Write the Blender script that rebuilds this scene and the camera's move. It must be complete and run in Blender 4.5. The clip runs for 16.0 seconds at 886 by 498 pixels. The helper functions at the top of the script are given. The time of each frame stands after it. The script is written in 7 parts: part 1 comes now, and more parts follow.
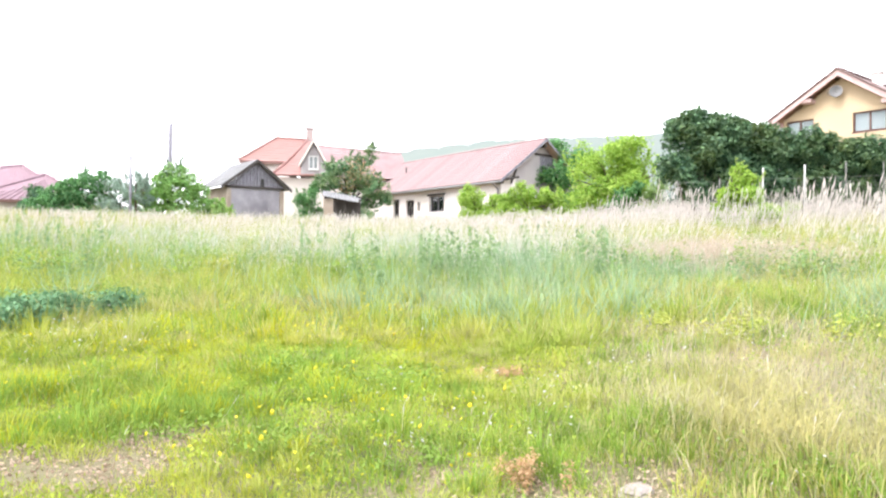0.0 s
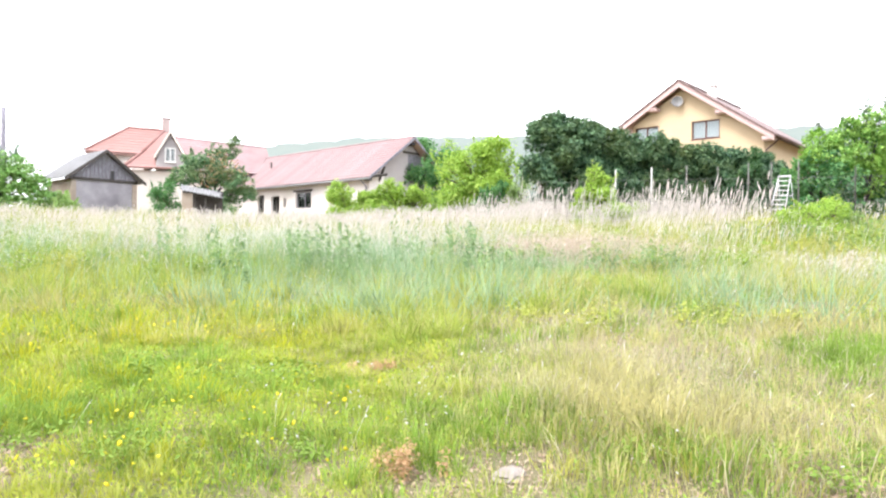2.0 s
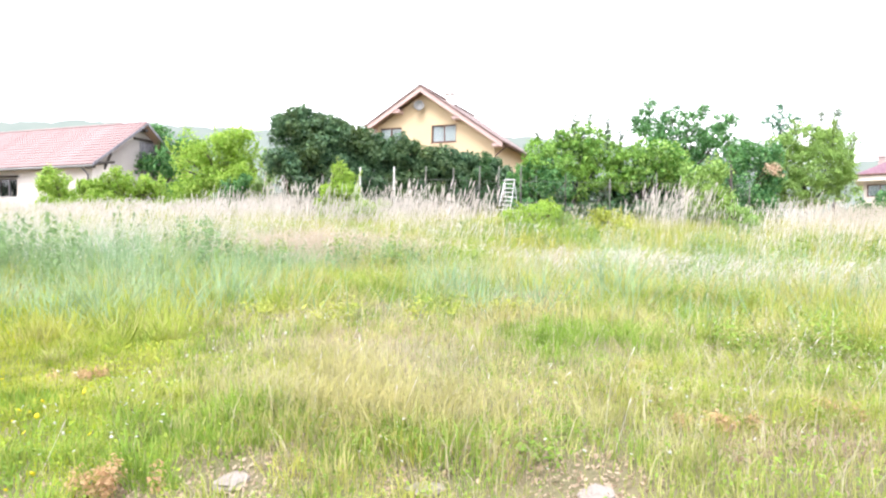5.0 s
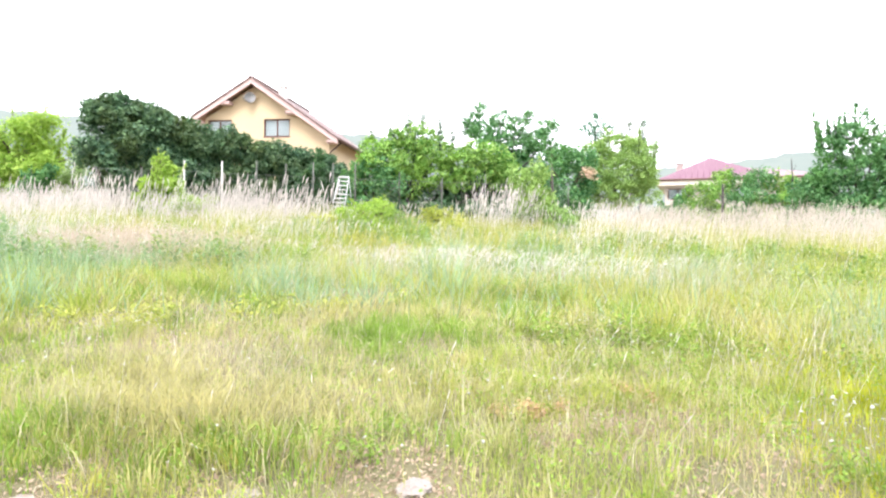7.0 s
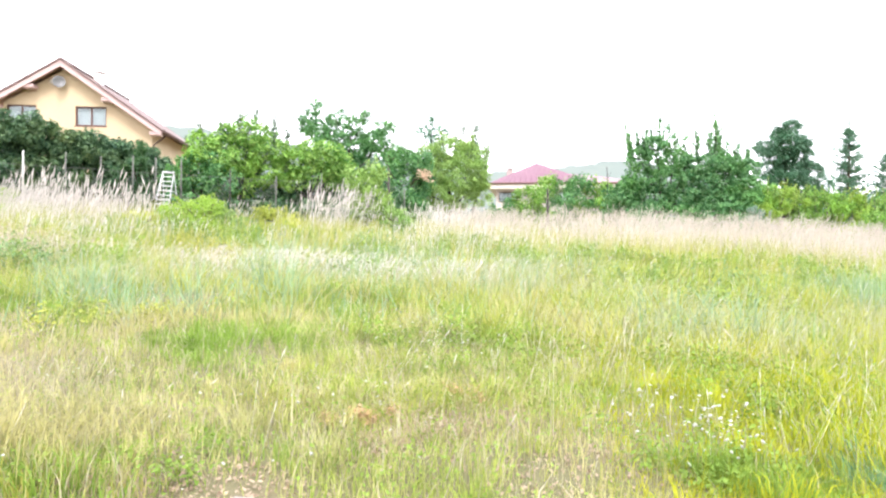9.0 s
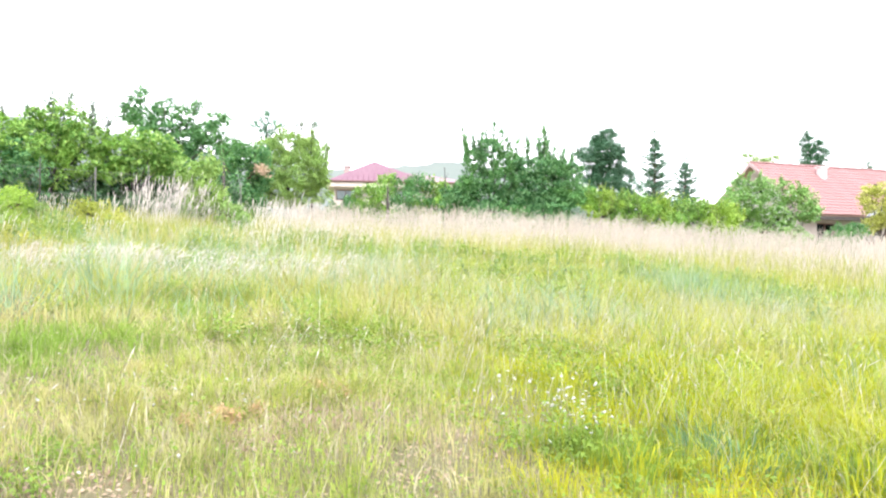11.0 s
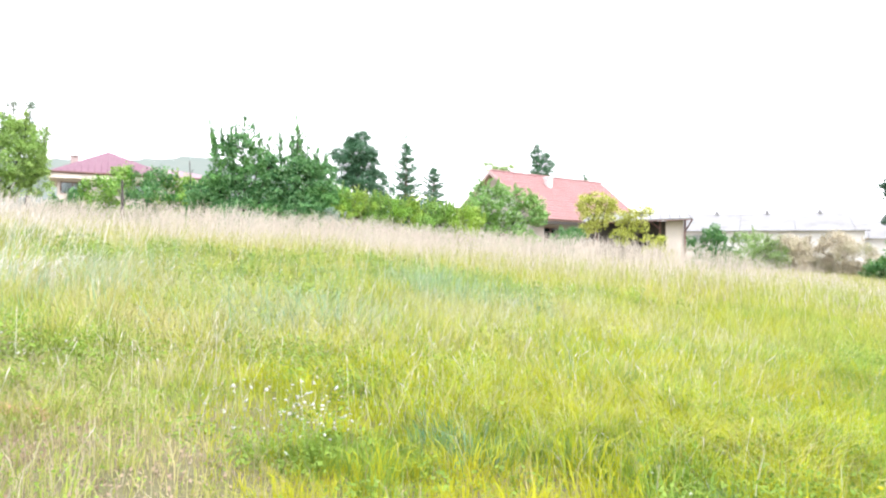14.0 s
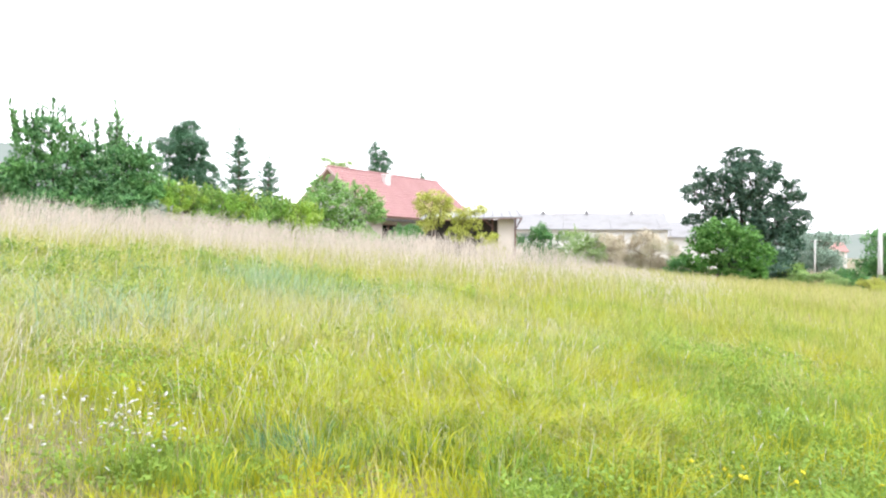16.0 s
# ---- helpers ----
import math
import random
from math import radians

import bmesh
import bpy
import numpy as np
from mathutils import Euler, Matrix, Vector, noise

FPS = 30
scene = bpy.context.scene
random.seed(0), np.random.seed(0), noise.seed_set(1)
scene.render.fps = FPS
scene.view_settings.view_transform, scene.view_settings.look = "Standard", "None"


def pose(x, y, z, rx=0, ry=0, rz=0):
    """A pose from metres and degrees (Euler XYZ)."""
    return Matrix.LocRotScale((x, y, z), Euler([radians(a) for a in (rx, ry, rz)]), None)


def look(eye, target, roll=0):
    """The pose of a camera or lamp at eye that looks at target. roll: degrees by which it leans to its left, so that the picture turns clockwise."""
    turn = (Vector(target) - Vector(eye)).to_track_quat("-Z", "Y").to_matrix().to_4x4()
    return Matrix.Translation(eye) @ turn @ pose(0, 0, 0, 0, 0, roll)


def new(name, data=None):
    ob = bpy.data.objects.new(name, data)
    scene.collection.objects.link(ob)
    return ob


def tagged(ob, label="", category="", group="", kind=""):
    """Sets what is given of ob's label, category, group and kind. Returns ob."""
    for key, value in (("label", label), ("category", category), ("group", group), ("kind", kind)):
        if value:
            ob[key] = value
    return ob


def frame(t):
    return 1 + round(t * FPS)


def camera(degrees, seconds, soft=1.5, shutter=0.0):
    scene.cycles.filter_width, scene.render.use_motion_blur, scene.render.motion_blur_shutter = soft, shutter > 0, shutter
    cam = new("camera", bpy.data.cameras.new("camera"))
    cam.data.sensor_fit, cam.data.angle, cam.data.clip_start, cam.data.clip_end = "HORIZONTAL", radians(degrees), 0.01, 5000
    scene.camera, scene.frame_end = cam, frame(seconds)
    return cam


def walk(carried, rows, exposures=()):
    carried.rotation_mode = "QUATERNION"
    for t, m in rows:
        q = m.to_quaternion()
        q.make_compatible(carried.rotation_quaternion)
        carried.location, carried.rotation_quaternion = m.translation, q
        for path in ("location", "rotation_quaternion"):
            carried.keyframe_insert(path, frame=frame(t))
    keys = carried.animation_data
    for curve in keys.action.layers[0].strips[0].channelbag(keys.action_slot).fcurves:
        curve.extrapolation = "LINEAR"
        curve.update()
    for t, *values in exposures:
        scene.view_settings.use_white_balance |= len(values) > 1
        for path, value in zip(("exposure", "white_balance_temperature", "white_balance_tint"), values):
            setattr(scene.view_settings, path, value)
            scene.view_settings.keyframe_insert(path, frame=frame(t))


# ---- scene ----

EYE = 1.6
PATH = [
    (0.0, -0.153, -0.093, 0.062, 0.0, 0.27, -0.64), (0.5, -0.245, -0.058, 0.05, -2.38, 0.25, -0.59),
    (1.0, -0.244, -0.068, 0.044, -4.79, 0.26, -0.56), (1.5, -0.221, -0.089, 0.04, -7.6, 0.24, -0.58),
    (2.0, -0.205, -0.075, 0.023, -11.0, 0.21, -0.58), (2.5, -0.158, -0.078, -0.006, -14.42, 0.22, -0.56),
    (3.0, -0.119, -0.075, 0.004, -17.89, 0.21, -0.53), (3.5, -0.102, -0.074, 0.017, -21.34, 0.21, -0.56),
    (4.0, -0.097, 0.0, 0.003, -24.84, 0.19, -0.59), (6.5, 0.003, -0.025, -0.005, -41.82, 0.13, -0.56),
    (7.0, 0.02, -0.052, -0.001, -45.21, 0.11, -0.54), (7.5, 0.066, -0.082, 0.016, -48.59, 0.15, -0.58),
    (8.0, 0.062, -0.107, 0.034, -51.92, 0.18, -0.56), (8.5, 0.083, -0.093, 0.041, -55.27, 0.21, -0.59),
    (9.0, 0.096, -0.045, 0.03, -58.65, 0.22, -0.6), (11.5, -0.032, 0.153, -0.023, -75.72, 0.29, -0.53),
    (12.0, -0.006, 0.147, -0.026, -79.11, 0.34, -0.54), (12.5, 0.007, 0.12, -0.016, -82.45, 0.39, -0.55),
    (13.0, 0.04, 0.068, -0.072, -85.76, 0.51, -0.55), (13.5, 0.099, 0.059, -0.073, -89.09, 0.52, -0.56),
    (14.0, 0.204, 0.066, -0.023, -92.41, 0.5, -0.58), (14.5, 0.277, 0.094, -0.027, -95.78, 0.44, -0.56),
    (15.0, 0.299, 0.117, -0.031, -99.17, 0.42, -0.6), (15.5, 0.297, 0.116, -0.026, -102.52, 0.39, -0.6),
    (16.0, 0.281, 0.104, -0.036, -105.89, 0.39, -0.58)]
cam = camera(65.53, 16.0, soft=2.3)
walk(cam, [(t, pose(x, y, EYE + z, 90 + p, r, yaw)) for t, x, y, z, yaw, p, r in PATH], [(0, 1.87), (3.5, 1.83), (7, 1.88), (12.5, 1.86), (16, 1.62)])

# ---- sky and sun: bright thin overcast ----
world = bpy.data.worlds.new("overcast_sky")
scene.world = world
world.use_nodes = True
wn = world.node_tree.nodes
wl = world.node_tree.links
sky = wn.new("ShaderNodeTexSky")
sky.sky_type, sky.sun_disc = "NISHITA", False
sky.sun_elevation, sky.sun_rotation = radians(52), radians(-125)
sky.air_density, sky.dust_density = 1.0, 6.0
cloud = wn.new("ShaderNodeMix")
cloud.data_type = "RGBA"
cloud.inputs[0].default_value = 0.8
cloud.inputs[7].default_value = (10.5, 10.55, 11.2, 1)
wl.new(sky.outputs[0], cloud.inputs[6])
wl.new(cloud.outputs[2], wn["Background"].inputs[0])
wn["Background"].inputs[1].default_value = 0.1

sun = new("sun", bpy.data.lights.new("sun", "SUN"))
sun.data.energy, sun.data.angle, sun.data.color = 0.9, radians(14), (1.0, 0.975, 0.95)
SUN_AZ, SUN_EL = radians(-125), radians(52)
sun.matrix_world = look((60 * math.sin(SUN_AZ) * math.cos(SUN_EL), 60 * math.cos(SUN_AZ) * math.cos(SUN_EL), 60 * math.sin(SUN_EL)), (0, 0, 0))


# ---- materials ----
def ramp_mix(nt, a, b, fac):
    m = nt.nodes.new("ShaderNodeMix")
    m.data_type = "RGBA"
    for socket, value in ((m.inputs[6], a), (m.inputs[7], b)):
        if isinstance(value, tuple):
            socket.default_value = (*value, 1)
        else:
            nt.links.new(value, socket)
    if isinstance(fac, float):
        m.inputs[0].default_value = fac
    else:
        nt.links.new(fac, m.inputs[0])
    return m.outputs[2]


def noise_fac(nt, scale, detail=4.0, lo=0.35, hi=0.65, stretch=(1, 1, 1), world_space=False):
    geo = nt.nodes.new("ShaderNodeNewGeometry") if world_space else nt.nodes.new("ShaderNodeTexCoord")
    mp = nt.nodes.new("ShaderNodeMapping")
    mp.inputs["Scale"].default_value = stretch
    nt.links.new(geo.outputs["Position" if world_space else "Object"], mp.inputs[0])
    n = nt.nodes.new("ShaderNodeTexNoise")
    n.inputs["Scale"].default_value, n.inputs["Detail"].default_value = scale, detail
    nt.links.new(mp.outputs[0], n.inputs["Vector"])
    r = nt.nodes.new("ShaderNodeMapRange")
    r.inputs[1].default_value, r.inputs[2].default_value = lo, hi
    nt.links.new(n.outputs["Fac"], r.inputs[0])
    return r.outputs[0]


def surface(name, a, b, scale=3.0, rough=0.8, metal=0.0, grain=40.0, bump=0.15, stretch=(1, 1, 1), third=None):
    """Two tones by a broad noise, a fine grain, a third tone in stains, and fine relief."""
    m = bpy.data.materials.new(name)
    m.use_nodes = True
    nt = m.node_tree
    p = nt.nodes["Principled BSDF"]
    c = ramp_mix(nt, a, b, noise_fac(nt, scale, 5.0, stretch=stretch))
    if third:
        c = ramp_mix(nt, c, third, noise_fac(nt, scale * 0.37, 6.0, 0.52, 0.72, stretch))
    fine = noise_fac(nt, grain, 3.0, 0.3, 0.7, stretch)
    dark = tuple(0.72 * x for x in a)
    mul = nt.nodes.new("ShaderNodeMath")
    mul.operation = "MULTIPLY"
    mul.inputs[1].default_value = 0.35
    nt.links.new(fine, mul.inputs[0])
    nt.links.new(ramp_mix(nt, c, dark, mul.outputs[0]), p.inputs["Base Color"])
    p.inputs["Roughness"].default_value, p.inputs["Metallic"].default_value = rough, metal
    if bump:
        bn = nt.nodes.new("ShaderNodeBump")
        bn.inputs["Strength"].default_value, bn.inputs["Distance"].default_value = bump, 0.02
        nt.links.new(fine, bn.inputs["Height"])
        nt.links.new(bn.outputs[0], p.inputs["Normal"])
    return m


def leaf_mat(name, a, b, c, through_light=0.42, patch=0.6, mottle=0.5, gloss=0.16):
    """Leaves: every leaf its own tone, broad patches of a third tone, some light passing through."""
    m = bpy.data.materials.new(name)
    m.use_nodes = True
    nt = m.node_tree
    p = nt.nodes["Principled BSDF"]
    geo = nt.nodes.new("ShaderNodeNewGeometry")
    col = ramp_mix(nt, a, b, geo.outputs["Random Per Island"])
    col = ramp_mix(nt, col, c, noise_fac(nt, patch, 3.0, 0.42, 0.68, world_space=True))
    fine = nt.nodes.new("ShaderNodeMath")
    fine.operation = "MULTIPLY"
    fine.inputs[1].default_value = mottle
    nt.links.new(noise_fac(nt, patch * 5, 3.0, 0.45, 0.66, world_space=True), fine.inputs[0])
    col = ramp_mix(nt, col, tuple((0.58 if "grass" in name else 0.72) * q for q in a), fine.outputs[0])
    nt.links.new(col, p.inputs["Base Color"])
    p.inputs["Roughness"].default_value = 0.6
    p.inputs["Specular IOR Level"].default_value = gloss if "grass" not in name else 0.12
    tr = nt.nodes.new("ShaderNodeBsdfTranslucent")
    nt.links.new(col, tr.inputs[0])
    mix = nt.nodes.new("ShaderNodeMixShader")
    mix.inputs[0].default_value = through_light
    nt.links.new(p.outputs[0], mix.inputs[1])
    nt.links.new(tr.outputs[0], mix.inputs[2])
    nt.links.new(mix.outputs[0], nt.nodes["Material Output"].inputs[0])
    return m


def glass_mat():
    m = bpy.data.materials.new("window_glass")
    m.use_nodes = True
    nt = m.node_tree
    nt.nodes.remove(nt.nodes["Principled BSDF"])
    clear, gloss = nt.nodes.new("ShaderNodeBsdfTransparent"), nt.nodes.new("ShaderNodeBsdfGlossy")
    clear.inputs[0].default_value = (0.85, 0.9, 0.9, 1)
    gloss.inputs["Roughness"].default_value = 0.03
    fr = nt.nodes.new("ShaderNodeFresnel")
    fr.inputs[0].default_value = 1.7
    mix = nt.nodes.new("ShaderNodeMixShader")
    nt.links.new(fr.outputs[0], mix.inputs[0])
    nt.links.new(clear.outputs[0], mix.inputs[1])
    nt.links.new(gloss.outputs[0], mix.inputs[2])
    nt.links.new(mix.outputs[0], nt.nodes["Material Output"].inputs[0])
    return m


# Pale emission: the air haze over far hills is put into their own colour.
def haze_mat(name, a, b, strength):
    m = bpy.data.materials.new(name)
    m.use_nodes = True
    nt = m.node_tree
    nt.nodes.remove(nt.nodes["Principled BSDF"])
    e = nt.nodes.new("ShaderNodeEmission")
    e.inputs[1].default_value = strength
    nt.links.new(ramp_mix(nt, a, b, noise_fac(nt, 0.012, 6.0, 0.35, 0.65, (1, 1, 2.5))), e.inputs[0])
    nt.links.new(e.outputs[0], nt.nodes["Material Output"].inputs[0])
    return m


GLASS = glass_mat()
M_SOIL = surface("meadow_soil", (0.13, 0.125, 0.06), (0.2, 0.17, 0.1), 1.3, 0.95, 0, 25, 0.6, third=(0.27, 0.2, 0.15))
M_HILL = haze_mat("hill_haze_glow", (0.196, 0.23, 0.222), (0.212, 0.24, 0.23), 1.0)
M_YELLOW = surface("yellow_render", (0.55, 0.43, 0.29), (0.59, 0.465, 0.315), 0.6, 0.9, 0, 60, 0.1)
M_PINKWOOD = surface("pink_fascia_paint", (0.54, 0.39, 0.38), (0.49, 0.35, 0.34), 2, 0.6)
M_SOFFIT = surface("soffit_boards", (0.5, 0.33, 0.27), (0.42, 0.27, 0.22), 3, 0.7)
M_DARKTILE = surface("dark_roof_edge", (0.13, 0.08, 0.075), (0.19, 0.12, 0.11), 4, 0.6)
M_GUTTER = surface("brown_gutter", (0.1, 0.06, 0.05), (0.13, 0.08, 0.07), 3, 0.4, 0.3, bump=0)
M_BROWNFRAME = surface("brown_window_frame", (0.13, 0.065, 0.055), (0.17, 0.085, 0.07), 6, 0.5)
M_WHITEFRAME = surface("white_window_frame", (0.75, 0.74, 0.72), (0.68, 0.67, 0.65), 6, 0.5)
M_CURTAIN = surface("pale_curtain", (0.62, 0.63, 0.66), (0.5, 0.52, 0.56), 4, 0.9, stretch=(3, 1, 0.3))
# near-black colour that stands in for the darkness of unlit rooms
M_DARKROOM = surface("unlit_room_dark", (0.05, 0.05, 0.055), (0.08, 0.075, 0.07), 2, 0.9)
M_WHITEWALL = surface("whitewashed_wall", (0.76, 0.71, 0.7), (0.68, 0.63, 0.62), 0.8, 0.95, 0, 50, 0.2, third=(0.58, 0.53, 0.48))
M_GREYWALL = surface("grey_render", (0.37, 0.345, 0.35), (0.42, 0.39, 0.39), 0.8, 0.95, 0, 50, 0.2, third=(0.32, 0.295, 0.295))
M_CLAY = surface("clay_roof_tile", (0.29, 0.2, 0.205), (0.34, 0.25, 0.252), 1.2, 0.85, 0, 18, 0.3, third=(0.35, 0.26, 0.255))
M_REDTILE = surface("red_roof_tile", (0.32, 0.175, 0.175), (0.36, 0.205, 0.205), 1.2, 0.75, 0, 18, 0.3, third=(0.32, 0.18, 0.175))
M_ORANGETILE = surface("orange_roof_tile", (0.3, 0.165, 0.15), (0.34, 0.19, 0.175), 1.0, 0.8, 0, 18, 0.3, third=(0.31, 0.175, 0.155))
M_PINKSHEET = surface("pink_metal_roof", (0.165, 0.075, 0.11), (0.185, 0.088, 0.125), 1.5, 0.6, 0.0, 30, 0.05)
M_ROSETILE = surface("rose_roof_tile", (0.24, 0.155, 0.185), (0.27, 0.18, 0.21), 1.5, 0.7, 0, 30, 0.2)
M_GREYWOOD = surface("weathered_boards", (0.13, 0.127, 0.155), (0.33, 0.32, 0.365), 5, 0.9, 0, 60, 0.4, (6, 6, 0.5), third=(0.2, 0.19, 0.205))
M_DARKWOOD = surface("dark_wood", (0.045, 0.04, 0.038), (0.08, 0.068, 0.062), 5, 0.85, 0, 60, 0.4, (6, 6, 0.5))
M_LOAM = surface("loam_wall", (0.32, 0.26, 0.21), (0.42, 0.36, 0.3), 1.5, 0.95, 0, 30, 0.3, third=(0.26, 0.22, 0.2))
M_ZINC = surface("pale_corrugated_sheet", (0.205, 0.205, 0.212), (0.235, 0.235, 0.24), 1.5, 0.5, 0.2, 20, 0.1, third=(0.145, 0.14, 0.14))
M_CREAM = surface("cream_wall", (0.52, 0.47, 0.43), (0.48, 0.43, 0.39), 1.0, 0.9)
M_PALEWALL = surface("pale_wall", (0.72, 0.66, 0.6), (0.66, 0.6, 0.55), 1.0, 0.9)
M_BRICK = surface("chimney_brick", (0.36, 0.29, 0.28), (0.42, 0.35, 0.335), 6, 0.9)
M_CONCRETE = surface("concrete_pole", (0.5, 0.495, 0.485), (0.58, 0.575, 0.56), 4, 0.9)
M_POST = surface("fence_post_grey", (0.12, 0.12, 0.11), (0.17, 0.165, 0.155), 5, 0.8)
M_WIRE = surface("fence_wire", (0.16, 0.16, 0.16), (0.22, 0.22, 0.22), 8, 0.5, 0.6, bump=0)
M_ALU = surface("bare_aluminium", (0.68, 0.69, 0.71), (0.58, 0.59, 0.62), 8, 0.45, 0.2, bump=0)
M_BARK = surface("bark", (0.1, 0.075, 0.055), (0.17, 0.14, 0.11), 6, 0.95, 0, 30, 0.7, (3, 3, 0.6))
M_STONE = surface("pale_field_stone", (0.26, 0.225, 0.205), (0.32, 0.285, 0.26), 6, 0.9, 0, 30, 0.5)
M_WHITEFLOWER = leaf_mat("white_petal", (0.5, 0.5, 0.46), (0.6, 0.6, 0.56), (0.68, 0.67, 0.64), 0.3)
M_YELLOWFLOWER = leaf_mat("yellow_petal", (0.75, 0.62, 0.03), (0.8, 0.7, 0.06), (0.75, 0.66, 0.05), 0.3)
M_APRICOT = leaf_mat("apricot_blossom", (0.66, 0.47, 0.34), (0.72, 0.55, 0.42), (0.7, 0.56, 0.44), 0.3)

L_GREEN = leaf_mat("leaf_mid_green", (0.05, 0.17, 0.07), (0.22, 0.42, 0.15), (0.12, 0.28, 0.075), 0.24, 0.6, 0.65, 0.15)
L_LIME = leaf_mat("leaf_lime", (0.09, 0.26, 0.05), (0.42, 0.6, 0.16), (0.25, 0.44, 0.07), 0.24, 0.6, 0.65)
L_DARK = leaf_mat("leaf_dark_ivy", (0.035, 0.1, 0.06), (0.15, 0.28, 0.13), (0.085, 0.17, 0.05), 0.2, 0.8, 0.75)
L_HEDGE = leaf_mat("leaf_ivy_hedge", (0.03, 0.085, 0.05), (0.17, 0.3, 0.15), (0.11, 0.16, 0.055), 0.2, 0.9, 0.75, 0.25)
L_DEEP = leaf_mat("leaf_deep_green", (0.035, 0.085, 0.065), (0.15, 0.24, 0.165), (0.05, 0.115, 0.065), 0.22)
L_PALE = leaf_mat("leaf_pale_green", (0.27, 0.4, 0.16), (0.44, 0.55, 0.26), (0.26, 0.4, 0.13))
L_HAZEL = leaf_mat("leaf_hazel_green", (0.045, 0.155, 0.03), (0.25, 0.46, 0.14), (0.11, 0.28, 0.055), 0.28, 0.6, 0.65, 0.15)
L_VINE = leaf_mat("leaf_vine_lime", (0.22, 0.4, 0.06), (0.5, 0.63, 0.16), (0.34, 0.5, 0.08), 0.4, 0.6, 0.6)
L_BLUE = leaf_mat("needle_blue_green", (0.06, 0.16, 0.1), (0.2, 0.35, 0.22), (0.07, 0.17, 0.085), 0.25)
L_YELLOW = leaf_mat("leaf_yellow_green", (0.44, 0.47, 0.1), (0.6, 0.62, 0.2), (0.36, 0.43, 0.08))
L_BROWN = leaf_mat("leaf_dry_brown", (0.5, 0.44, 0.33), (0.66, 0.6, 0.48), (0.42, 0.44, 0.28))
L_MIX = leaf_mat("leaf_light_mid_green", (0.13, 0.32, 0.085), (0.4, 0.57, 0.22), (0.25, 0.44, 0.12), 0.3)
L_PLUM = leaf_mat("leaf_plum_green", (0.045, 0.165, 0.065), (0.25, 0.46, 0.2), (0.14, 0.32, 0.09), 0.25, 0.7, 0.6)
L_CHERRY = leaf_mat("leaf_cherry_olive", (0.06, 0.165, 0.08), (0.25, 0.4, 0.2), (0.2, 0.27, 0.12), 0.24, 0.9, 0.5)
L_RUST = leaf_mat("rust_dead_weed", (0.46, 0.3, 0.16), (0.58, 0.4, 0.24), (0.5, 0.36, 0.2))
L_SHOOT = leaf_mat("leaf_grey_shoot", (0.12, 0.2, 0.13), (0.3, 0.38, 0.28), (0.24, 0.27, 0.22), 0.3)
L_ACACIA = leaf_mat("leaf_acacia_pale", (0.18, 0.34, 0.085), (0.4, 0.54, 0.18), (0.3, 0.44, 0.12), 0.32, 0.7, 0.4)
L_MOSS = leaf_mat("leaf_blue_mid_green", (0.045, 0.16, 0.06), (0.23, 0.43, 0.18), (0.13, 0.3, 0.095), 0.26, 0.7, 0.6, 0.15)
L_SILVER = leaf_mat("leaf_silver", (0.22, 0.33, 0.26), (0.36, 0.45, 0.38), (0.26, 0.36, 0.27))

G_GREEN = leaf_mat("grass_green", (0.29, 0.38, 0.07), (0.43, 0.49, 0.12), (0.48, 0.465, 0.115), 0.36, 0.9, 0.8)
G_YELLOW = leaf_mat("grass_yellow_green", (0.42, 0.42, 0.16), (0.54, 0.52, 0.26), (0.54, 0.49, 0.21), 0.36, 0.8, 0.8)
G_BLUE = leaf_mat("grass_blue_green", (0.25, 0.39, 0.22), (0.38, 0.5, 0.33), (0.36, 0.47, 0.27), 0.36, 0.6, 0.8)
G_STRAW = leaf_mat("grass_straw", (0.42, 0.38, 0.27), (0.53, 0.48, 0.37), (0.38, 0.36, 0.18), 0.3, 0.8)
G_PLUME = leaf_mat("grass_seed_head", (0.6, 0.555, 0.52), (0.73, 0.69, 0.665), (0.64, 0.595, 0.56), 0.4, 0.5)
G_HERB = leaf_mat("clover_leaf", (0.17, 0.29, 0.05), (0.28, 0.39, 0.085), (0.22, 0.33, 0.06), 0.3, 0.8)


# ---- the lie of the land: a slope that rises to the fence and falls away to the south-east ----
SLOPE = [(-180, -1.5), (-130, -1.5), (-60, 1.2), (-40, 2.1), (0, 2.13), (30, 2.4), (50, 2.2), (65, 2.0), (75, 1.8), (90, 1.5),
         (100, 1.13), (110, 0.75), (120, 0.33), (130, -0.05), (145, -0.6), (180, -1.5)]
S_AZ, S_Z = np.array([a for a, b in SLOPE], float), np.array([b for a, b in SLOPE], float)


def land(x, y):
    x, y = np.asarray(x, float), np.asarray(y, float)
    r = np.hypot(x, y)
    az = np.degrees(np.arctan2(x, y))
    z = sum(np.interp((az + k + 180) % 360 - 180, S_AZ, S_Z) for k in (-8, -4, 0, 4, 8)) / 5
    run = np.minimum(r, 26) / 22 + np.clip(r - 26, 0, 54) / 22 * 0.35
    bumps = 0.035 * np.sin(1.7 * x + 0.6 * y) * np.sin(1.3 * y - 0.4 * x) + 0.02 * np.sin(4.1 * x + 1.0) * np.sin(3.7 * y)
    berm = 0.22 * np.exp(-((r - 22) / 4.5) ** 2) * np.clip((az - 96) / 14, 0, 1) * np.clip((130 - az) / 12, 0, 1)
    return z * run + berm + bumps * np.clip(r / 4, 0, 1) * np.clip((60 - r) / 40, 0, 1)


def at(az, d):
    a = radians(az)
    return d * math.sin(a), d * math.cos(a)


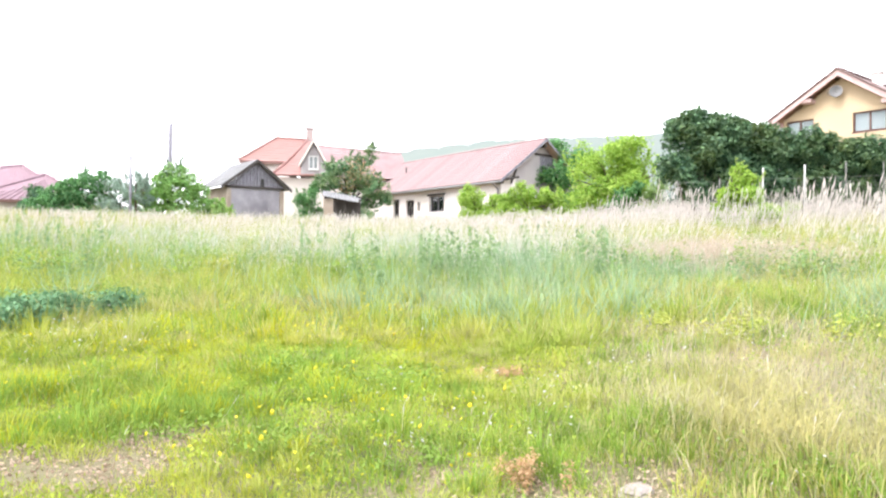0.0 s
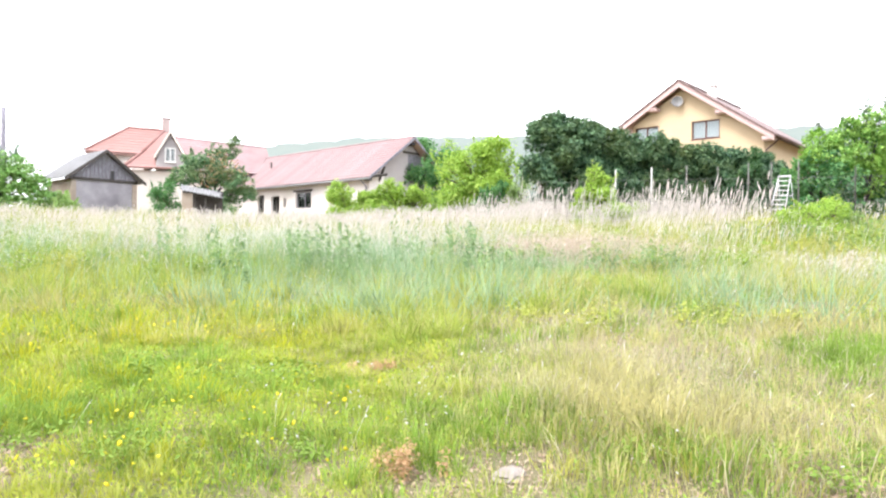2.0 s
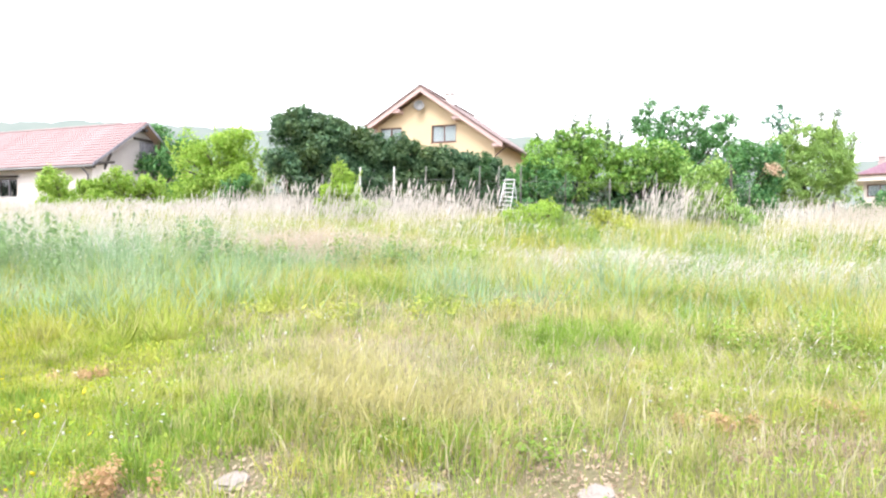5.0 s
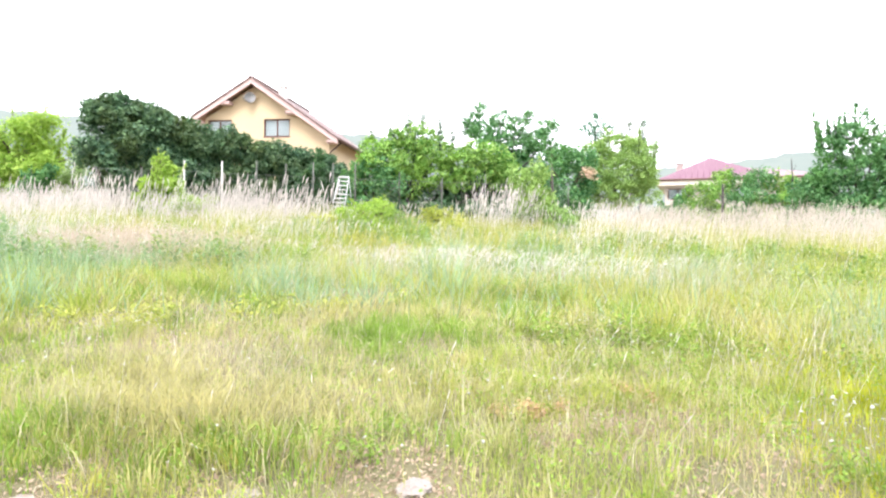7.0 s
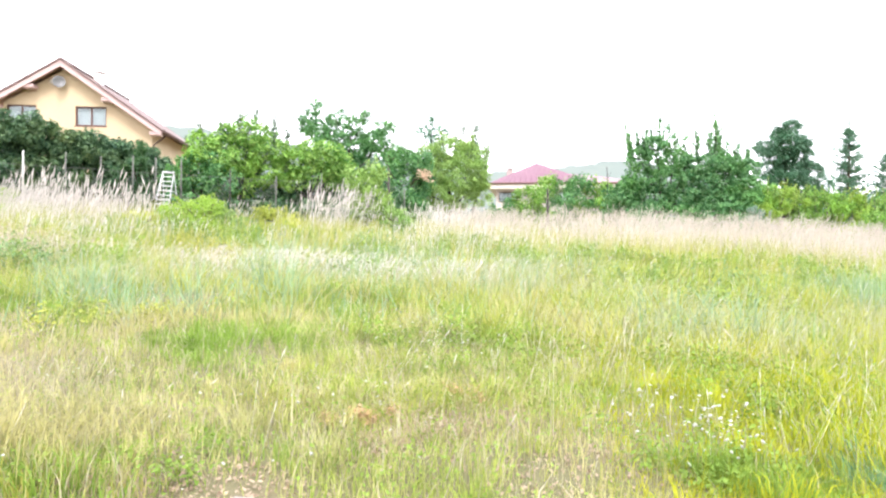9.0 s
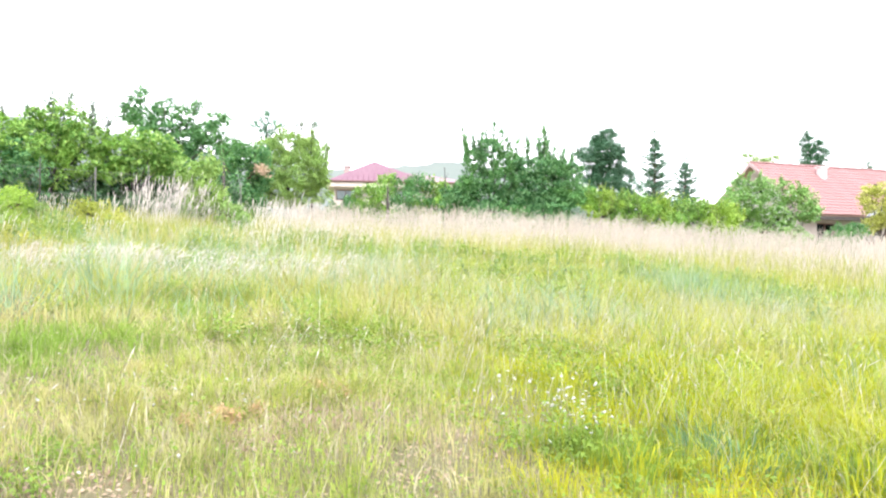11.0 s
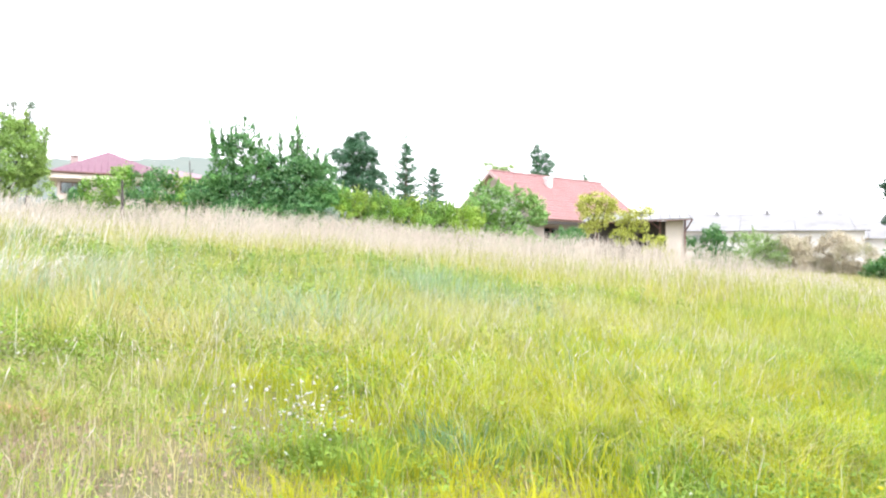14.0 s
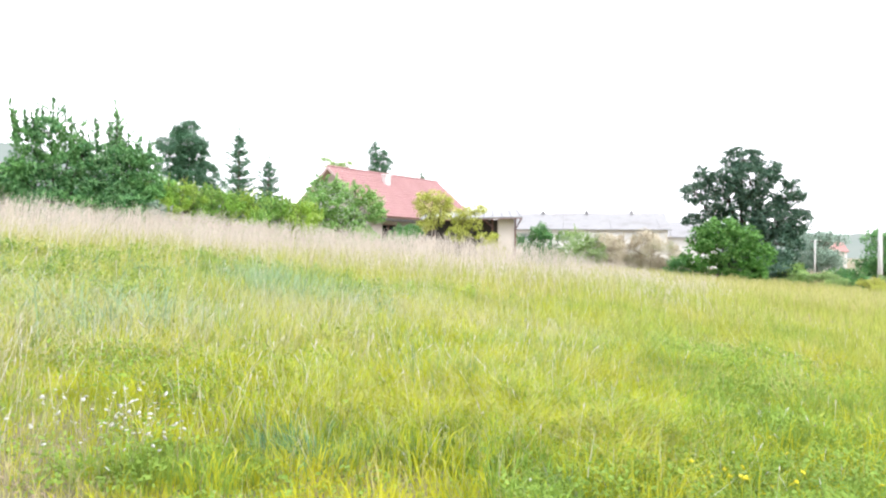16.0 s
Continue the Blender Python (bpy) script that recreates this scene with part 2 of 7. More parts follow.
def ground_pose(az, d, rz=0.0, dz=0.0):
    x, y = at(az, d)
    return pose(x, y, float(land(x, y)) + dz, 0, 0, rz)


# ---- mesh helpers ----
def raw(name, verts, faces, mat, parent=None, label="", smooth=False):
    me = bpy.data.meshes.new(name)
    me.from_pydata([tuple(v) for v in verts], [], faces)
    me.materials.append(mat)
    if smooth:
        me.polygons.foreach_set("use_smooth", [True] * len(me.polygons))
    me.update()
    ob = new(name, me)
    ob.parent = parent
    return tagged(ob, label)


def fast(name, verts, quads, tris, mat, parent=None, label=""):
    """A big mesh from arrays."""
    me = bpy.data.meshes.new(name)
    nq, nt_ = len(quads), len(tris)
    me.vertices.add(len(verts))
    me.vertices.foreach_set("co", np.asarray(verts, np.float32).ravel())
    loops = np.concatenate([np.asarray(quads, np.int32).ravel(), np.asarray(tris, np.int32).ravel()]) if nt_ else np.asarray(quads, np.int32).ravel()
    me.loops.add(len(loops))
    me.loops.foreach_set("vertex_index", loops)
    me.polygons.add(nq + nt_)
    starts = np.concatenate([np.arange(nq) * 4, nq * 4 + np.arange(nt_) * 3])
    me.polygons.foreach_set("loop_start", starts.astype(np.int32))
    me.materials.append(mat)
    me.update(calc_edges=True)
    me.validate()
    ob = new(name, me)
    ob.parent = parent
    return tagged(ob, label)


def box(x0, x1, y0, y1, z0, z1, bevel=0.0):
    bm = bmesh.new()
    bmesh.ops.create_cube(bm, size=1.0, matrix=Matrix.Translation(((x0 + x1) / 2, (y0 + y1) / 2, (z0 + z1) / 2)) @ Matrix.Diagonal((x1 - x0, y1 - y0, z1 - z0, 1)))
    if bevel:
        bmesh.ops.bevel(bm, geom=bm.edges[:], offset=bevel, segments=1, affect="EDGES")
    return bm


def prism(points, direction):
    """A closed solid: a flat outline, swept along a direction."""
    bm = bmesh.new()
    d = Vector(direction)
    a = [bm.verts.new(p) for p in points]
    b = [bm.verts.new(Vector(p) + d) for p in points]
    n = len(a)
    bm.faces.new(a)
    bm.faces.new(b[::-1])
    for i in range(n):
        bm.faces.new((a[i], b[i], b[(i + 1) % n], a[(i + 1) % n]))
    bmesh.ops.recalc_face_normals(bm, faces=bm.faces[:])
    return bm


def part(name, bm, mat, parent=None, label=""):
    me = bpy.data.meshes.new(name)
    bm.to_mesh(me)
    bm.free()
    me.materials.append(mat)
    ob = new(name, me)
    ob.parent = parent
    return tagged(ob, label)


def thing(name, m, label, category, group="", kind=""):
    ob = new(name)
    ob.empty_display_size = 0.2
    ob.matrix_world = m
    return tagged(ob, label, category, group, kind)


def tube_arrays(pts, radii, sides=6):
    verts, faces = [], []
    for i, (p, r) in enumerate(zip(pts, radii)):
        p = Vector(p)
        ahead = (Vector(pts[min(i + 1, len(pts) - 1)]) - Vector(pts[max(i - 1, 0)])).normalized()
        side = ahead.cross(Vector((0.31, 0.9, 0.17))).normalized()
        up = side.cross(ahead)
        for k in range(sides):
            a = 2 * math.pi * k / sides
            verts.append(p + r * (math.cos(a) * side + math.sin(a) * up))
    for i in range(len(pts) - 1):
        for k in range(sides):
            faces.append((i * sides + k, i * sides + (k + 1) % sides, (i + 1) * sides + (k + 1) % sides, (i + 1) * sides + k))
    faces.append(tuple(range(sides))[::-1])
    faces.append(tuple(range((len(pts) - 1) * sides, len(pts) * sides)))
    return verts, faces


def tubes(name, lines, mat, parent=None, label="", sides=6):
    """One mesh of several tapered tubes: (points, radii)."""
    verts, faces = [], []
    for pts, radii in lines:
        v, f = tube_arrays(pts, radii, sides)
        n = len(verts)
        verts += v
        faces += [tuple(n + i for i in q) for q in f]
    return raw(name, verts, faces, mat, parent, label, True)


# ---- plants ----
def leaf_arrays(rng, centers, radii, n, size, inner=0.4, up=0.5, slim=0.5, far=False, weights=None):
    """Folded leaves strewn through clumps, denser towards the outside."""
    centers, radii = np.asarray(centers, float), np.asarray(radii, float)
    w = np.prod(radii, 1) ** 0.6 * (1 if weights is None else np.asarray(weights))
    k = rng.choice(len(centers), n, p=w / w.sum())
    d = rng.normal(size=(n, 3))
    d /= np.linalg.norm(d, axis=1)[:, None]
    rad = inner + (1.06 - inner) * rng.random(n) ** 0.6
    rad *= 1 + 0.22 * np.sin(5 * d[:, 0] + 3 * k) * np.sin(5 * d[:, 1] + 1.7 * k) + 0.07 * rng.normal(size=n)
    rad = np.minimum(rad, 1.12)
    c = centers[k] + d * rad[:, None] * radii[k]
    nrm = 0.5 * d + 0.6 * rng.normal(size=(n, 3)) + np.array((0, 0, up))
    nrm /= np.linalg.norm(nrm, axis=1)[:, None]
    t = rng.normal(size=(n, 3))
    t -= (t * nrm).sum(1)[:, None] * nrm
    t /= np.linalg.norm(t, axis=1)[:, None]
    b = np.cross(nrm, t)
    s = size * (0.55 + 0.9 * rng.random(n))[:, None]
    if far:   # a far leaf needs no fold
        v = np.stack([c + t * s, c - t * s * 0.6 + b * s * slim * 1.3, c - t * s * 0.6 - b * s * slim * 1.3], 1).reshape(-1, 3)
        return v, 3 * np.arange(n)[:, None] + [0, 1, 2]
    v = np.stack([c - t * s, c + b * s * slim + nrm * s * 0.25, c + t * s, c - b * s * slim + nrm * s * 0.25], 1).reshape(-1, 3)
    i = 4 * np.arange(n)[:, None]
    tri = np.concatenate([i + [0, 1, 2], i + [0, 2, 3]])
    return v, tri


def spray_arrays(rng, sprays, size, slim):
    """Leaves set all along upright shoots, widest at the foot and thinning to the tip."""
    cs = []
    for p, q, r in sprays:
        m = int(min(420, 1.1 * (q - p).length * r / size ** 2) + 12)
        u = rng.random(m) ** 1.25
        ang = 2 * np.pi * rng.random(m)
        rad = r * (1.05 - 0.85 * u) * np.sqrt(rng.random(m)) * (0.75 + 0.4 * np.sin(17 * u + 3 * ang))
        c = np.array(p)[None] + u[:, None] * np.array(q - p)[None]
        c[:, 0] += rad * np.cos(ang)
        c[:, 1] += rad * np.sin(ang)
        c[:, 2] += 0.5 * rad
        cs.append(c)
    c = np.concatenate(cs)
    n = len(c)
    tt = rng.normal(size=(n, 3)) + np.array((0, 0, 0.7))
    tt /= np.linalg.norm(tt, axis=1)[:, None]
    bb = np.cross(tt, rng.normal(size=(n, 3)))
    bb /= np.linalg.norm(bb, axis=1)[:, None]
    s = size * (0.55 + 0.9 * rng.random(n))[:, None]
    v = np.stack([c + tt * s, c - tt * s * 0.6 + bb * s * slim * 1.3, c - tt * s * 0.6 - bb * s * slim * 1.3], 1).reshape(-1, 3)
    return v, 3 * np.arange(n)[:, None] + [0, 1, 2]


def plant(name, label, category, az, d, w, h, mat, n=5000, leaf=0.11, clumps=14, low=0.12, trunk=0.08, shoots=0, seed=1, depth=1.0,
          top=0.5, lean=0.0, gap=0.42, slim=0.5, group="", extra=None, sink=0.0, lobe=1.0):
    """A tree or shrub: tapered trunk with limbs, and a crown of leaf clumps with an uneven outline. top: how pointed (0 flat, 1 cone)."""
    rng = np.random.default_rng(seed)
    root = thing(name, ground_pose(az, d, 0, -sink), label, category, group)
    rx, ry, z0 = w / 2, w / 2 * depth, h * low
    centers, radii, lines = [], [], []
    trunk_top = Vector((lean * h, 0, h * (0.35 + 0.35 * low)))
    lines.append(([Vector((0, 0, -0.1)), Vector((0.02 * h, 0.01 * h, h * 0.15)), trunk_top], [trunk * 1.25, trunk, trunk * 0.7]))
    hb = h * (0.8 if shoots >= 6 else 0.88 if shoots else 0.95)
    skirt = clumps // 2 if low < 0.1 else 0
    for i in range(clumps + skirt):
        u = (i + 0.5) / clumps
        f = 0.06 + 0.9 * ((u * 3.618) % 1.0) ** 1.15 if i < clumps else 0.04 + 0.1 * rng.random()
        spread = (math.sin(math.pi * min(1.0, 0.26 + 0.6 * f)) ** 0.8) * (1 - top * 0.5 * max(0.0, f - 0.45) / 0.55)
        a = 2.39996 * i + 0.6 * rng.random()
        rr = (0.25 + 0.55 * math.sqrt(rng.random())) * spread
        size = gap * (0.6 + 0.55 * rng.random()) * min(1.0, 0.5 + 0.7 * spread)
        if i >= clumps:
            size = gap * (0.85 + 0.35 * rng.random())
            rr = 0.2 + 0.5 * rng.random()
        sx, sz = rx * size, min(rx * size * 0.9, 0.2 * (hb - z0) + 0.05)
        zz = min(z0 + (hb - z0) * (0.04 + 0.96 * f), hb - sz * 0.9)
        c = Vector((rx * rr * math.cos(a) + lean * zz, ry * rr * math.sin(a), zz))
        centers.append(c)
        radii.append((sx * 0.75, sx * 0.75 * depth, sz * 0.75))
        for k in range(5):
            q = rng.normal(size=3)
            q /= np.linalg.norm(q)
            s = (0.28 + 0.3 * rng.random())
            centers.append(c + Vector((q[0] * sx * 0.85, q[1] * sx * 0.85 * depth, abs(q[2]) * sz * 0.9 if k < 3 else q[2] * sz * 0.85)))
            radii.append((sx * s, sx * s, sz * s * 1.15))
        if i % 2 == 0:
            mid = trunk_top.lerp(c, 0.5) + Vector((0, 0, 0.05 * h))
            lines.append(([trunk_top.lerp(Vector((0, 0, 0.1 * h)), 0.6 * rng.random()), mid, c], [trunk * 0.55, trunk * 0.35, trunk * 0.12]))
    if low < 0.16 and (gap > 0.3 or trunk > 0.2):   # leaves in the heart of the crown
        for f in (0.25, 0.5, 0.72):
            centers.append(Vector((lean * h * f, -0.12 * ry, h * f)))
            radii.append((rx * 0.5 * (1.25 - f), ry * 0.5 * (1.25 - f), 0.17 * h))
    many, small = (3.0, 0.55) if d < 44 else (2.4, 0.66)
    sprays = []
    for i in range(shoots + clumps // 4):
        a = rng.random() * 2 * math.pi
        rr = 0.75 * math.sqrt(rng.random())
        zb = hb * (0.66 + 0.1 * rng.random()) * (1 - 0.4 * rr * rr)
        rise = (0.35 + 0.65 * rng.random()) if i < shoots else 0.15 + 0.25 * rng.random()
        zt = hb * (1 - 0.35 * rr * rr) + (h - hb) * rise * (1 - 0.3 * rr)
        p = Vector((rx * rr * math.cos(a) + lean * zb, ry * rr * math.sin(a), zb))
        q = p + Vector((0.04 * w * rng.normal() + 0.1 * w * rr * math.cos(a), 0.05 * w * rng.normal(), zt - zb))
        lines.append(([trunk_top, p, q], [trunk * 0.3, max(trunk * 0.2, 0.016), 0.009]))
        sprays.append((p, q, 0.075 * lobe * max(w * 0.55, h * 0.4)))
        for k in range(2):   # side twigs
            s = p.lerp(q, 0.35 + 0.3 * k)
            e = s + Vector((0.12 * w * rng.normal() * 0.6, 0.1 * w * rng.normal() * 0.6, (zt - zb) * 0.22))
            lines.append(([s, e], [0.012, 0.006]))
            sprays.append((s, e, 0.05 * lobe * max(w * 0.55, h * 0.4)))
    tubes("trunk", lines, M_BARK, root, "", 6)
    v, t = leaf_arrays(rng, centers, radii, int(n * many), leaf * small, inner=0.2, slim=slim, far=True)
    if sprays:
        sv, st = spray_arrays(rng, sprays, leaf * small, slim)
        v, t = np.concatenate([v, sv]), np.concatenate([t, st + len(v)])
    low_cut = v[:, 2] < 0.02
    v[low_cut, 2] = 0.02
    fast("crown", v, np.empty((0, 4), np.int32), t, mat, root)
    if extra:
        ename, emat, en, es = extra
        v, t = leaf_arrays(rng, centers, radii, en, es, inner=0.85)
        v[v[:, 2] < 0.02, 2] = 0.02
        fast(ename, v, np.empty((0, 4), np.int32), t, emat, root)
    return root


def lobed_tree(name, label, category, az, d, lobes, mat, leaf=0.1, cover=2.2, trunk=0.1, seed=1, depth=0.85, cluster=0.3, tips=(), tip_mat=None,
               tip_leaf=0.05, group="", slim=0.5, inner=0.5, up=0.5, forks=2):
    """A tree of rounded boughs (x, z, half width, half height): each bough a mass of leaf clusters with gaps, limbs running into it, thin shoots above."""
    rng = np.random.default_rng(seed)
    root = thing(name, ground_pose(az, d, -az), label, category, group)
    low = min(z - rz for x, z, rx, rz in lobes)
    top = max(z + rz for x, z, rx, rz in lobes)
    fork = Vector((0.03 * top, 0, max(0.25 * top, 0.6 * low)))
    lines = [([Vector((0, 0, -0.15)), Vector((-0.02 * top, 0.02, 0.5 * fork.z)), fork], [trunk * 1.3, trunk, trunk * 0.8])]
    centers, radii = [], []
    for x, z, rx, rz in lobes:
        ry = 0.5 * (rx + rz) * depth
        y0 = 0.35 * rng.normal() * ry
        c = Vector((x, y0, z))
        elbow = fork.lerp(c, 0.55) + Vector((0.06 * top * rng.normal() * 0.5, 0, 0.04 * top))
        lines.append(([fork, elbow, c], [trunk * 0.6, trunk * 0.4, trunk * 0.16]))
        m = max(6, int(2.6 * (rx * rz + rx * ry + ry * rz) / cluster ** 2))
        q = rng.normal(size=(m, 3))
        q /= np.linalg.norm(q, axis=1)[:, None]
        q *= (inner + (1.02 - inner) * rng.random(m) ** 0.5)[:, None]
        for k in range(m):
            p = (x + q[k, 0] * rx, y0 + q[k, 1] * ry, max(0.08, z + q[k, 2] * rz))
            f = cluster * (0.55 + 0.75 * rng.random())
            centers.append(p)
            radii.append((f, f, 0.72 * f))
            if k < forks:
                lines.append(([c, Vector(p)], [trunk * 0.16, 0.008]))
    area = sum(rx * rz for x, z, rx, rz in lobes) * math.pi
    n = int(cover * area * 0.95 / slim / leaf ** 2)
    v, t = leaf_arrays(rng, centers, radii, n, leaf, inner=0.25, up=up, slim=slim, far=True)
    v[:, 2] = np.maximum(v[:, 2], 0.02)
    shoots = []
    for x, z in [(x + e, z - abs(e) * 2.5) for x, z in tips for e in (0.0, 0.16 * rng.normal())]:
        near = min(lobes, key=lambda b: abs(b[0] - x) + 0.3 * abs(b[1] - z))
        p, q = Vector((0.7 * x + 0.3 * near[0], 0.2 * rng.normal(), near[1])), Vector((x, 0.25 * rng.normal(), z + 0.2))
        lines.append(([p, p.lerp(q, 0.5) + Vector((0.04 * rng.normal(), 0, 0)), q], [0.022, 0.014, 0.006]))
        shoots.append((p, q, 0.18))
        for k in range(3):
            a = p.lerp(q, 0.35 + 0.2 * k)
            e = a + Vector((0.16 * rng.normal(), 0.16 * rng.normal(), 0.2 + 0.1 * rng.random()))
            lines.append(([a, e], [0.01, 0.005]))
            shoots.append((a, e, 0.1))
    tubes("trunk", lines, M_DARKWOOD, root, "", 6)
    fast("crown", v, np.empty((0, 4), np.int32), t, mat, root)
    if shoots:
        v, t = spray_arrays(rng, shoots, tip_leaf, slim)
        keep = rng.random(len(t)) < 0.7
        fast("shoot_foliage", v, np.empty((0, 4), np.int32), t[keep], tip_mat or mat, root, "thin upright leafy growth")
    return root


def spruce(name, label, az, d, w, h, mat, n=6000, seed=1, tiers=24, group="", needle=0.11, ragged=0.3):
    rng = np.random.default_rng(seed)
    root = thing(name, ground_pose(az, d), label, "conifer", group)
    lines = [([Vector((0, 0, -0.1)), Vector((0, 0, h * 0.5)), Vector((0, 0, h))], [0.14, 0.09, 0.015])]
    centers, radii = [(0, 0, h * 0.965), (0, 0, h * 0.9)], [(0.05 * w, 0.05 * w, 0.05 * h), (0.09 * w, 0.09 * w, 0.04 * h)]
    for k in range(tiers):
        f = 0.1 + 0.8 * k / (tiers - 1)
        reach = w / 2 * (1 - f) ** 0.8 * (1 + ragged * rng.normal()) + 0.1
        for j in range(7):
            a = 2 * math.pi * (j + 0.5 * (k % 2) + 0.6 * rng.random()) / 7
            rr = reach * (0.55 + 0.6 * rng.random())
            zz = h * (f + 0.02 * rng.normal())
            tip = Vector((rr * math.cos(a), rr * math.sin(a), zz + 0.14 * rr))
            mid = Vector((0.6 * tip.x, 0.6 * tip.y, zz - 0.08 * rr))
            lines.append(([Vector((0, 0, zz)), mid, tip], [0.03, 0.02, 0.006]))
            for q in (Vector((0, 0, zz)).lerp(mid, 0.5), mid, mid.lerp(tip, 0.6), tip):
                s = 0.5 + 0.5 * (1 - f)
                centers.append(tuple(q))
                radii.append((0.085 * w * s, 0.085 * w * s, 0.016 * h * s))
    tubes("trunk", lines, M_BARK, root, "", 5)
    v, t = leaf_arrays(rng, centers, radii, int(n * 3.2), needle * 0.62, slim=0.3, up=0.0, inner=0.1, far=True)
    fast("crown", v, np.empty((0, 4), np.int32), t, mat, root)
    return root


# ---- houses ----
def wall_mesh(x0, x1, y, thick, top, z0, holes, cuts=()):
    """An upright wall along x at y, with openings (xa, xb, za, zb) through it and a top that follows top(x)."""
    xs = sorted({x0, x1, *cuts, *(h[0] for h in holes), *(h[1] for h in holes)})
    bm = bmesh.new()
    for a, b in zip(xs, xs[1:]):
        m = (a + b) / 2
        gaps = sorted((h[2], h[3]) for h in holes if h[0] < m < h[1])
        z = z0
        for za, zb in gaps + [(None, None)]:
            ta, tb = (za, za) if za is not None else (top(a), top(b))
            q = [(a, y, z), (b, y, z), (b, y, tb), (a, y, ta)]
            v0 = [bm.verts.new(p) for p in q]
            v1 = [bm.verts.new((p[0], p[1] + thick, p[2])) for p in q]
            bm.faces.new(v0)
            bm.faces.new(v1[::-1])
            for i in range(4):
                bm.faces.new((v0[i], v1[i], v1[(i + 1) % 4], v0[(i + 1) % 4]))
            z = zb
    bmesh.ops.remove_doubles(bm, verts=bm.verts[:], dist=0.0005)
    bmesh.ops.recalc_face_normals(bm, faces=bm.faces[:])
    return bm


def window(parent, xa, xb, za, zb, y, frame_mat, turn=None, mullions=1, back=M_CURTAIN, name="window", fw=0.07):
    """A window in the opening: frame, panes, and a curtain or a dark panel coloured as an unlit room behind. turn: pose
    for walls that do not run along x.
    """
    bm = bmesh.new()
    bars = [(xa, xa + fw, za, zb), (xb - fw, xb, za, zb), (xa + fw, xb - fw, za, za + fw), (xa + fw, xb - fw, zb - fw, zb)]
    xs = [xa + (xb - xa) * (i + 1) / (mullions + 1) for i in range(mullions)]
    bars += [(x - fw / 2, x + fw / 2, za + fw, zb - fw) for x in xs]
    for a, b, c, d in bars:
        t = box(a, b, y + 0.03, y + 0.1, c, d)
        me = bpy.data.meshes.new("tmp")
        t.to_mesh(me)
        t.free()
        bm.from_mesh(me)
        bpy.data.meshes.remove(me)
    root = part(name, bm, frame_mat, parent)
    if turn:
        root.matrix_basis = turn
    edges = [xa + fw] + xs + [xb - fw]
    for a, b in zip(edges, edges[1:]):
        g = part("pane", box(a, b, y + 0.062, y + 0.068, za + fw, zb - fw), GLASS, root)
        g.visible_shadow = False
    part("sill", box(xa - 0.05, xb + 0.05, y - 0.08, y + 0.03, za - 0.05, za), frame_mat, root)
    part("curtain" if back is M_CURTAIN else "dark_room_panel", box(xa, xb, y + 0.16, y + 0.18, za, zb), back, root)
    return root


def tile_course(length, tile=0.3, high=0.04, deep=0.4, seed=0):
    """One course of roof tiles lying along x, each with a rounded roll, its lower edge proud."""
    n = max(2, int(length / tile))
    me = bpy.data.meshes.new("tile_course")
    rng = random.Random(seed)
    verts, faces = [], []
    for i in range(n):
        x = length * i / n
        lift = 0.012 * rng.random()
        prof = [(0.0, 0.0), (0.18, high), (0.42, high), (0.6, 0.0), (0.97, -0.004)]
        b = len(verts)
        for fx, fz in prof:
            verts.append((x + fx * length / n, -0.02 - lift, fz + 0.035 + lift))
            verts.append((x + fx * length / n, deep, fz * 0.8))
            verts.append((x + fx * length / n, -0.02 - lift, 0.0))
        for k in range(len(prof) - 1):
            p = b + 3 * k
            faces.append((p, p + 3, p + 4, p + 1))
            faces.append((p + 2, p + 5, p + 3, p))
    me.from_pydata(verts, [], faces)
    me.update()
    return me


def tiled_slope(parent, origin, length, run, rise, mat, rz=0.0, courses=12, tile=0.3, seed=0, slab=0.12):
    """A roof slope: a slab with courses of tiles on it. origin: lower left corner, x along the eave, rising towards +y (after rz)."""
    deep = math.hypot(run, rise)
    slope = part("roof_slope", box(0, length, 0, deep, -slab, -0.004), M_SOFFIT, parent)
    slope.matrix_basis = Matrix.Translation(origin) @ pose(0, 0, 0, 0, 0, rz) @ pose(0, 0, 0, math.degrees(math.atan2(rise, run)), 0, 0)
    me = tile_course(length, tile, deep=deep / courses + 0.05, seed=seed)
    me.materials.append(mat)
    for i in range(courses):
        c = new("tile_course", me)
        c.parent = slope
        c.matrix_basis = pose(0, deep * i / courses, 0.006 + (0.004 if i % 2 else 0))
    return slope

M_SHEDWALL = surface("grey_blue_patchy_wall", (0.28, 0.27, 0.3), (0.38, 0.365, 0.395), 1.6, 0.95, 0, 30, 0.3, third=(0.19, 0.18, 0.205))
L_FRESH = leaf_mat("leaf_fresh_green", (0.18, 0.34, 0.1), (0.46, 0.6, 0.25), (0.3, 0.46, 0.13))
G_PINK = leaf_mat("grass_pinkish_ear", (0.52, 0.465, 0.405), (0.65, 0.6, 0.54), (0.56, 0.505, 0.43), 0.4, 0.5)
G_LUSH = leaf_mat("grass_lush_lime", (0.39, 0.435, 0.022), (0.53, 0.54, 0.05), (0.51, 0.495, 0.04), 0.36, 0.8, 0.8)
G_DEEP = leaf_mat("grass_deep_green", (0.2, 0.335, 0.055), (0.31, 0.445, 0.09), (0.27, 0.39, 0.07), 0.36, 0.8, 0.8)
G_ROSE = leaf_mat("grass_rosy_dry", (0.45, 0.37, 0.29), (0.6, 0.53, 0.44), (0.53, 0.45, 0.36), 0.35, 0.8, 0.3)
G_TEAL = leaf_mat("grass_teal_weed", (0.18, 0.32, 0.14), (0.31, 0.44, 0.22), (0.26, 0.38, 0.16), 0.36, 0.8, 0.8)
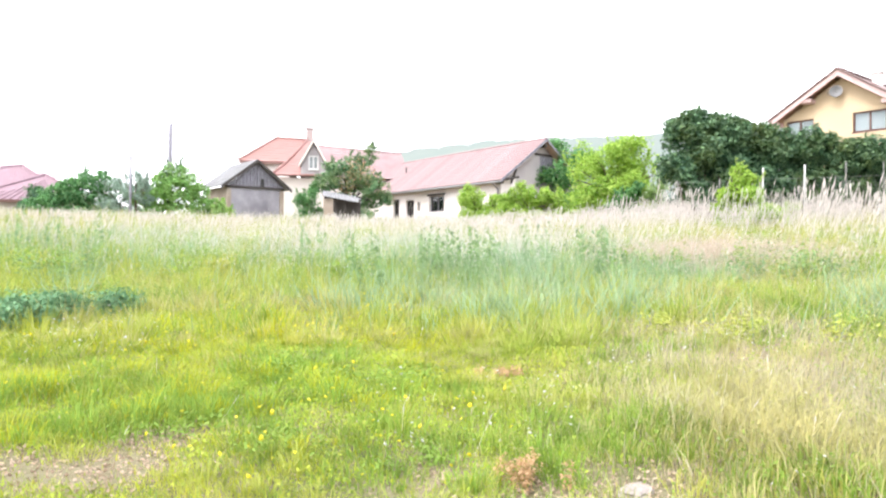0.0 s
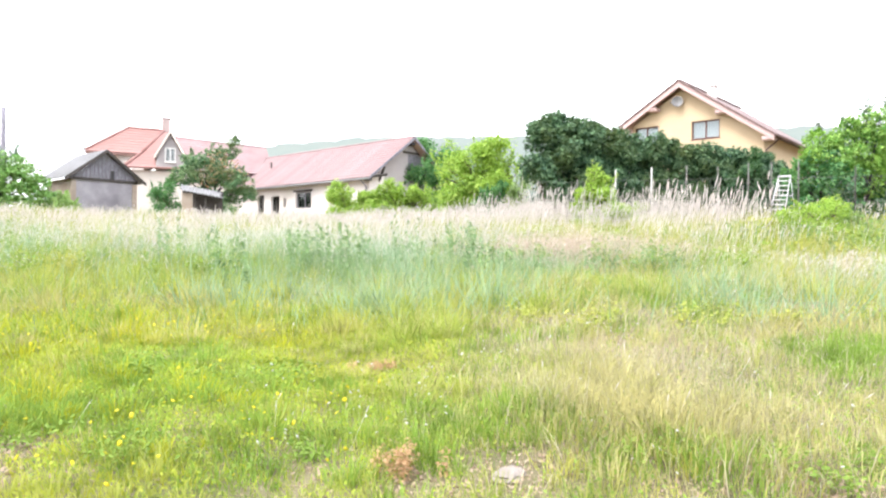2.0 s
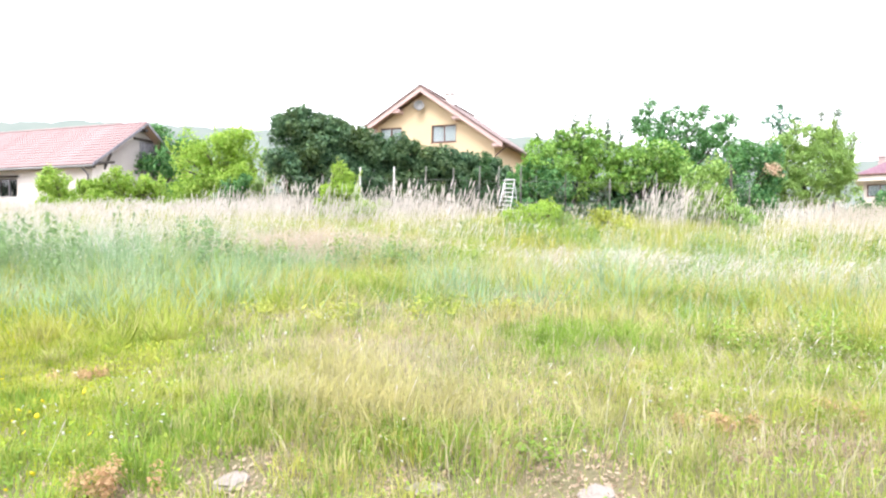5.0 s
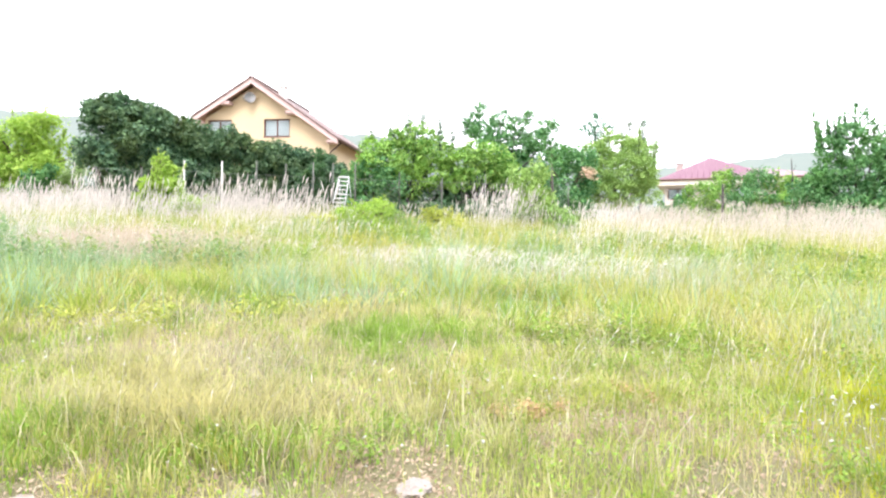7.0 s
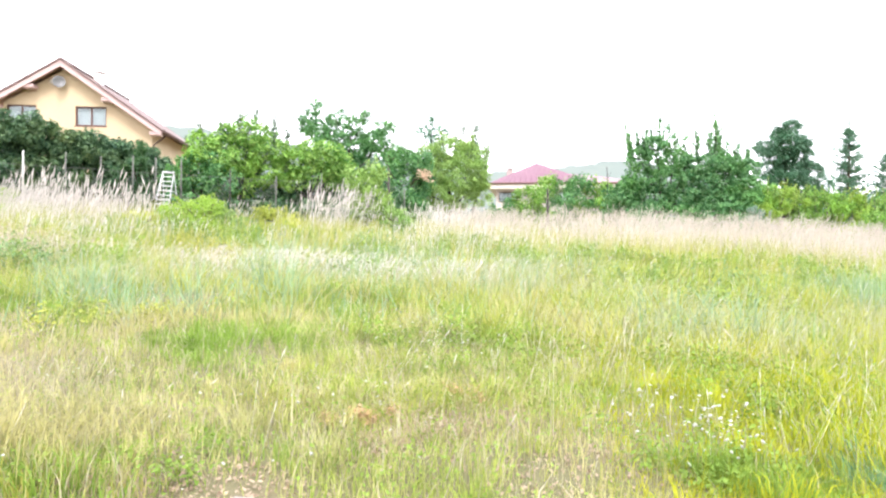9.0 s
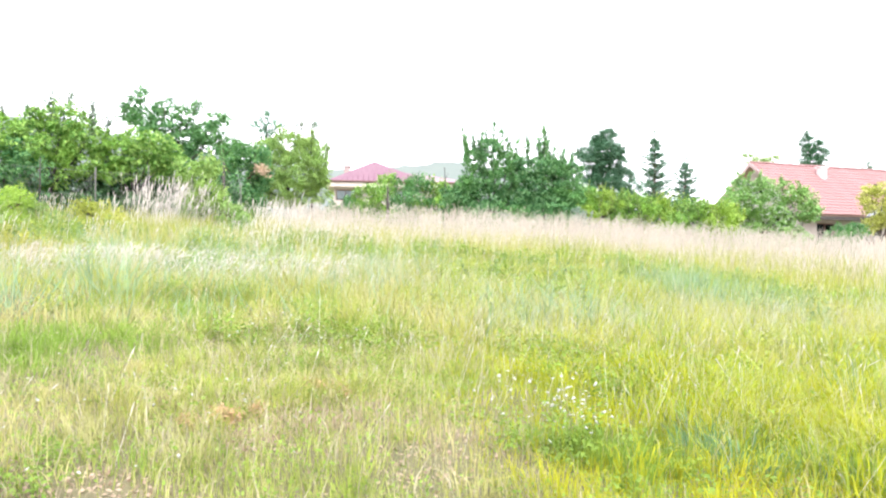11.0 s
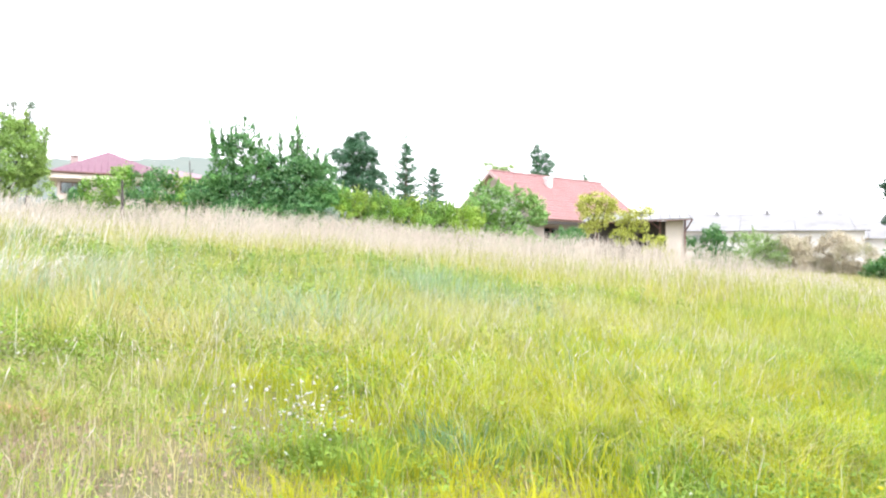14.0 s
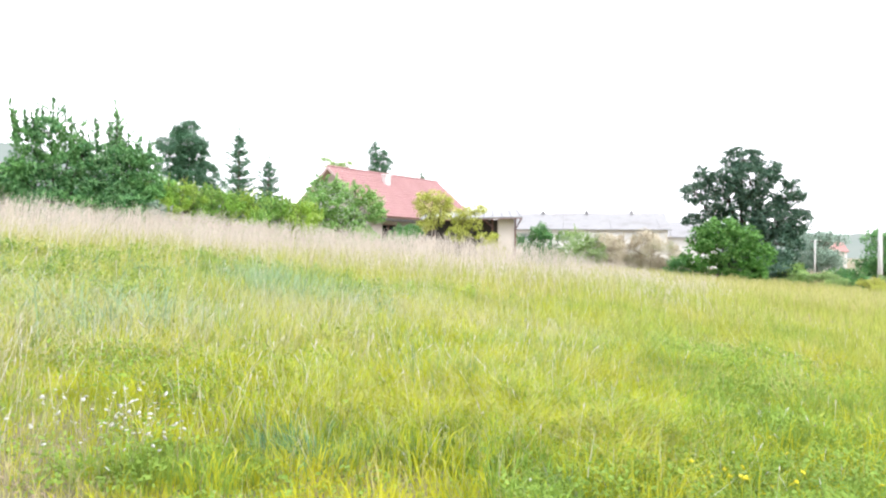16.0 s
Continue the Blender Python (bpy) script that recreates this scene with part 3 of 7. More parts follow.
G_MIST = leaf_mat("grass_misty_panicle", (0.44, 0.46, 0.34), (0.58, 0.58, 0.47), (0.52, 0.51, 0.38), 0.4, 0.5)
G_NETTLE = leaf_mat("grass_dark_herb", (0.12, 0.26, 0.13), (0.25, 0.41, 0.23), (0.18, 0.32, 0.16), 0.3, 0.8, 0.5)
G_LITTER = leaf_mat("dry_litter", (0.33, 0.24, 0.17), (0.5, 0.4, 0.31), (0.42, 0.32, 0.25), 0.2, 0.8, 0.5)
G_FRESH = leaf_mat("grass_fresh_short", (0.3, 0.43, 0.045), (0.44, 0.535, 0.085), (0.45, 0.48, 0.07), 0.36, 0.8, 0.8)


# ---- ground sheet and far hills ----
def build_ground():
    radii = [0.0] + list(np.concatenate([np.linspace(0.6, 30, 60), np.geomspace(31.5, 4200, 40)]))
    nseg = 180
    verts, faces = [(0.0, 0.0, float(land(0, 0)))], []
    for r in radii[1:]:
        a = np.arange(nseg) * 2 * math.pi / nseg
        x, y = r * np.sin(a), r * np.cos(a)
        verts += list(zip(x.tolist(), y.tolist(), land(x, y).tolist()))
    for k in range(nseg):
        faces.append((0, 1 + (k + 1) % nseg, 1 + k))
    for i in range(len(radii) - 2):
        b = 1 + i * nseg
        for k in range(nseg):
            k2 = (k + 1) % nseg
            faces.append((b + k, b + k2, b + nseg + k2, b + nseg + k))
    g = raw("ground", verts, faces, M_SOIL, None, "sloping meadow soil with thatch and bare patches", True)
    tagged(g, "", "ground", "", "structure")


build_ground()

HILL = [(-60, 1.5), (-30, 2.2), (-14, 3.0), (-8, 7.2), (-4, 8.3), (4, 9.3), (10, 9.5), (17, 9.5), (24, 9.9), (32, 9.6), (40, 9.4), (48, 8.4), (60, 6.6),
        (66, 6.7), (73, 7.6), (76, 7.2), (80, 5.6), (85, 3.6), (94, 3.0), (104, 2.6), (114, 2.6), (124, 2.2), (140, 1.6), (170, 1.2)]


def build_hills():
    az = np.arange(-60, 170.01, 0.5)
    el = np.interp(az, [a for a, b in HILL], [b for a, b in HILL])
    el = sum(np.roll(el, k) for k in range(-3, 4)) / 7
    el[:4], el[-4:] = 1.5, 1.2
    el = el + 0.06 * np.sin(az * 2.3) + 0.05 * np.sin(az * 5.1 + 1) + 0.03 * np.sin(az * 11.3)
    R = 2600.0
    verts, faces = [], []
    rows = 8
    for a, e in zip(az, el):
        top = R * math.tan(radians(e))
        for k in range(rows):
            f = k / (rows - 1)
            rr = R + 500 * f ** 1.5
            x, y = at(a, rr)
            verts.append((x, y, -12 + (top * rr / R + 12) * math.sin(f * math.pi / 2)))
    for i in range(len(az) - 1):
        for k in range(rows - 1):
            b = i * rows + k
            faces.append((b, b + rows, b + rows + 1, b + 1))
    # the hills glow by themselves, with distance haze painted in
    h = raw("backdrop_hills", verts, faces, M_HILL, None, "wooded horizon hills with air haze painted as a pale glow", True)
    tagged(h, "", "hills", "", "structure")


build_hills()

GRID = -53.13   # the houses share one street grid


def site(x, y, rz=GRID):
    g = float(land(x, y)) - 0.05
    return g, pose(x, y, g, 0, 0, rz)


# ---- yellow house behind the hedge ----
def yellow_house():
    g, m = site(22.7, 30.8)
    h = thing("house", m, "yellow rendered house with pink fascia and brown windows", "house")
    le, re_, ap, ax = 8.93 - g, 7.63 - g, 11.1 - g, -4.95
    left, right, back = -8.5, 0.05, 9.5

    def under(x):
        return (le + (ap - le) * (x - left) / (ax - left) if x < ax else re_ + (ap - re_) * (right - x) / (right - ax)) - 0.22

    holes = [(-7.82, -6.36, 7.98 - g, 8.95 - g), (-4.45, -2.9, 7.94 - g, 8.95 - g)]
    part("wall", wall_mesh(-7.95, -0.6, 0.6, 0.3, under, -0.4, holes, (ax,)), M_YELLOW, h)
    part("wall", wall_mesh(-7.95, -0.6, back - 0.9, 0.3, under, -0.4, [], (ax,)), M_YELLOW, h)
    part("wall", box(-0.9, -0.602, 0.9, back - 0.9, -0.4, under(-0.6) - 0.01), M_YELLOW, h)
    part("wall", box(-7.948, -7.65, 0.9, back - 0.9, -0.4, under(-7.95) - 0.01), M_YELLOW, h)
    for a, b, c, d in holes:
        window(h, a, b, c, d, 0.66, M_BROWNFRAME)
    # slopes: dark tiles over boards, pink barge boards, purlin ends
    for name, x0, z0 in (("roof", left, le), ("roof", right, re_)):
        part(name, prism([(x0, 0, z0), (ax, 0, ap), (ax, 0, ap + 0.1), (x0, 0, z0 + 0.1)], (0, back, 0)), M_DARKTILE, h, "dark brown tiled roof slope")
        part("soffit", prism([(x0, 0.06, z0 - 0.05), (ax, 0.06, ap - 0.05), (ax, 0.06, ap - 0.004), (x0, 0.06, z0 - 0.004)], (0, back - 0.12, 0)), M_SOFFIT, h)
        part("barge_board", prism([(x0, -0.03, z0 - 0.24), (ax, -0.03, ap - 0.26), (ax, -0.03, ap + 0.05), (x0, -0.03, z0 + 0.05)], (0, 0.05, 0)), M_PINKWOOD, h, "pink painted barge board")
        part("verge_tiles", prism([(x0, -0.09, z0 + 0.055), (ax, -0.09, ap + 0.055), (ax, -0.09, ap + 0.16), (x0, -0.09, z0 + 0.16)], (0, 0.3, 0)), M_DARKTILE, h, "dark verge tiles")
        for f in (0.02, 0.5):
            xx, zz = x0 + (ax - x0) * (f + 0.05), z0 + (ap - z0) * (f + 0.05)
            part("purlin_end", box(xx - 0.28, xx + 0.28, 0.03, 0.62, zz - 0.42, zz - 0.2, 0.04), M_PINKWOOD, h)
    for i in range(22):
        yy = 0.1 + (back - 0.2) * i / 21
        part("tile_edge", box(ax - 0.14, ax + 0.14, yy - 0.2, yy + 0.2, ap + 0.06, ap + 0.16 + 0.01 * (i % 2), 0.03), M_DARKTILE, h)
    lines = [([Vector((right + 0.06, 0.0, re_ + 0.02)), Vector((right + 0.06, back, re_ + 0.02))], [0.11, 0.11])]
    tubes("gutter", lines, M_GUTTER, h, "brown rain gutter", 8)
    tubes("downpipe", [([Vector((right + 0.03, 0.75, re_ - 0.05)), Vector((-0.3, 0.8, re_ - 0.35)), Vector((-0.5, 0.55, re_ - 0.6)), Vector((-0.5, 0.52, -0.2))], [0.05] * 4)], M_GUTTER, h, "brown rain pipe", 8)
    part("chimney", box(-4.85, -4.4, 3.75, 4.2, ap - 0.8, 11.5 - g, 0.03), M_WHITEWALL, h, "pale rendered chimney")
    part("chimney_cap", box(-4.92, -4.33, 3.68, 4.27, 11.505 - g, 11.6 - g, 0.02), M_WHITEWALL, h)
    # satellite dish on the gable
    dm = m @ pose(-5.12, 0.6, 10.1 - g)
    dish = thing("satellite_dish", dm, "white satellite dish bracketed to the yellow gable", "satellite dish")
    verts, faces = [(0, 0.12, 0)], []
    for i in range(1, 6):
        r = 0.3 * i / 5
        for k in range(20):
            a = 2 * math.pi * k / 20
            verts.append((r * math.cos(a), 0.1 - 0.5 * r * r / 0.3, r * math.sin(a) * 1.05))
    for k in range(20):
        faces.append((0, 1 + k, 1 + (k + 1) % 20))
        for i in range(4):
            b = 1 + i * 20
            faces.append((b + k, b + 20 + k, b + 20 + (k + 1) % 20, b + (k + 1) % 20))
    ref = raw("reflector", verts, faces, M_ZINC, dish, "", True)
    ref.matrix_basis = pose(0, -0.35, 0, -14, 0, 25)
    sol = ref.modifiers.new("thickness", "SOLIDIFY")
    sol.thickness = 0.012
    tubes("bracket", [([Vector((0, 0.02, -0.1)), Vector((0, -0.18, -0.1)), Vector((0, -0.28, 0))], [0.025] * 3)], M_WIRE, dish)
    tubes("feed_arm", [([Vector((0, -0.3, -0.3)), Vector((-0.2, -0.75, -0.2)), Vector((-0.2, -0.78, -0.05))], [0.015, 0.015, 0.035])], M_WIRE, dish)


# ---- long low farm building ----
def low_house():
    g, m = site(3.17, 39.9)
    h = thing("outbuilding", m, "long low whitewashed building with a pale clay tile roof", "building")
    ez, rz_, yr, length = 5.9 - g, 8.68 - g, 3.72, 18.0
    deep = 2 * yr

    def top(y):
        return ez + (rz_ - ez) * (1 - abs(y - yr) / yr) - 0.2

    holes = [(-12.3, -11.5, 4.0 - g, 5.45 - g), (-10.65, -9.65, 3.5 - g, 5.3 - g), (-9.22, -8.9, 4.5 - g, 5.1 - g), (-7.85, -6.15, 4.35 - g, 5.42 - g)]
    part("wall", wall_mesh(-length + 0.6, -0.6, 0.5, 0.4, lambda x: ez + 0.12, -0.4, holes), M_WHITEWALL, h)
    part("wall", box(-length + 0.6, -0.6, deep - 0.9, deep - 0.5, -0.4, ez + 0.1), M_WHITEWALL, h)
    # gable wall on the meadow side: white lower pier, grey panel, boards above
    turn = pose(-0.6, 0, 0, 0, 0, 90)
    gable = part("gable_wall", wall_mesh(0.504, deep - 0.504, 0.0, 0.35, top, -0.4, [(3.75, 5.0, 4.4 - g, 7.7 - g)], (yr,)), M_GREYWALL, h, "grey rendered gable wall")
    gable.matrix_basis = turn
    pier = part("corner_pier", box(0.5, 1.66, -0.06, -0.003, -0.4, ez + 0.25), M_WHITEWALL, h)
    pier.matrix_basis = turn
    hatch = part("loft_hatch", box(3.76, 4.99, 0.04, 0.1, 4.4 - g, 7.7 - g), M_GREYWOOD, h, "weathered grey loft door")
    hatch.matrix_basis = turn
    for i in range(5):
        s = part("plank", box(3.78 + 0.245 * i, 3.995 + 0.245 * i, 0.012, 0.04, 4.45 - g, 7.65 - g), M_GREYWOOD, hatch)
    lintel = part("lintel", box(3.3, 5.3, -0.05, -0.002, 7.72 - g, 7.86 - g), M_DARKWOOD, h)
    lintel.matrix_basis = turn
    back = part("gable_wall", wall_mesh(0.5, deep - 0.5, 0.0, 0.35, top, -0.4, [], (yr,)), M_GREYWALL, h)
    back.matrix_basis = pose(-length + 0.95, 0, 0, 0, 0, 90)
    for i, (a, b, c, d) in enumerate(holes):
        window(h, a, b, c, d, 0.62, M_DARKWOOD if i != 3 else M_GREYWOOD, None, 1 if i in (0, 1, 3) else 0, M_DARKROOM if i != 3 else M_CURTAIN)
    part("window_head", box(-8.0, -6.0, 0.42, 0.498, 5.43 - g, 5.56 - g), M_DARKWOOD, h)
    tiled_slope(h, (-length, 0, ez + 0.02), length, yr, rz_ - ez, M_CLAY, 0, 15, 0.33, 3)
    tiled_slope(h, (0, deep, ez + 0.02), length, yr, rz_ - ez, M_CLAY, 180, 15, 0.33, 5)
    for i in range(45):
        x = -length + 0.2 + (length - 0.4) * i / 44
        part("ridge_tile", box(x - 0.22, x + 0.22, yr - 0.13, yr + 0.13, rz_ - 0.02, rz_ + 0.1 + 0.01 * (i % 2), 0.05), M_CLAY, h)
    tubes("gutter", [([Vector((-length, -0.06, ez - 0.08)), Vector((0, -0.06, ez - 0.08))], [0.07, 0.07])], M_ZINC, h, "grey rain gutter", 8)
    tubes("downpipe", [([Vector((-0.75, -0.05, ez - 0.1)), Vector((-0.75, 0.42, ez - 0.45)), Vector((-0.75, 0.42, -0.2))], [0.05] * 3)], M_GREYWOOD, h, "", 8)
    for y0, z in ((0.1, ez + 0.0), (yr - 0.05, rz_ - 0.3), (deep - 0.2, ez)):
        part("purlin_end", box(-0.62, -0.05, y0, y0 + 0.16, z - 0.18, z - 0.02), M_DARKWOOD, h)
    brace = tubes("brace", [([Vector((-0.6, 1.3, ez - 0.1)), Vector((-0.1, 1.3, ez + 0.75))], [0.07, 0.07]), ([Vector((-0.1, 0.1, ez + 0.02)), Vector((-0.1, 1.5, ez + 0.3))], [0.07, 0.07])], M_DARKWOOD, h)
    for yy, s in ((0.0, 1), (deep, -1)):
        part("barge_board", prism([(0.0, yy, ez - 0.12), (0.0, yr, rz_ - 0.14), (0.0, yr, rz_ + 0.04), (0.0, yy, ez + 0.06)], (0.04, 0, 0)), M_GREYWOOD, h, "weathered grey barge board")
    tubes("vent_pipe", [([Vector((-13.2, 2.2, ez + 1.5)), Vector((-13.2, 2.2, ez + 2.15))], [0.06, 0.06])], M_DARKWOOD, h)


# ---- grey board shed ----
def board_shed():
    g, m = site(-13.45, 41.5)
    s = thing("shed", m, "old shed with weathered board gable and pale metal roof", "shed")
    ez, ap, w, length = 5.68 - g, 7.25 - g, 4.0, 4.2
    turn = pose(0, 0, 0, 0, 0, 90)
    part("wall", box(-0.25, -0.06, 0.45, w - 0.35, -0.4, ez - 0.2), M_SHEDWALL, s, "patchy grey rendered wall")
    part("wall", box(-length + 0.3, -0.3, 0.3, 0.5, -0.4, ez - 0.1), M_LOAM, s, "bare loam side wall")
    part("wall", box(-length + 0.3, -0.3, w - 0.5, w - 0.3, -0.4, ez - 0.1), M_LOAM, s)
    part("wall", box(-length + 0.1, -length + 0.3, 0.3, w - 0.3, -0.4, ez - 0.1), M_LOAM, s)
    part("corner_pier", box(-0.3, 0.0, 0.2, 0.47, -0.4, ez - 0.25, 0.02), M_LOAM, s)
    part("corner_pier", box(-0.3, 0.0, w - 0.4, w - 0.12, -0.4, ez - 0.25, 0.02), M_LOAM, s)
    part("tie_beam", box(-0.12, 0.05, 0.1, w - 0.1, ez - 0.2, ez - 0.06, 0.015), M_DARKWOOD, s)
    rng = random.Random(4)
    n = 17
    for i in range(n):
        y0, y1 = 0.12 + (w - 0.24) * i / n, 0.12 + (w - 0.24) * (i + 1) / n - 0.02
        t0, t1 = (ez + (ap - ez) * (1 - abs(y - w / 2) / (w / 2)) - 0.12 for y in (y0, y1))
        if max(t0, t1) < ez + 0.02:
            continue
        x = -0.03 + 0.025 * rng.random()
        low = ez - 0.06 + (0.5 if i == 10 else 0.0) * (1 if rng.random() < 2 else 0)
        part("plank", prism([(x, y0, low), (x, y1, low), (x, y1, max(t1, low + 0.02)), (x, y0, max(t0, low + 0.02))], (0.022, 0, 0)), M_GREYWOOD, s)
    # panel behind the planks, coloured as the unlit inside
    part("gable_backing", prism([(-0.08, 0.3, ez - 0.05), (-0.08, w - 0.3, ez - 0.05), (-0.08, w / 2, ap - 0.3)], (-0.03, 0, 0)), M_DARKROOM, s)
    for yy in (0.0, w):
        part("roof", prism([(0.3, yy - (0.25 if yy == 0 else -0.25), ez - 0.18), (0.3, w / 2, ap), (0.3, w / 2, ap + 0.06), (0.3, yy - (0.25 if yy == 0 else -0.25), ez - 0.12)], (-length - 0.4, 0, 0)), M_ZINC, s, "pale sun-bleached sheet roof")
        part("barge_board", prism([(0.32, yy - (0.27 if yy == 0 else -0.27), ez - 0.34), (0.32, w / 2, ap - 0.14), (0.32, w / 2, ap + 0.04), (0.32, yy - (0.27 if yy == 0 else -0.27), ez - 0.14)], (0.04, 0, 0)), M_DARKWOOD, s, "dark barge board")
    # seams of the sheet roof towards the left
    for i in range(9):
        x = 0.2 - (length + 0.1) * i / 8
        tubes("roof_seam", [([Vector((x, -0.25, ez - 0.11)), Vector((x, w / 2, ap + 0.07))], [0.025, 0.025])], M_ZINC, s, "", 5)


# ---- big house with hipped orange roof, far behind ----
def courses_on(roof, p0, p1, q0, q1, n, mat, r=0.018):
    """Raised tile edges across a roof face, from the eave p0-p1 up to the ridge q0-q1."""
    for k in range(1, n):
        f = k / n
        a, b = Vector(p0).lerp(Vector(q0), f), Vector(p1).lerp(Vector(q1), f)
        tubes("tile_edge", [([a + Vector((0, 0, 0.01)), b + Vector((0, 0, 0.01))], [r, r])], mat, roof, "", 4)


def hip_house():
    x, y = at(-12.2, 56)
    g, m = site(x, y, 12.2)
    h = thing("house", m, "large house with a steep orange tiled hip roof and brick chimney", "house")
    A, B, C = (-1.66, 1.5, 10.8 - g), (0.78, 0.3, 10.55 - g), (1.6, 0.3, 10.15 - g)
    EL, ER, E, Dd = (-4.5, 0.2, 8.75 - g), (-0.75, -2.6, 8.4 - g), (-1.8, -4.2, 7.25 - g), (2.1, -4.2, 7.3 - g)
    bl, br = (-4.0, 5.5, 8.6 - g), (2.4, 5.5, 8.2 - g)
    roof = raw("roof", [A, B, ER, EL, bl, br, C], [(3, 2, 1, 0), (0, 1, 6, 5, 4), (3, 0, 4)], M_ORANGETILE, h, "orange clay tiled hip roof")
    roof2 = raw("roof", [B, C, Dd, E, ER], [(4, 3, 2, 1, 0)], M_ORANGETILE, h, "orange clay tiled front slope")
    for rf in (roof, roof2):
        sol = rf.modifiers.new("thickness", "SOLIDIFY")
        sol.thickness, sol.offset = 0.14, -1
    courses_on(roof, EL, ER, A, B, 9, M_ORANGETILE)
    courses_on(roof2, E, Dd, B, C, 12, M_ORANGETILE)
    for a, b in ((A, B), (B, ER), (ER, E), (EL, A)):
        tubes("ridge_tiles", [([Vector(a) + Vector((0, 0, 0.03)), Vector(b) + Vector((0, 0, 0.03))], [0.1, 0.1])], M_ORANGETILE, h, "", 6)
    part("fascia", prism([(-4.5, 0.15, 8.5 - g), (-0.75, -2.62, 8.15 - g), (-0.75, -2.62, 8.3 - g), (-4.5, 0.15, 8.65 - g)], (0.04, 0.06, 0)), M_BROWNFRAME, h, "brown eave board")
    part("wall", prism([(-4.1, 0.5, -0.5), (-0.6, -2.1, -0.5), (-0.6, -2.1, 8.3 - g), (-4.1, 0.5, 8.6 - g)], (0.6, 4.5, 0)), M_WHITEWALL, h)
    part("wall", box(-1.3, 8.2, -3.6, 5.0, -0.5, 7.1 - g), M_PALEWALL, h)
    # little front gable with white barge boards
    gx, gy, gz = 1.15, -4.35, 9.85 - g
    part("gable_wall", prism([(0.2, gy + 0.25, 7.3 - g), (2.1, gy + 0.25, 7.3 - g), (2.0, gy + 0.25, 8.15 - g), (gx, gy + 0.25, gz - 0.2), (0.3, gy + 0.25, 8.15 - g)], (0, 3.2, 0)), M_GREYWALL, h)
    for sx in (-1, 1):
        part("gable_roof", prism([(gx + sx * 1.0, gy, 7.95 - g), (gx, gy, gz), (gx, gy, gz + 0.1), (gx + sx * 1.0, gy, 8.05 - g)], (0, 3.6, 0)), M_ORANGETILE, h)
        part("barge_board", prism([(gx + sx * 1.05, gy - 0.05, 7.82 - g), (gx, gy - 0.05, gz - 0.14), (gx, gy - 0.05, gz + 0.1), (gx + sx * 1.05, gy - 0.05, 8.06 - g)], (0, 0.048, 0)), M_PALEWALL, h, "pale barge board")
    window(h, 0.8, 1.5, 7.7 - g, 8.7 - g, gy + 0.17, M_WHITEFRAME)
    # long wing to the right
    w = [(1.6, 0.3, 10.1 - g), (8.4, 0.3, 9.75 - g), (8.4, -4.2, 7.2 - g), (1.6, -4.2, 7.2 - g), (8.4, 5.4, 7.2 - g), (1.6, 5.4, 7.2 - g)]
    wing = raw("roof", w, [(3, 2, 1, 0), (0, 1, 4, 5), (2, 4, 1), (2, 3, 5, 4)], M_CLAY, h, "faded clay tiled wing roof")
    courses_on(wing, w[3], w[2], w[0], w[1], 12, M_CLAY)
    tubes("ridge_tiles", [([Vector(w[0]), Vector(w[1])], [0.11, 0.11])], M_CLAY, h, "", 6)
    part("chimney", box(0.68, 1.23, 0.5, 1.05, 9.2 - g, 11.5 - g, 0.03), M_BRICK, h, "tall pinkish brick chimney")
    part("chimney_cap", box(0.63, 1.28, 0.45, 1.1, 11.51 - g, 11.6 - g, 0.02), M_BRICK, h)


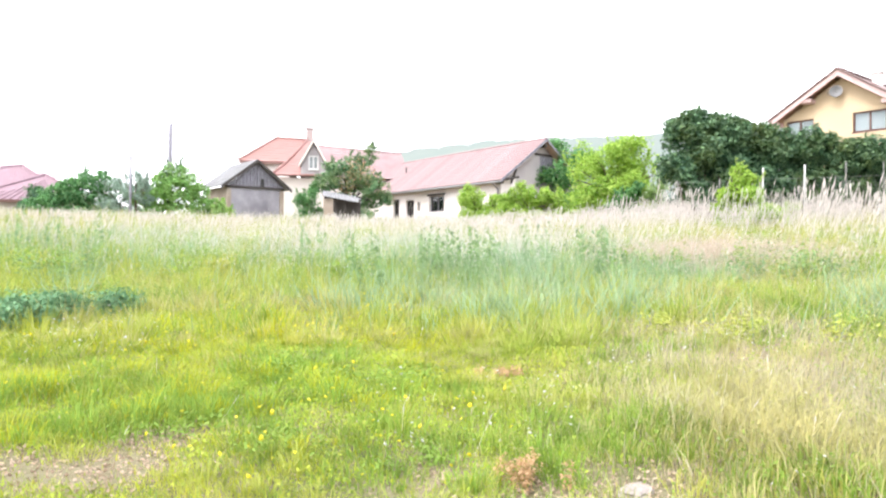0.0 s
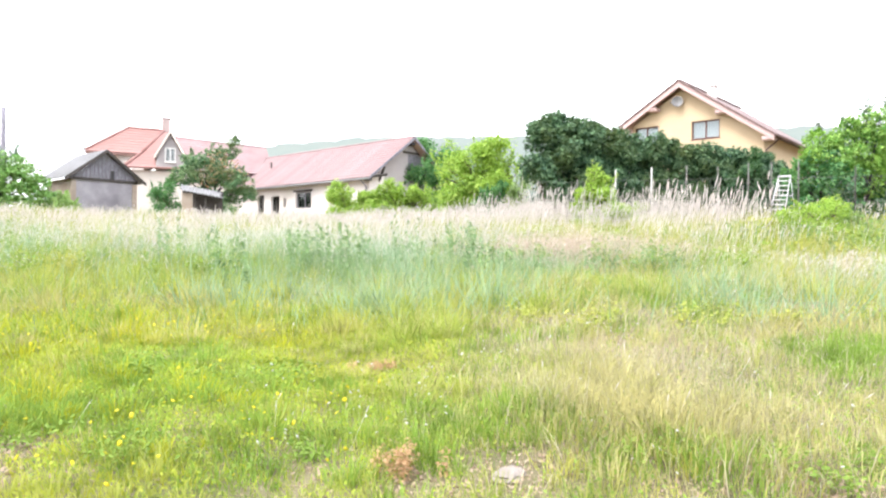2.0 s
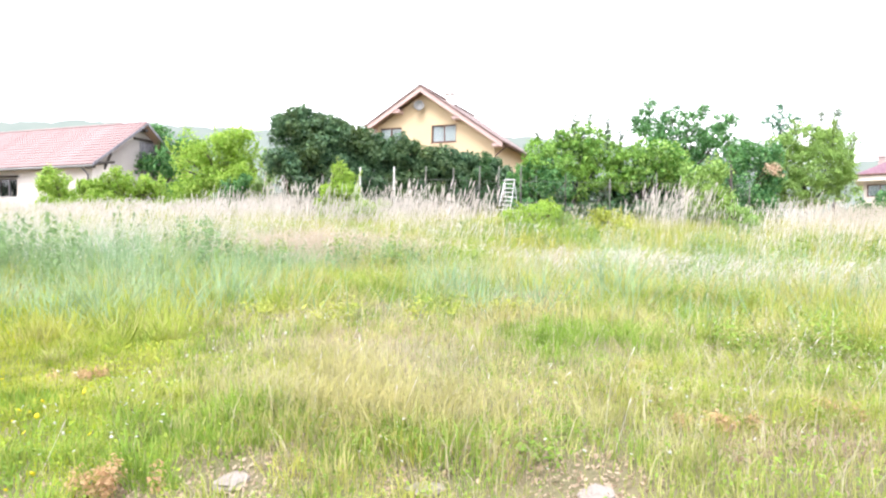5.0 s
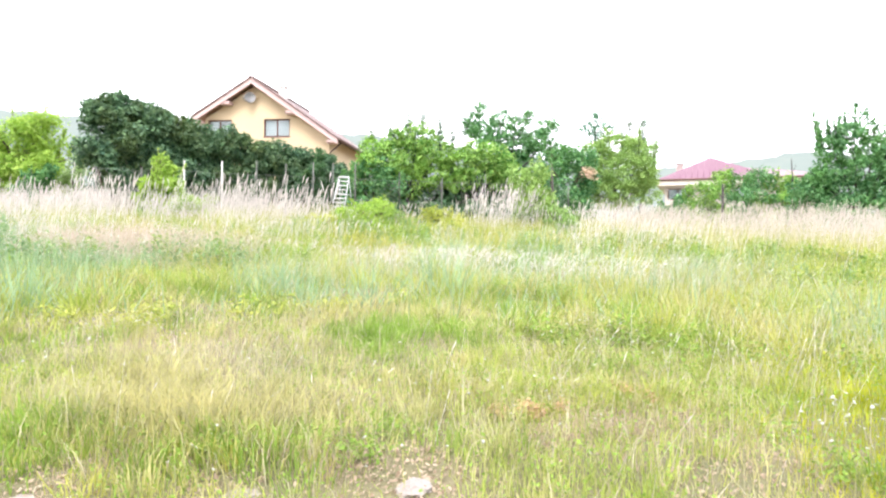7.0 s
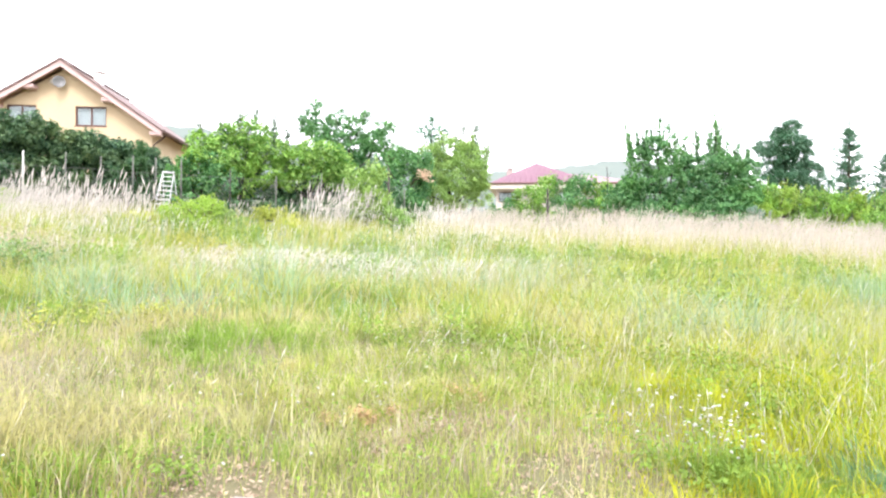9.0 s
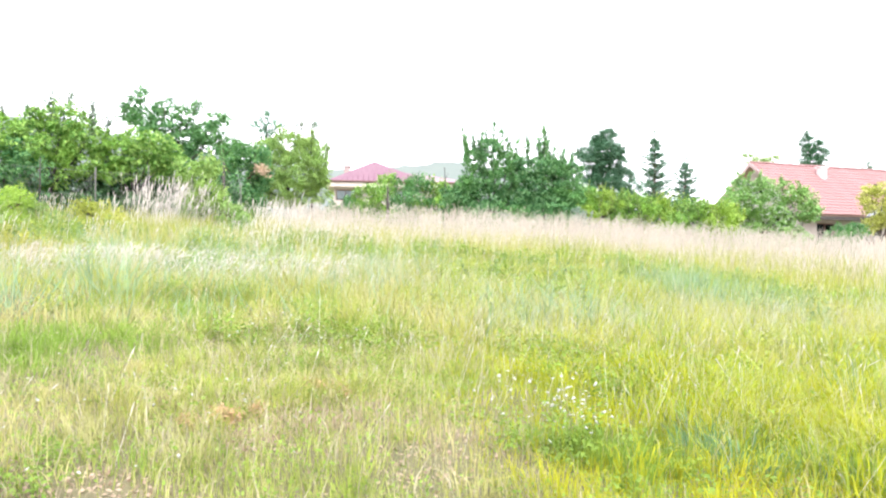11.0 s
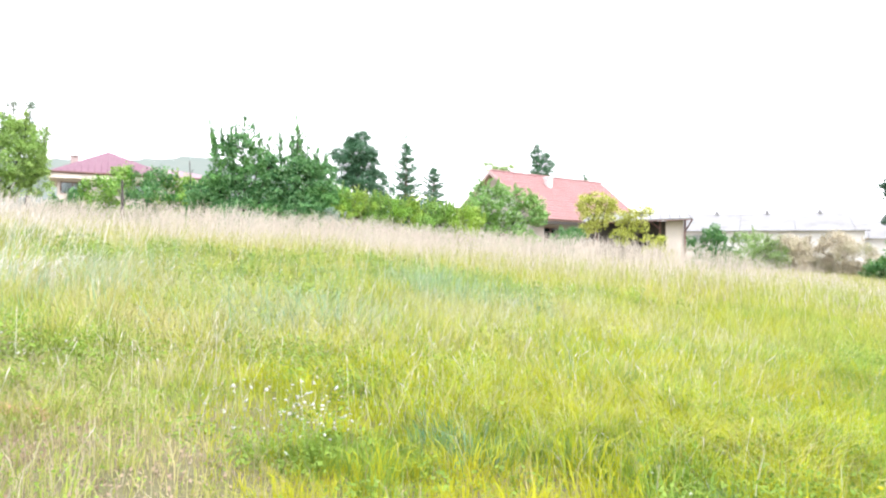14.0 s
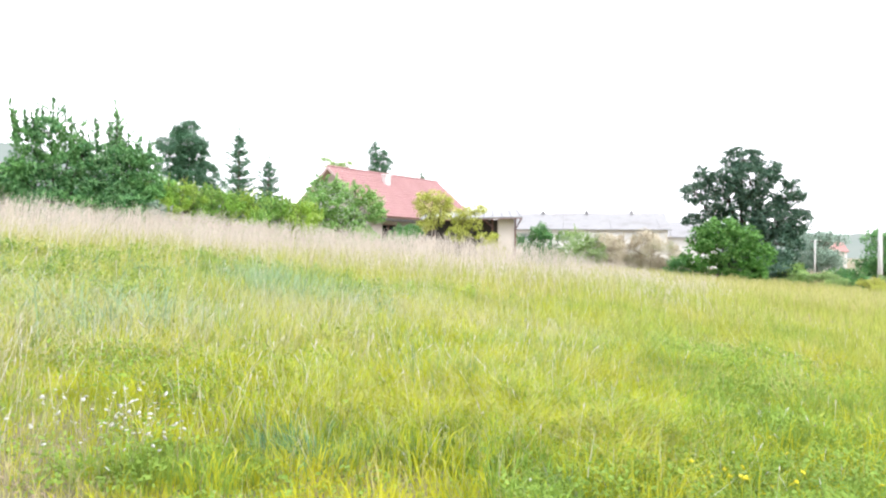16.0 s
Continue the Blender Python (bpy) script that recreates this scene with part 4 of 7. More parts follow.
# ---- house with ribbed rose roof at the far end ----
def rose_house():
    x, y = at(-31.45, 57)
    g, m = site(x, y, 31.45)
    h = thing("house", m, "low house with ribbed rose-red tiled roof", "house")
    e = 4.85 - g
    part("wall", box(-7.4, 3.2, 0.6, 7.0, -0.5, e), M_CREAM, h)
    part("wall", box(-2.6, 3.4, -3.4, 0.6, -0.5, e), M_CREAM, h)
    v = [(-8, 0, e - 0.1), (3.9, 0, e - 0.1), (3.9, 7.6, e - 0.1), (-8, 7.6, e - 0.1), (-1.6, 3.6, 7.6 - g), (-0.2, 3.6, 7.8 - g)]
    roof = raw("roof", v, [(0, 1, 5, 4), (1, 2, 5), (2, 3, 4, 5), (3, 0, 4), (3, 2, 1, 0)], M_ROSETILE, h, "rose-red ribbed roof")
    w = [(-3.4, -4.0, e - 0.05), (4.1, -4.0, e - 0.05), (4.1, 1.2, e - 0.05), (-3.4, 1.2, e - 0.05), (1.2, -0.5, 6.85 - g), (0.8, 2.2, 6.85 - g)]
    front = raw("roof", w, [(0, 1, 4), (1, 2, 5, 4), (3, 0, 4, 5), (0, 3, 2, 1)], M_ROSETILE, h, "rose-red ribbed front roof")
    for i in range(1, 18):
        f = i / 18
        tubes("roof_rib", [([Vector(v[0]).lerp(Vector(v[1]), f) + Vector((0, 0, 0.02)), Vector(v[4]).lerp(Vector(v[5]), f) + Vector((0, 0, 0.02))], [0.05, 0.05])], M_ROSETILE, roof, "", 4)
        tubes("roof_rib", [([Vector(w[0]).lerp(Vector(w[1]), f) + Vector((0, 0, 0.02)), Vector(w[0]).lerp(Vector(w[1]), f).lerp(Vector(w[4]), 1 - abs(w[0][0] + 7.5 * f - 1.2) / (4.6 if f < 0.61 else 2.9)) + Vector((0, 0, 0.02))], [0.05, 0.05])], M_ROSETILE, front, "", 4)
    for a, b in ((w[0], w[4]), (w[1], w[4]), (v[1], v[5]), (v[4], v[5])):
        tubes("ridge_tiles", [([Vector(a) + Vector((0, 0, 0.03)), Vector(b) + Vector((0, 0, 0.03))], [0.1, 0.1])], M_ROSETILE, h, "", 6)
    part("fascia", box(-3.4, 4.1, -4.04, -3.98, e - 0.25, e - 0.06), M_BROWNFRAME, h, "brown eave board")
    part("chimney", box(0.75, 1.2, 4.2, 4.65, 6.4 - g, 8.1 - g, 0.03), M_PALEWALL, h, "pale chimney")
    part("chimney", box(1.75, 2.0, 4.2, 4.45, 6.0 - g, 7.55 - g, 0.02), M_PALEWALL, h, "thin pale chimney")


# ---- bungalow with magenta metal hip roof ----
def bungalow():
    x, y = at(67.2, 62)
    g, m = site(x, y, -67)
    h = thing("house", m, "cream bungalow under a magenta sheet-metal hip roof", "house")
    e = 7.4 - g
    part("wall", wall_mesh(-4.2, 7.0, -3.6, 0.3, lambda q: e - 0.3, -0.5, [(-4.0, -2.4, 5.85 - g, 6.75 - g), (1.0, 2.4, 5.85 - g, 6.75 - g)]), M_CREAM, h)
    part("wall", box(-4.2, -3.9, -3.3, 4, -0.5, e - 0.3), M_CREAM, h)
    part("wall", box(6.7, 7.0, -3.3, 4, -0.5, e - 0.3), M_CREAM, h)
    part("wall", box(-4.2, 7.0, 4, 4.3, -0.5, e - 0.3), M_CREAM, h)
    window(h, -4.0, -2.4, 5.85 - g, 6.75 - g, -3.5, M_BROWNFRAME)
    window(h, 1.0, 2.4, 5.85 - g, 6.75 - g, -3.5, M_BROWNFRAME)
    v = [(-4.8, -4.4, e), (4.0, -4.4, e), (4.0, 5.0, e), (-4.8, 5.0, e), (-0.85, 0.2, 9.65 - g)]
    roof = raw("roof", v, [(0, 1, 4), (1, 2, 4), (2, 3, 4), (3, 0, 4), (3, 2, 1, 0)], M_PINKSHEET, h, "magenta sheet-metal pyramid roof")
    u = [(0.5, -3.9, e + 0.02), (7.8, -3.9, e + 0.02), (7.8, 4.6, e + 0.02), (0.5, 4.6, e + 0.02), (1.0, 0.4, 8.8 - g), (5.6, 0.4, 8.35 - g)]
    raw("roof", u, [(0, 1, 5, 4), (1, 2, 5), (2, 3, 4, 5), (3, 0, 4), (3, 2, 1, 0)], M_ROSETILE, h, "faded rose lower roof")
    part("eave_box", box(-4.85, 7.75, -4.35, 4.55, e - 0.45, e - 0.01), M_PALEWALL, h, "pale boxed eave")
    tubes("gutter", [([Vector((-4.95, -4.45, e - 0.02)), Vector((7.85, -4.45, e - 0.02))], [0.08, 0.08])], M_BROWNFRAME, h, "", 6)
    for i in range(1, 20):
        f = i / 20
        a = Vector(v[0]).lerp(Vector(v[1]), f)
        tubes("roof_rib", [([a + Vector((0, 0, 0.01)), a.lerp(Vector((a.x, 0.2, 9.65 - g)), 1 - abs(a.x + 0.85) / (3.95 if a.x < -0.85 else 4.85)) + Vector((0, 0, 0.01))], [0.025, 0.025])], M_PINKSHEET, roof, "", 4)
    part("chimney", box(-3.6, -3.05, 1.2, 1.75, 7.8 - g, 9.25 - g, 0.03), M_BRICK, h, "pinkish chimney")
    part("chimney_cap", box(-3.68, -2.97, 1.12, 1.83, 9.26 - g, 9.36 - g), M_BRICK, h)


# ---- red-roofed house ----
def red_house():
    g0, m = site(44.7, -4.8)
    g = float(land(46, -8)) - 0.05
    h = thing("house", pose(44.7, -4.8, g, 0, 0, GRID), "cream house with a bright red tiled gable roof", "house")
    ez, r, length, run = 3.85 - g, 7.08 - g, 11.5, 4.1

    def top(y):
        return ez + (r - ez) * (1 - abs(y) / run) - 0.2

    part("wall", wall_mesh(0.5, length - 0.5, -run + 0.7, 0.35, lambda x: ez + 0.3, -0.5, [(1.5, 2.9, 2.3 - g, 3.4 - g), (5.0, 6.4, 2.3 - g, 3.4 - g)]), M_CREAM, h)
    part("wall", box(0.5, length - 0.5, run - 1.05, run - 0.7, -0.5, ez + 0.3), M_CREAM, h)
    for x in (0.85, length - 0.5):
        w = part("gable_wall", wall_mesh(-run + 0.704, run - 0.704, 0.0, 0.35, top, -0.5, [(-0.6, 0.5, 4.8 - g, 5.8 - g)] if x < 1 else [], (0,)), M_CREAM, h, "pale cream gable wall" if x < 1 else "")
        w.matrix_basis = pose(x, 0, 0, 0, 0, 90)
    window(h, -0.5, 0.6, 4.8 - g, 5.8 - g, 0.08, M_BROWNFRAME, pose(0.5, 0, 0, 0, 0, -90))
    for a in (1.5, 5.0):
        window(h, a, a + 1.4, 2.3 - g, 3.4 - g, -run + 0.76, M_BROWNFRAME)
    tiled_slope(h, (0, -run, ez), length, run, r - ez, M_REDTILE, 0, 17, 0.3, 7)
    tiled_slope(h, (length, run, ez), length, run, r - ez, M_REDTILE, 180, 17, 0.3, 8)
    for i in range(30):
        x = 0.2 + (length - 0.4) * i / 29
        part("ridge_tile", box(x - 0.21, x + 0.21, -0.13, 0.13, r - 0.02, r + 0.1 + 0.01 * (i % 2), 0.05), M_REDTILE, h)
    part("fascia", box(0.02, length - 0.02, -run + 0.02, -run + 0.06, ez - 0.3, ez - 0.1), M_DARKWOOD, h, "dark eave board")
    for s in (-1, 1):
        part("barge_board", prism([(0, s * run, ez - 0.2), (0, 0, r - 0.2), (0, 0, r + 0.03), (0, s * run, ez + 0.03)], (-0.05, 0, 0)), M_PINKWOOD, h, "faded reddish barge board")
    part("chimney", box(4.28, 4.72, -1.2, -0.8, r - 1.3, 6.85 - g, 0.03), M_WHITEWALL, h, "white chimney")
    part("chimney_cap", box(4.22, 4.78, -1.27, -0.73, 6.855 - g, 6.93 - g, 0.02), M_WHITEWALL, h)
    part("vent_pipe", box(6.9, 7.05, -2.6, -2.45, r - 2.6, r - 1.2), M_GUTTER, h, "brown pipe on the roof")


# ---- open shed with pale lean-to roof, and long pale halls ----
def carport():
    x, y = at(109.1, 40)
    g, m = site(x, y, -109.5)
    s = thing("open_shed", m, "open shed with white metal roof and brown brackets", "shed")
    z = 3.75 - g
    part("roof", prism([(-3.6, -2.2, z - 0.38), (-3.6, 2.3, z + 0.3), (-3.6, 2.3, z + 0.38), (-3.6, -2.2, z - 0.3)], (5.6, 0, 0.18)), M_ZINC, s, "white metal sheet roof")
    for i in range(12):
        xx = -3.5 + 5.4 * i / 11
        dz = 0.18 * (xx + 3.6) / 5.6
        tubes("roof_seam", [([Vector((xx, -2.2, z - 0.29 + dz)), Vector((xx, 2.3, z + 0.39 + dz))], [0.025, 0.025])], M_ZINC, s, "", 5)
    part("wall", box(0.7, 1.6, -1.4, -1.25, -0.4, z - 0.12), M_PALEWALL, s, "pale rendered end wall")
    part("wall", box(-3.0, 1.6, 1.9, 2.1, -0.4, z - 0.1), M_DARKWOOD, s)
    for xx in (-2.9, -1.3, 0.36, 1.62):
        part("post", box(xx, xx + 0.1, -1.5, -1.4, -0.4, z - 0.28 + 0.03 * (xx + 3), 0.01), M_BROWNFRAME, s)
    tubes("bracket", [([Vector((1.7, -1.45, z - 0.75)), Vector((2.0, -2.05, z - 0.2))], [0.04, 0.04])], M_BROWNFRAME, s, "", 5)
    tubes("bracket", [([Vector((0.38, -1.45, z - 0.65)), Vector((-0.1, -2.05, z - 0.3))], [0.04, 0.04])], M_BROWNFRAME, s, "", 5)
    part("fascia", prism([(-3.6, -2.25, z - 0.44), (2.0, -2.25, z - 0.24), (2.0, -2.25, z - 0.2), (-3.6, -2.25, z - 0.36)], (0, 0.045, 0)), M_BROWNFRAME, s, "brown eave board")
    part("work_bench", box(-2.6, -0.6, 0.2, 1.2, -0.3, 0.85, 0.02), M_DARKWOOD, s)


def hall(az, d, w, zt, label, seed):
    x, y = at(az, d)
    g, m = site(x, y, -az)
    s = thing("hall", m, label, "hall")
    z = zt - g
    part("wall", box(-w / 2, w / 2, -6.8, 6.8, -0.6, z - 2.05), M_WHITEFRAME, s)
    for yy in (-7.4, 7.4):
        part("roof", prism([(-w / 2 - 0.4, yy, z - 2.2), (-w / 2 - 0.4, 0, z), (-w / 2 - 0.4, 0, z + 0.08), (-w / 2 - 0.4, yy, z - 2.12)], (w + 0.8, 0, 0)), M_ZINC, s, "white sheet roof")
    n = int(w / 4)
    for i in range(n):
        xx = -w / 2 + 0.8 + (w - 1.6) * i / max(1, n - 1)
        tubes("roof_seam", [([Vector((xx, -7.4, z - 2.11)), Vector((xx, 0, z + 0.09))], [0.03, 0.03])], M_ZINC, s, "", 4)
    for i in range(3):
        xx = -w / 2 + w * (0.2 + 0.3 * i)
        part("roof_vent", box(xx - 0.2, xx + 0.2, -0.9, -0.5, z - 0.3, z + 0.3, 0.04), M_ZINC, s)
    for i in range(int(w / 4)):
        xx = -w / 2 + 2 + 4 * i
        window(s, xx - 0.7, xx + 0.7, z - 3.4, z - 2.5, -6.9, M_WHITEFRAME)


def lean_to():
    x, y = at(-8.65, 36.5)
    g, m = site(x, y, 8.6)
    s = thing("lean_to", m, "small hut with a pale corrugated lean-to roof", "shed")
    z = 4.62 - g
    verts, faces = [], []
    n = 49
    for i in range(n):
        xx = -1.02 + 2.0 * i / (n - 1)
        w = 0.03 * math.sin(i * math.pi / 2)
        for yy, zz in ((-0.75, z - 0.28), (0.9, z + 0.12)):
            verts += [(xx, yy, zz + w - 0.16 * xx), (xx, yy, zz + w - 0.03 - 0.16 * xx)]
    for i in range(n - 1):
        b = 4 * i
        faces += [(b, b + 4, b + 6, b + 2), (b + 1, b + 3, b + 7, b + 5), (b, b + 1, b + 5, b + 4), (b + 2, b + 6, b + 7, b + 3)]
    raw("roof", verts, faces, M_ZINC, s, "pale corrugated sheet")
    part("wall", box(-0.95, -0.45, -0.5, -0.4, -0.3, z - 0.25), M_LOAM, s)
    part("wall", box(-0.95, 1.0, 0.6, 0.7, -0.3, z - 0.05), M_DARKWOOD, s)
    for xx in (-0.42, 0.1, 0.85):
        part("post", box(xx, xx + 0.1, -0.55, -0.45, -0.3, z - 0.26), M_DARKWOOD, s)
    for i in range(7):
        part("firewood_log", box(-0.2 + 0.16 * i, -0.06 + 0.16 * i, -0.35, 0.5, -0.25, 0.25 + 0.07 * (i % 3), 0.03), M_BARK, s)


def far_cottage():
    x, y = at(135.1, 130)
    g, m = site(x, y, -110)
    h = thing("house", m, "small far cottage with red roof and white gable", "house")
    part("wall", box(-1.9, 1.9, -1.6, 1.6, -1, 2.6 - g), M_WHITEWALL, h)
    for yy in (-2.0, 2.0):
        part("roof", prism([(-2.1, yy, 2.45 - g), (-2.1, 0, 3.95 - g), (-2.1, 0, 4.08 - g), (-2.1, yy, 2.58 - g)], (4.2, 0, 0)), M_ORANGETILE, h)
    part("gable_wall", prism([(-1.9, -1.6, 2.58 - g), (-1.9, 1.6, 2.58 - g), (-1.9, 0, 3.8 - g)], (0.2, 0, 0)), M_WHITEWALL, h)
    # far window as a plain box in the unlit-room colour
    part("window", box(-1.95, -1.88, -0.4, 0.4, 1.6 - g, 2.3 - g), M_DARKROOM, h)


yellow_house()
low_house()
board_shed()
hip_house()
rose_house()
bungalow()
red_house()
carport()
hall(117.5, 84, 17, 6.5, "long pale hall with white sheet roof", 1)
hall(122.5, 96, 16, 6.0, "low far hall with white sheet roof", 2)
lean_to()
far_cottage()


# ---- poles ----
def pole(az, d, top, r, label, mat, arms=0, wood=True):
    m = ground_pose(az, d)
    p = thing("utility_pole", m, label, "pole", "poles")
    h = top - m.translation.z
    tubes("shaft", [([Vector((0, 0, -0.3)), Vector((0.01, 0, h * 0.5)), Vector((0.02, 0, h))], [r * 1.15, r, r * 0.85])], mat, p, "", 8)
    for i in range(arms):
        z = h - 0.25 - 0.4 * i
        c = part("crossarm", box(-0.7, 0.7, -0.05 - r, -r + 0.02, z, z + 0.09, 0.01), M_DARKWOOD, p)
        for xx in (-0.6, 0, 0.6):
            tubes("insulator", [([Vector((xx, -r, z + 0.08)), Vector((xx, -r, z + 0.22))], [0.045, 0.03])], M_WHITEFRAME, p, "", 6)
    return p


pole(-21.93, 50, 10.15, 0.15, "bare weathered wooden utility pole", M_GREYWOOD)
pole(-24.75, 40, 6.6, 0.07, "thin grey wooden pole among shrubs", M_GREYWOOD)
pole(-27.3, 60, 8.0, 0.06, "thin far wooden pole", M_GREYWOOD)
pole(-16.9, 52, 9.0, 0.06, "thin metal pipe pole behind the shed", M_GREYWOOD)
pole(138.05, 60, 3.75, 0.16, "pale concrete pole beside the lane", M_CONCRETE)
pole(134.1, 85, 3.5, 0.09, "far concrete power pole with crossarm", M_CONCRETE, 1)

# ---- fence with wire netting ----
def fence():
    f = thing("fence", pose(0, 0, 0), "wire fence on grey posts at the meadow edge", "fence")
    posts = [(18.5, 24.0, 4.1), (21.6, 24.0, 4.15), (24.65, 23.8, 4.44), (27.45, 23.9, 4.5), (30.1, 24.0, 4.55), (32.4, 24.1, 4.5), (34.58, 24.2, 4.6), (36.18, 24.3, 4.6), (38.0, 24.4, 4.62),
             (41.65, 24.3, 4.35), (45.2, 24.3, 4.15), (48.8, 24.3, 4.3), (52.0, 24.6, 4.0), (55.6, 25.0, 3.9)]
    tops = []
    for i, (az, d, zt) in enumerate(posts):
        x, y = at(az, d)
        g = float(land(x, y))
        r = 0.02 if i != 2 and i != 3 else 0.025
        tubes("post", [([Vector((x, y, g - 0.2)), Vector((x, y, zt))], [r, r])], M_CONCRETE if i in (2, 3) else M_DARKWOOD if i in (9, 12) else M_POST, f, "pale concrete post" if i in (2, 3) else "", 6)
        tops.append((Vector((x, y, g)), zt))
    for k in range(len(posts) - 1):
        (a, za), (b, zb) = tops[k], tops[k + 1]
        lines = []
        for f_ in (0.15, 0.5, 0.98):
            lines.append(([a + Vector((0, 0, f_ * 1.55)), b + Vector((0, 0, f_ * 1.55))], [0.006, 0.006]))
        n = int((b - a).length / 0.2)
        for i in range(n):
            p, q = a.lerp(b, i / n), a.lerp(b, min(1.0, (i + 6) / n))
            lines.append(([p + Vector((0, 0, 0.05)), q + Vector((0, 0, 1.52))], [0.0028, 0.0028]))
            lines.append(([q + Vector((0, 0, 0.05)), p + Vector((0, 0, 1.52))], [0.0028, 0.0028]))
        tubes("netting", lines, M_WIRE, f, "grey wire netting", 3)
    tagged(f, kind="")


fence()


def ladder():
    m = ground_pose(36.85, 24.9)
    z = 1.6 + 24.9 * math.tan(radians(5.95)) - m.translation.z
    s = thing("stepladder", m @ pose(0, 0, 0, 0, 0, -30), "bare aluminium stepladder standing open by the fence", "ladder")
    for sx in (-1, 1):
        tubes("rail", [([Vector((sx * 0.24 - 0.22, -0.42, 0)), Vector((sx * 0.17 + 0.1, 0, z))], [0.02, 0.02])], M_ALU, s, "", 4)
        tubes("rear_leg", [([Vector((sx * 0.24 + 0.3, 0.55, 0)), Vector((sx * 0.17 + 0.1, 0.04, z))], [0.014, 0.014])], M_ALU, s, "", 4)
    n = 10
    for i in range(1, n):
        f = i / n
        w, cx = 0.24 - 0.07 * f, -0.22 + 0.32 * f
        part("step", box(cx - w, cx + w, -0.42 * (1 - f) - 0.04, -0.42 * (1 - f) + 0.04, z * f - 0.014, z * f + 0.014), M_ALU, s)
    part("top_plate", box(-0.09, 0.29, -0.09, 0.12, z - 0.02, z + 0.02, 0.008), M_ALU, s)
    for f in (0.25, 0.6):
        tubes("rear_bar", [([Vector((0.06 - 0.1 * f + 0.08 * f, 0.55 - 0.51 * f, z * f)), Vector((0.54 - 0.27 * f, 0.55 - 0.51 * f, z * f))], [0.012, 0.012])], M_ALU, s, "", 4)


ladder()

# ---- trees and shrubs ----
lobed_tree("shrub", "rounded dark green garden shrub by the far roof", "shrub", -28.05, 44,
           [(0.55, 2.45, 1.05, 0.55), (-0.6, 1.8, 0.8, 0.6), (0.1, 1.85, 1.2, 0.75), (1.05, 2.15, 0.65, 0.65), (-1.3, 1.45, 0.8, 0.5), (0.55, 1.2, 1.5, 0.6), (-1.9, 0.9, 0.8, 0.5), (0.2, 0.5, 2.2, 0.5)], L_MOSS, 0.08, 2.3, 0.07, 11, cluster=0.24,
           tips=[(0.2, 3.1), (1.3, 2.9)])
plant("shrub", "dark spreading shrub at the garden edge", "shrub", -30.6, 46, 3.2, 2.1, L_DARK, 3500, 0.11, 12, 0.05, seed=12)
plant("sapling", "spindly half-bare young tree", "tree", -24.4, 41, 2.2, 3.3, L_SILVER, 1100, 0.09, 12, 0.3, 0.05, 4, seed=13, gap=0.28)
plant("shrub", "pale hazy shrub between the garden trees", "shrub", -25.4, 43, 2.8, 3.0, L_SILVER, 2400, 0.1, 12, 0.04, 0.05, 3, seed=113)
lobed_tree("tree", "dense round green garden tree", "tree", -22.55, 42,
           [(0.7, 2.95, 0.75, 0.5), (0.15, 2.45, 0.75, 0.55), (1.4, 2.5, 0.9, 0.55), (0.85, 2.0, 1.25, 0.65), (2.05, 1.8, 0.65, 0.5), (0.05, 1.6, 0.75, 0.55), (1.4, 1.3, 1.4, 0.6), (-0.9, 1.45, 0.7, 0.5), (0.8, 0.6, 2.3, 0.6), (2.6, 1.0, 0.7, 0.6)],
           L_MIX, 0.075, 2.3, 0.09, 14, cluster=0.23, tips=[(0.3, 3.6), (1.1, 3.75), (-0.7, 2.9), (0.8, 3.5)], tip_mat=L_SHOOT)
plant("shrub", "low yellow-green shrub against the shed wall", "shrub", -18.0, 40.5, 1.6, 1.7, L_FRESH, 1500, 0.09, 8, 0.05, seed=15)
plant("tree", "dark leafless-topped tree far behind gardens", "tree", -23.6, 58, 3.6, 4.2, L_SILVER, 1500, 0.12, 12, 0.2, 0.1, 6, seed=16, gap=0.3)
cherry = lobed_tree("cherry_tree", "spreading cherry tree with reddish leaf tips", "tree", -8.25, 41,
           [(1.05, 4.2, 0.6, 0.45), (0.25, 3.75, 0.7, 0.5), (1.45, 4.65, 0.3, 0.4), (-0.85, 3.45, 0.6, 0.5), (-0.15, 2.95, 1.1, 0.65), (1.1, 3.0, 0.95, 0.65), (1.65, 2.35, 0.85, 0.6), (2.05, 1.8, 0.7, 0.4),
            (0.55, 2.0, 1.1, 0.6), (-1.2, 2.65, 0.7, 0.55), (0.3, 1.2, 1.5, 0.7), (0.3, 0.5, 1.8, 0.5)], L_CHERRY, 0.07, 2.6, 0.08, 17, cluster=0.22, inner=0.5,
           tips=[(1.5, 5.1), (0.2, 4.5), (-0.9, 4.2), (2.0, 3.3)], tip_mat=L_CHERRY, tip_leaf=0.06)
v, t = leaf_arrays(np.random.default_rng(8), [(1.2, -0.5, 3.2), (1.7, -0.4, 2.6), (0.6, -0.6, 3.5), (0.0, -0.6, 2.6)], [(0.7, 0.4, 0.6)] * 4, 420, 0.06, inner=0.6)
fast("reddish_leaves", v, np.empty((0, 4), np.int32), t, L_RUST, cherry, "reddish-brown young leaves")
plant("shrub", "light green shrub beside the cherry tree", "shrub", -11.0, 41, 2.6, 2.8, L_GREEN, 3500, 0.1, 10, 0.05, seed=18)
plant("grape_vine", "yellow-green grape vine on a trellis", "vine", 2.6, 30, 2.1, 2.0, L_VINE, 2800, 0.1, 9, 0.05, 0.04, 3, seed=21, group="vines")
plant("grape_vine", "yellow-green grape vine on a trellis", "vine", 4.9, 30, 1.9, 1.8, L_VINE, 2400, 0.1, 8, 0.05, 0.04, 2, seed=22, group="vines")
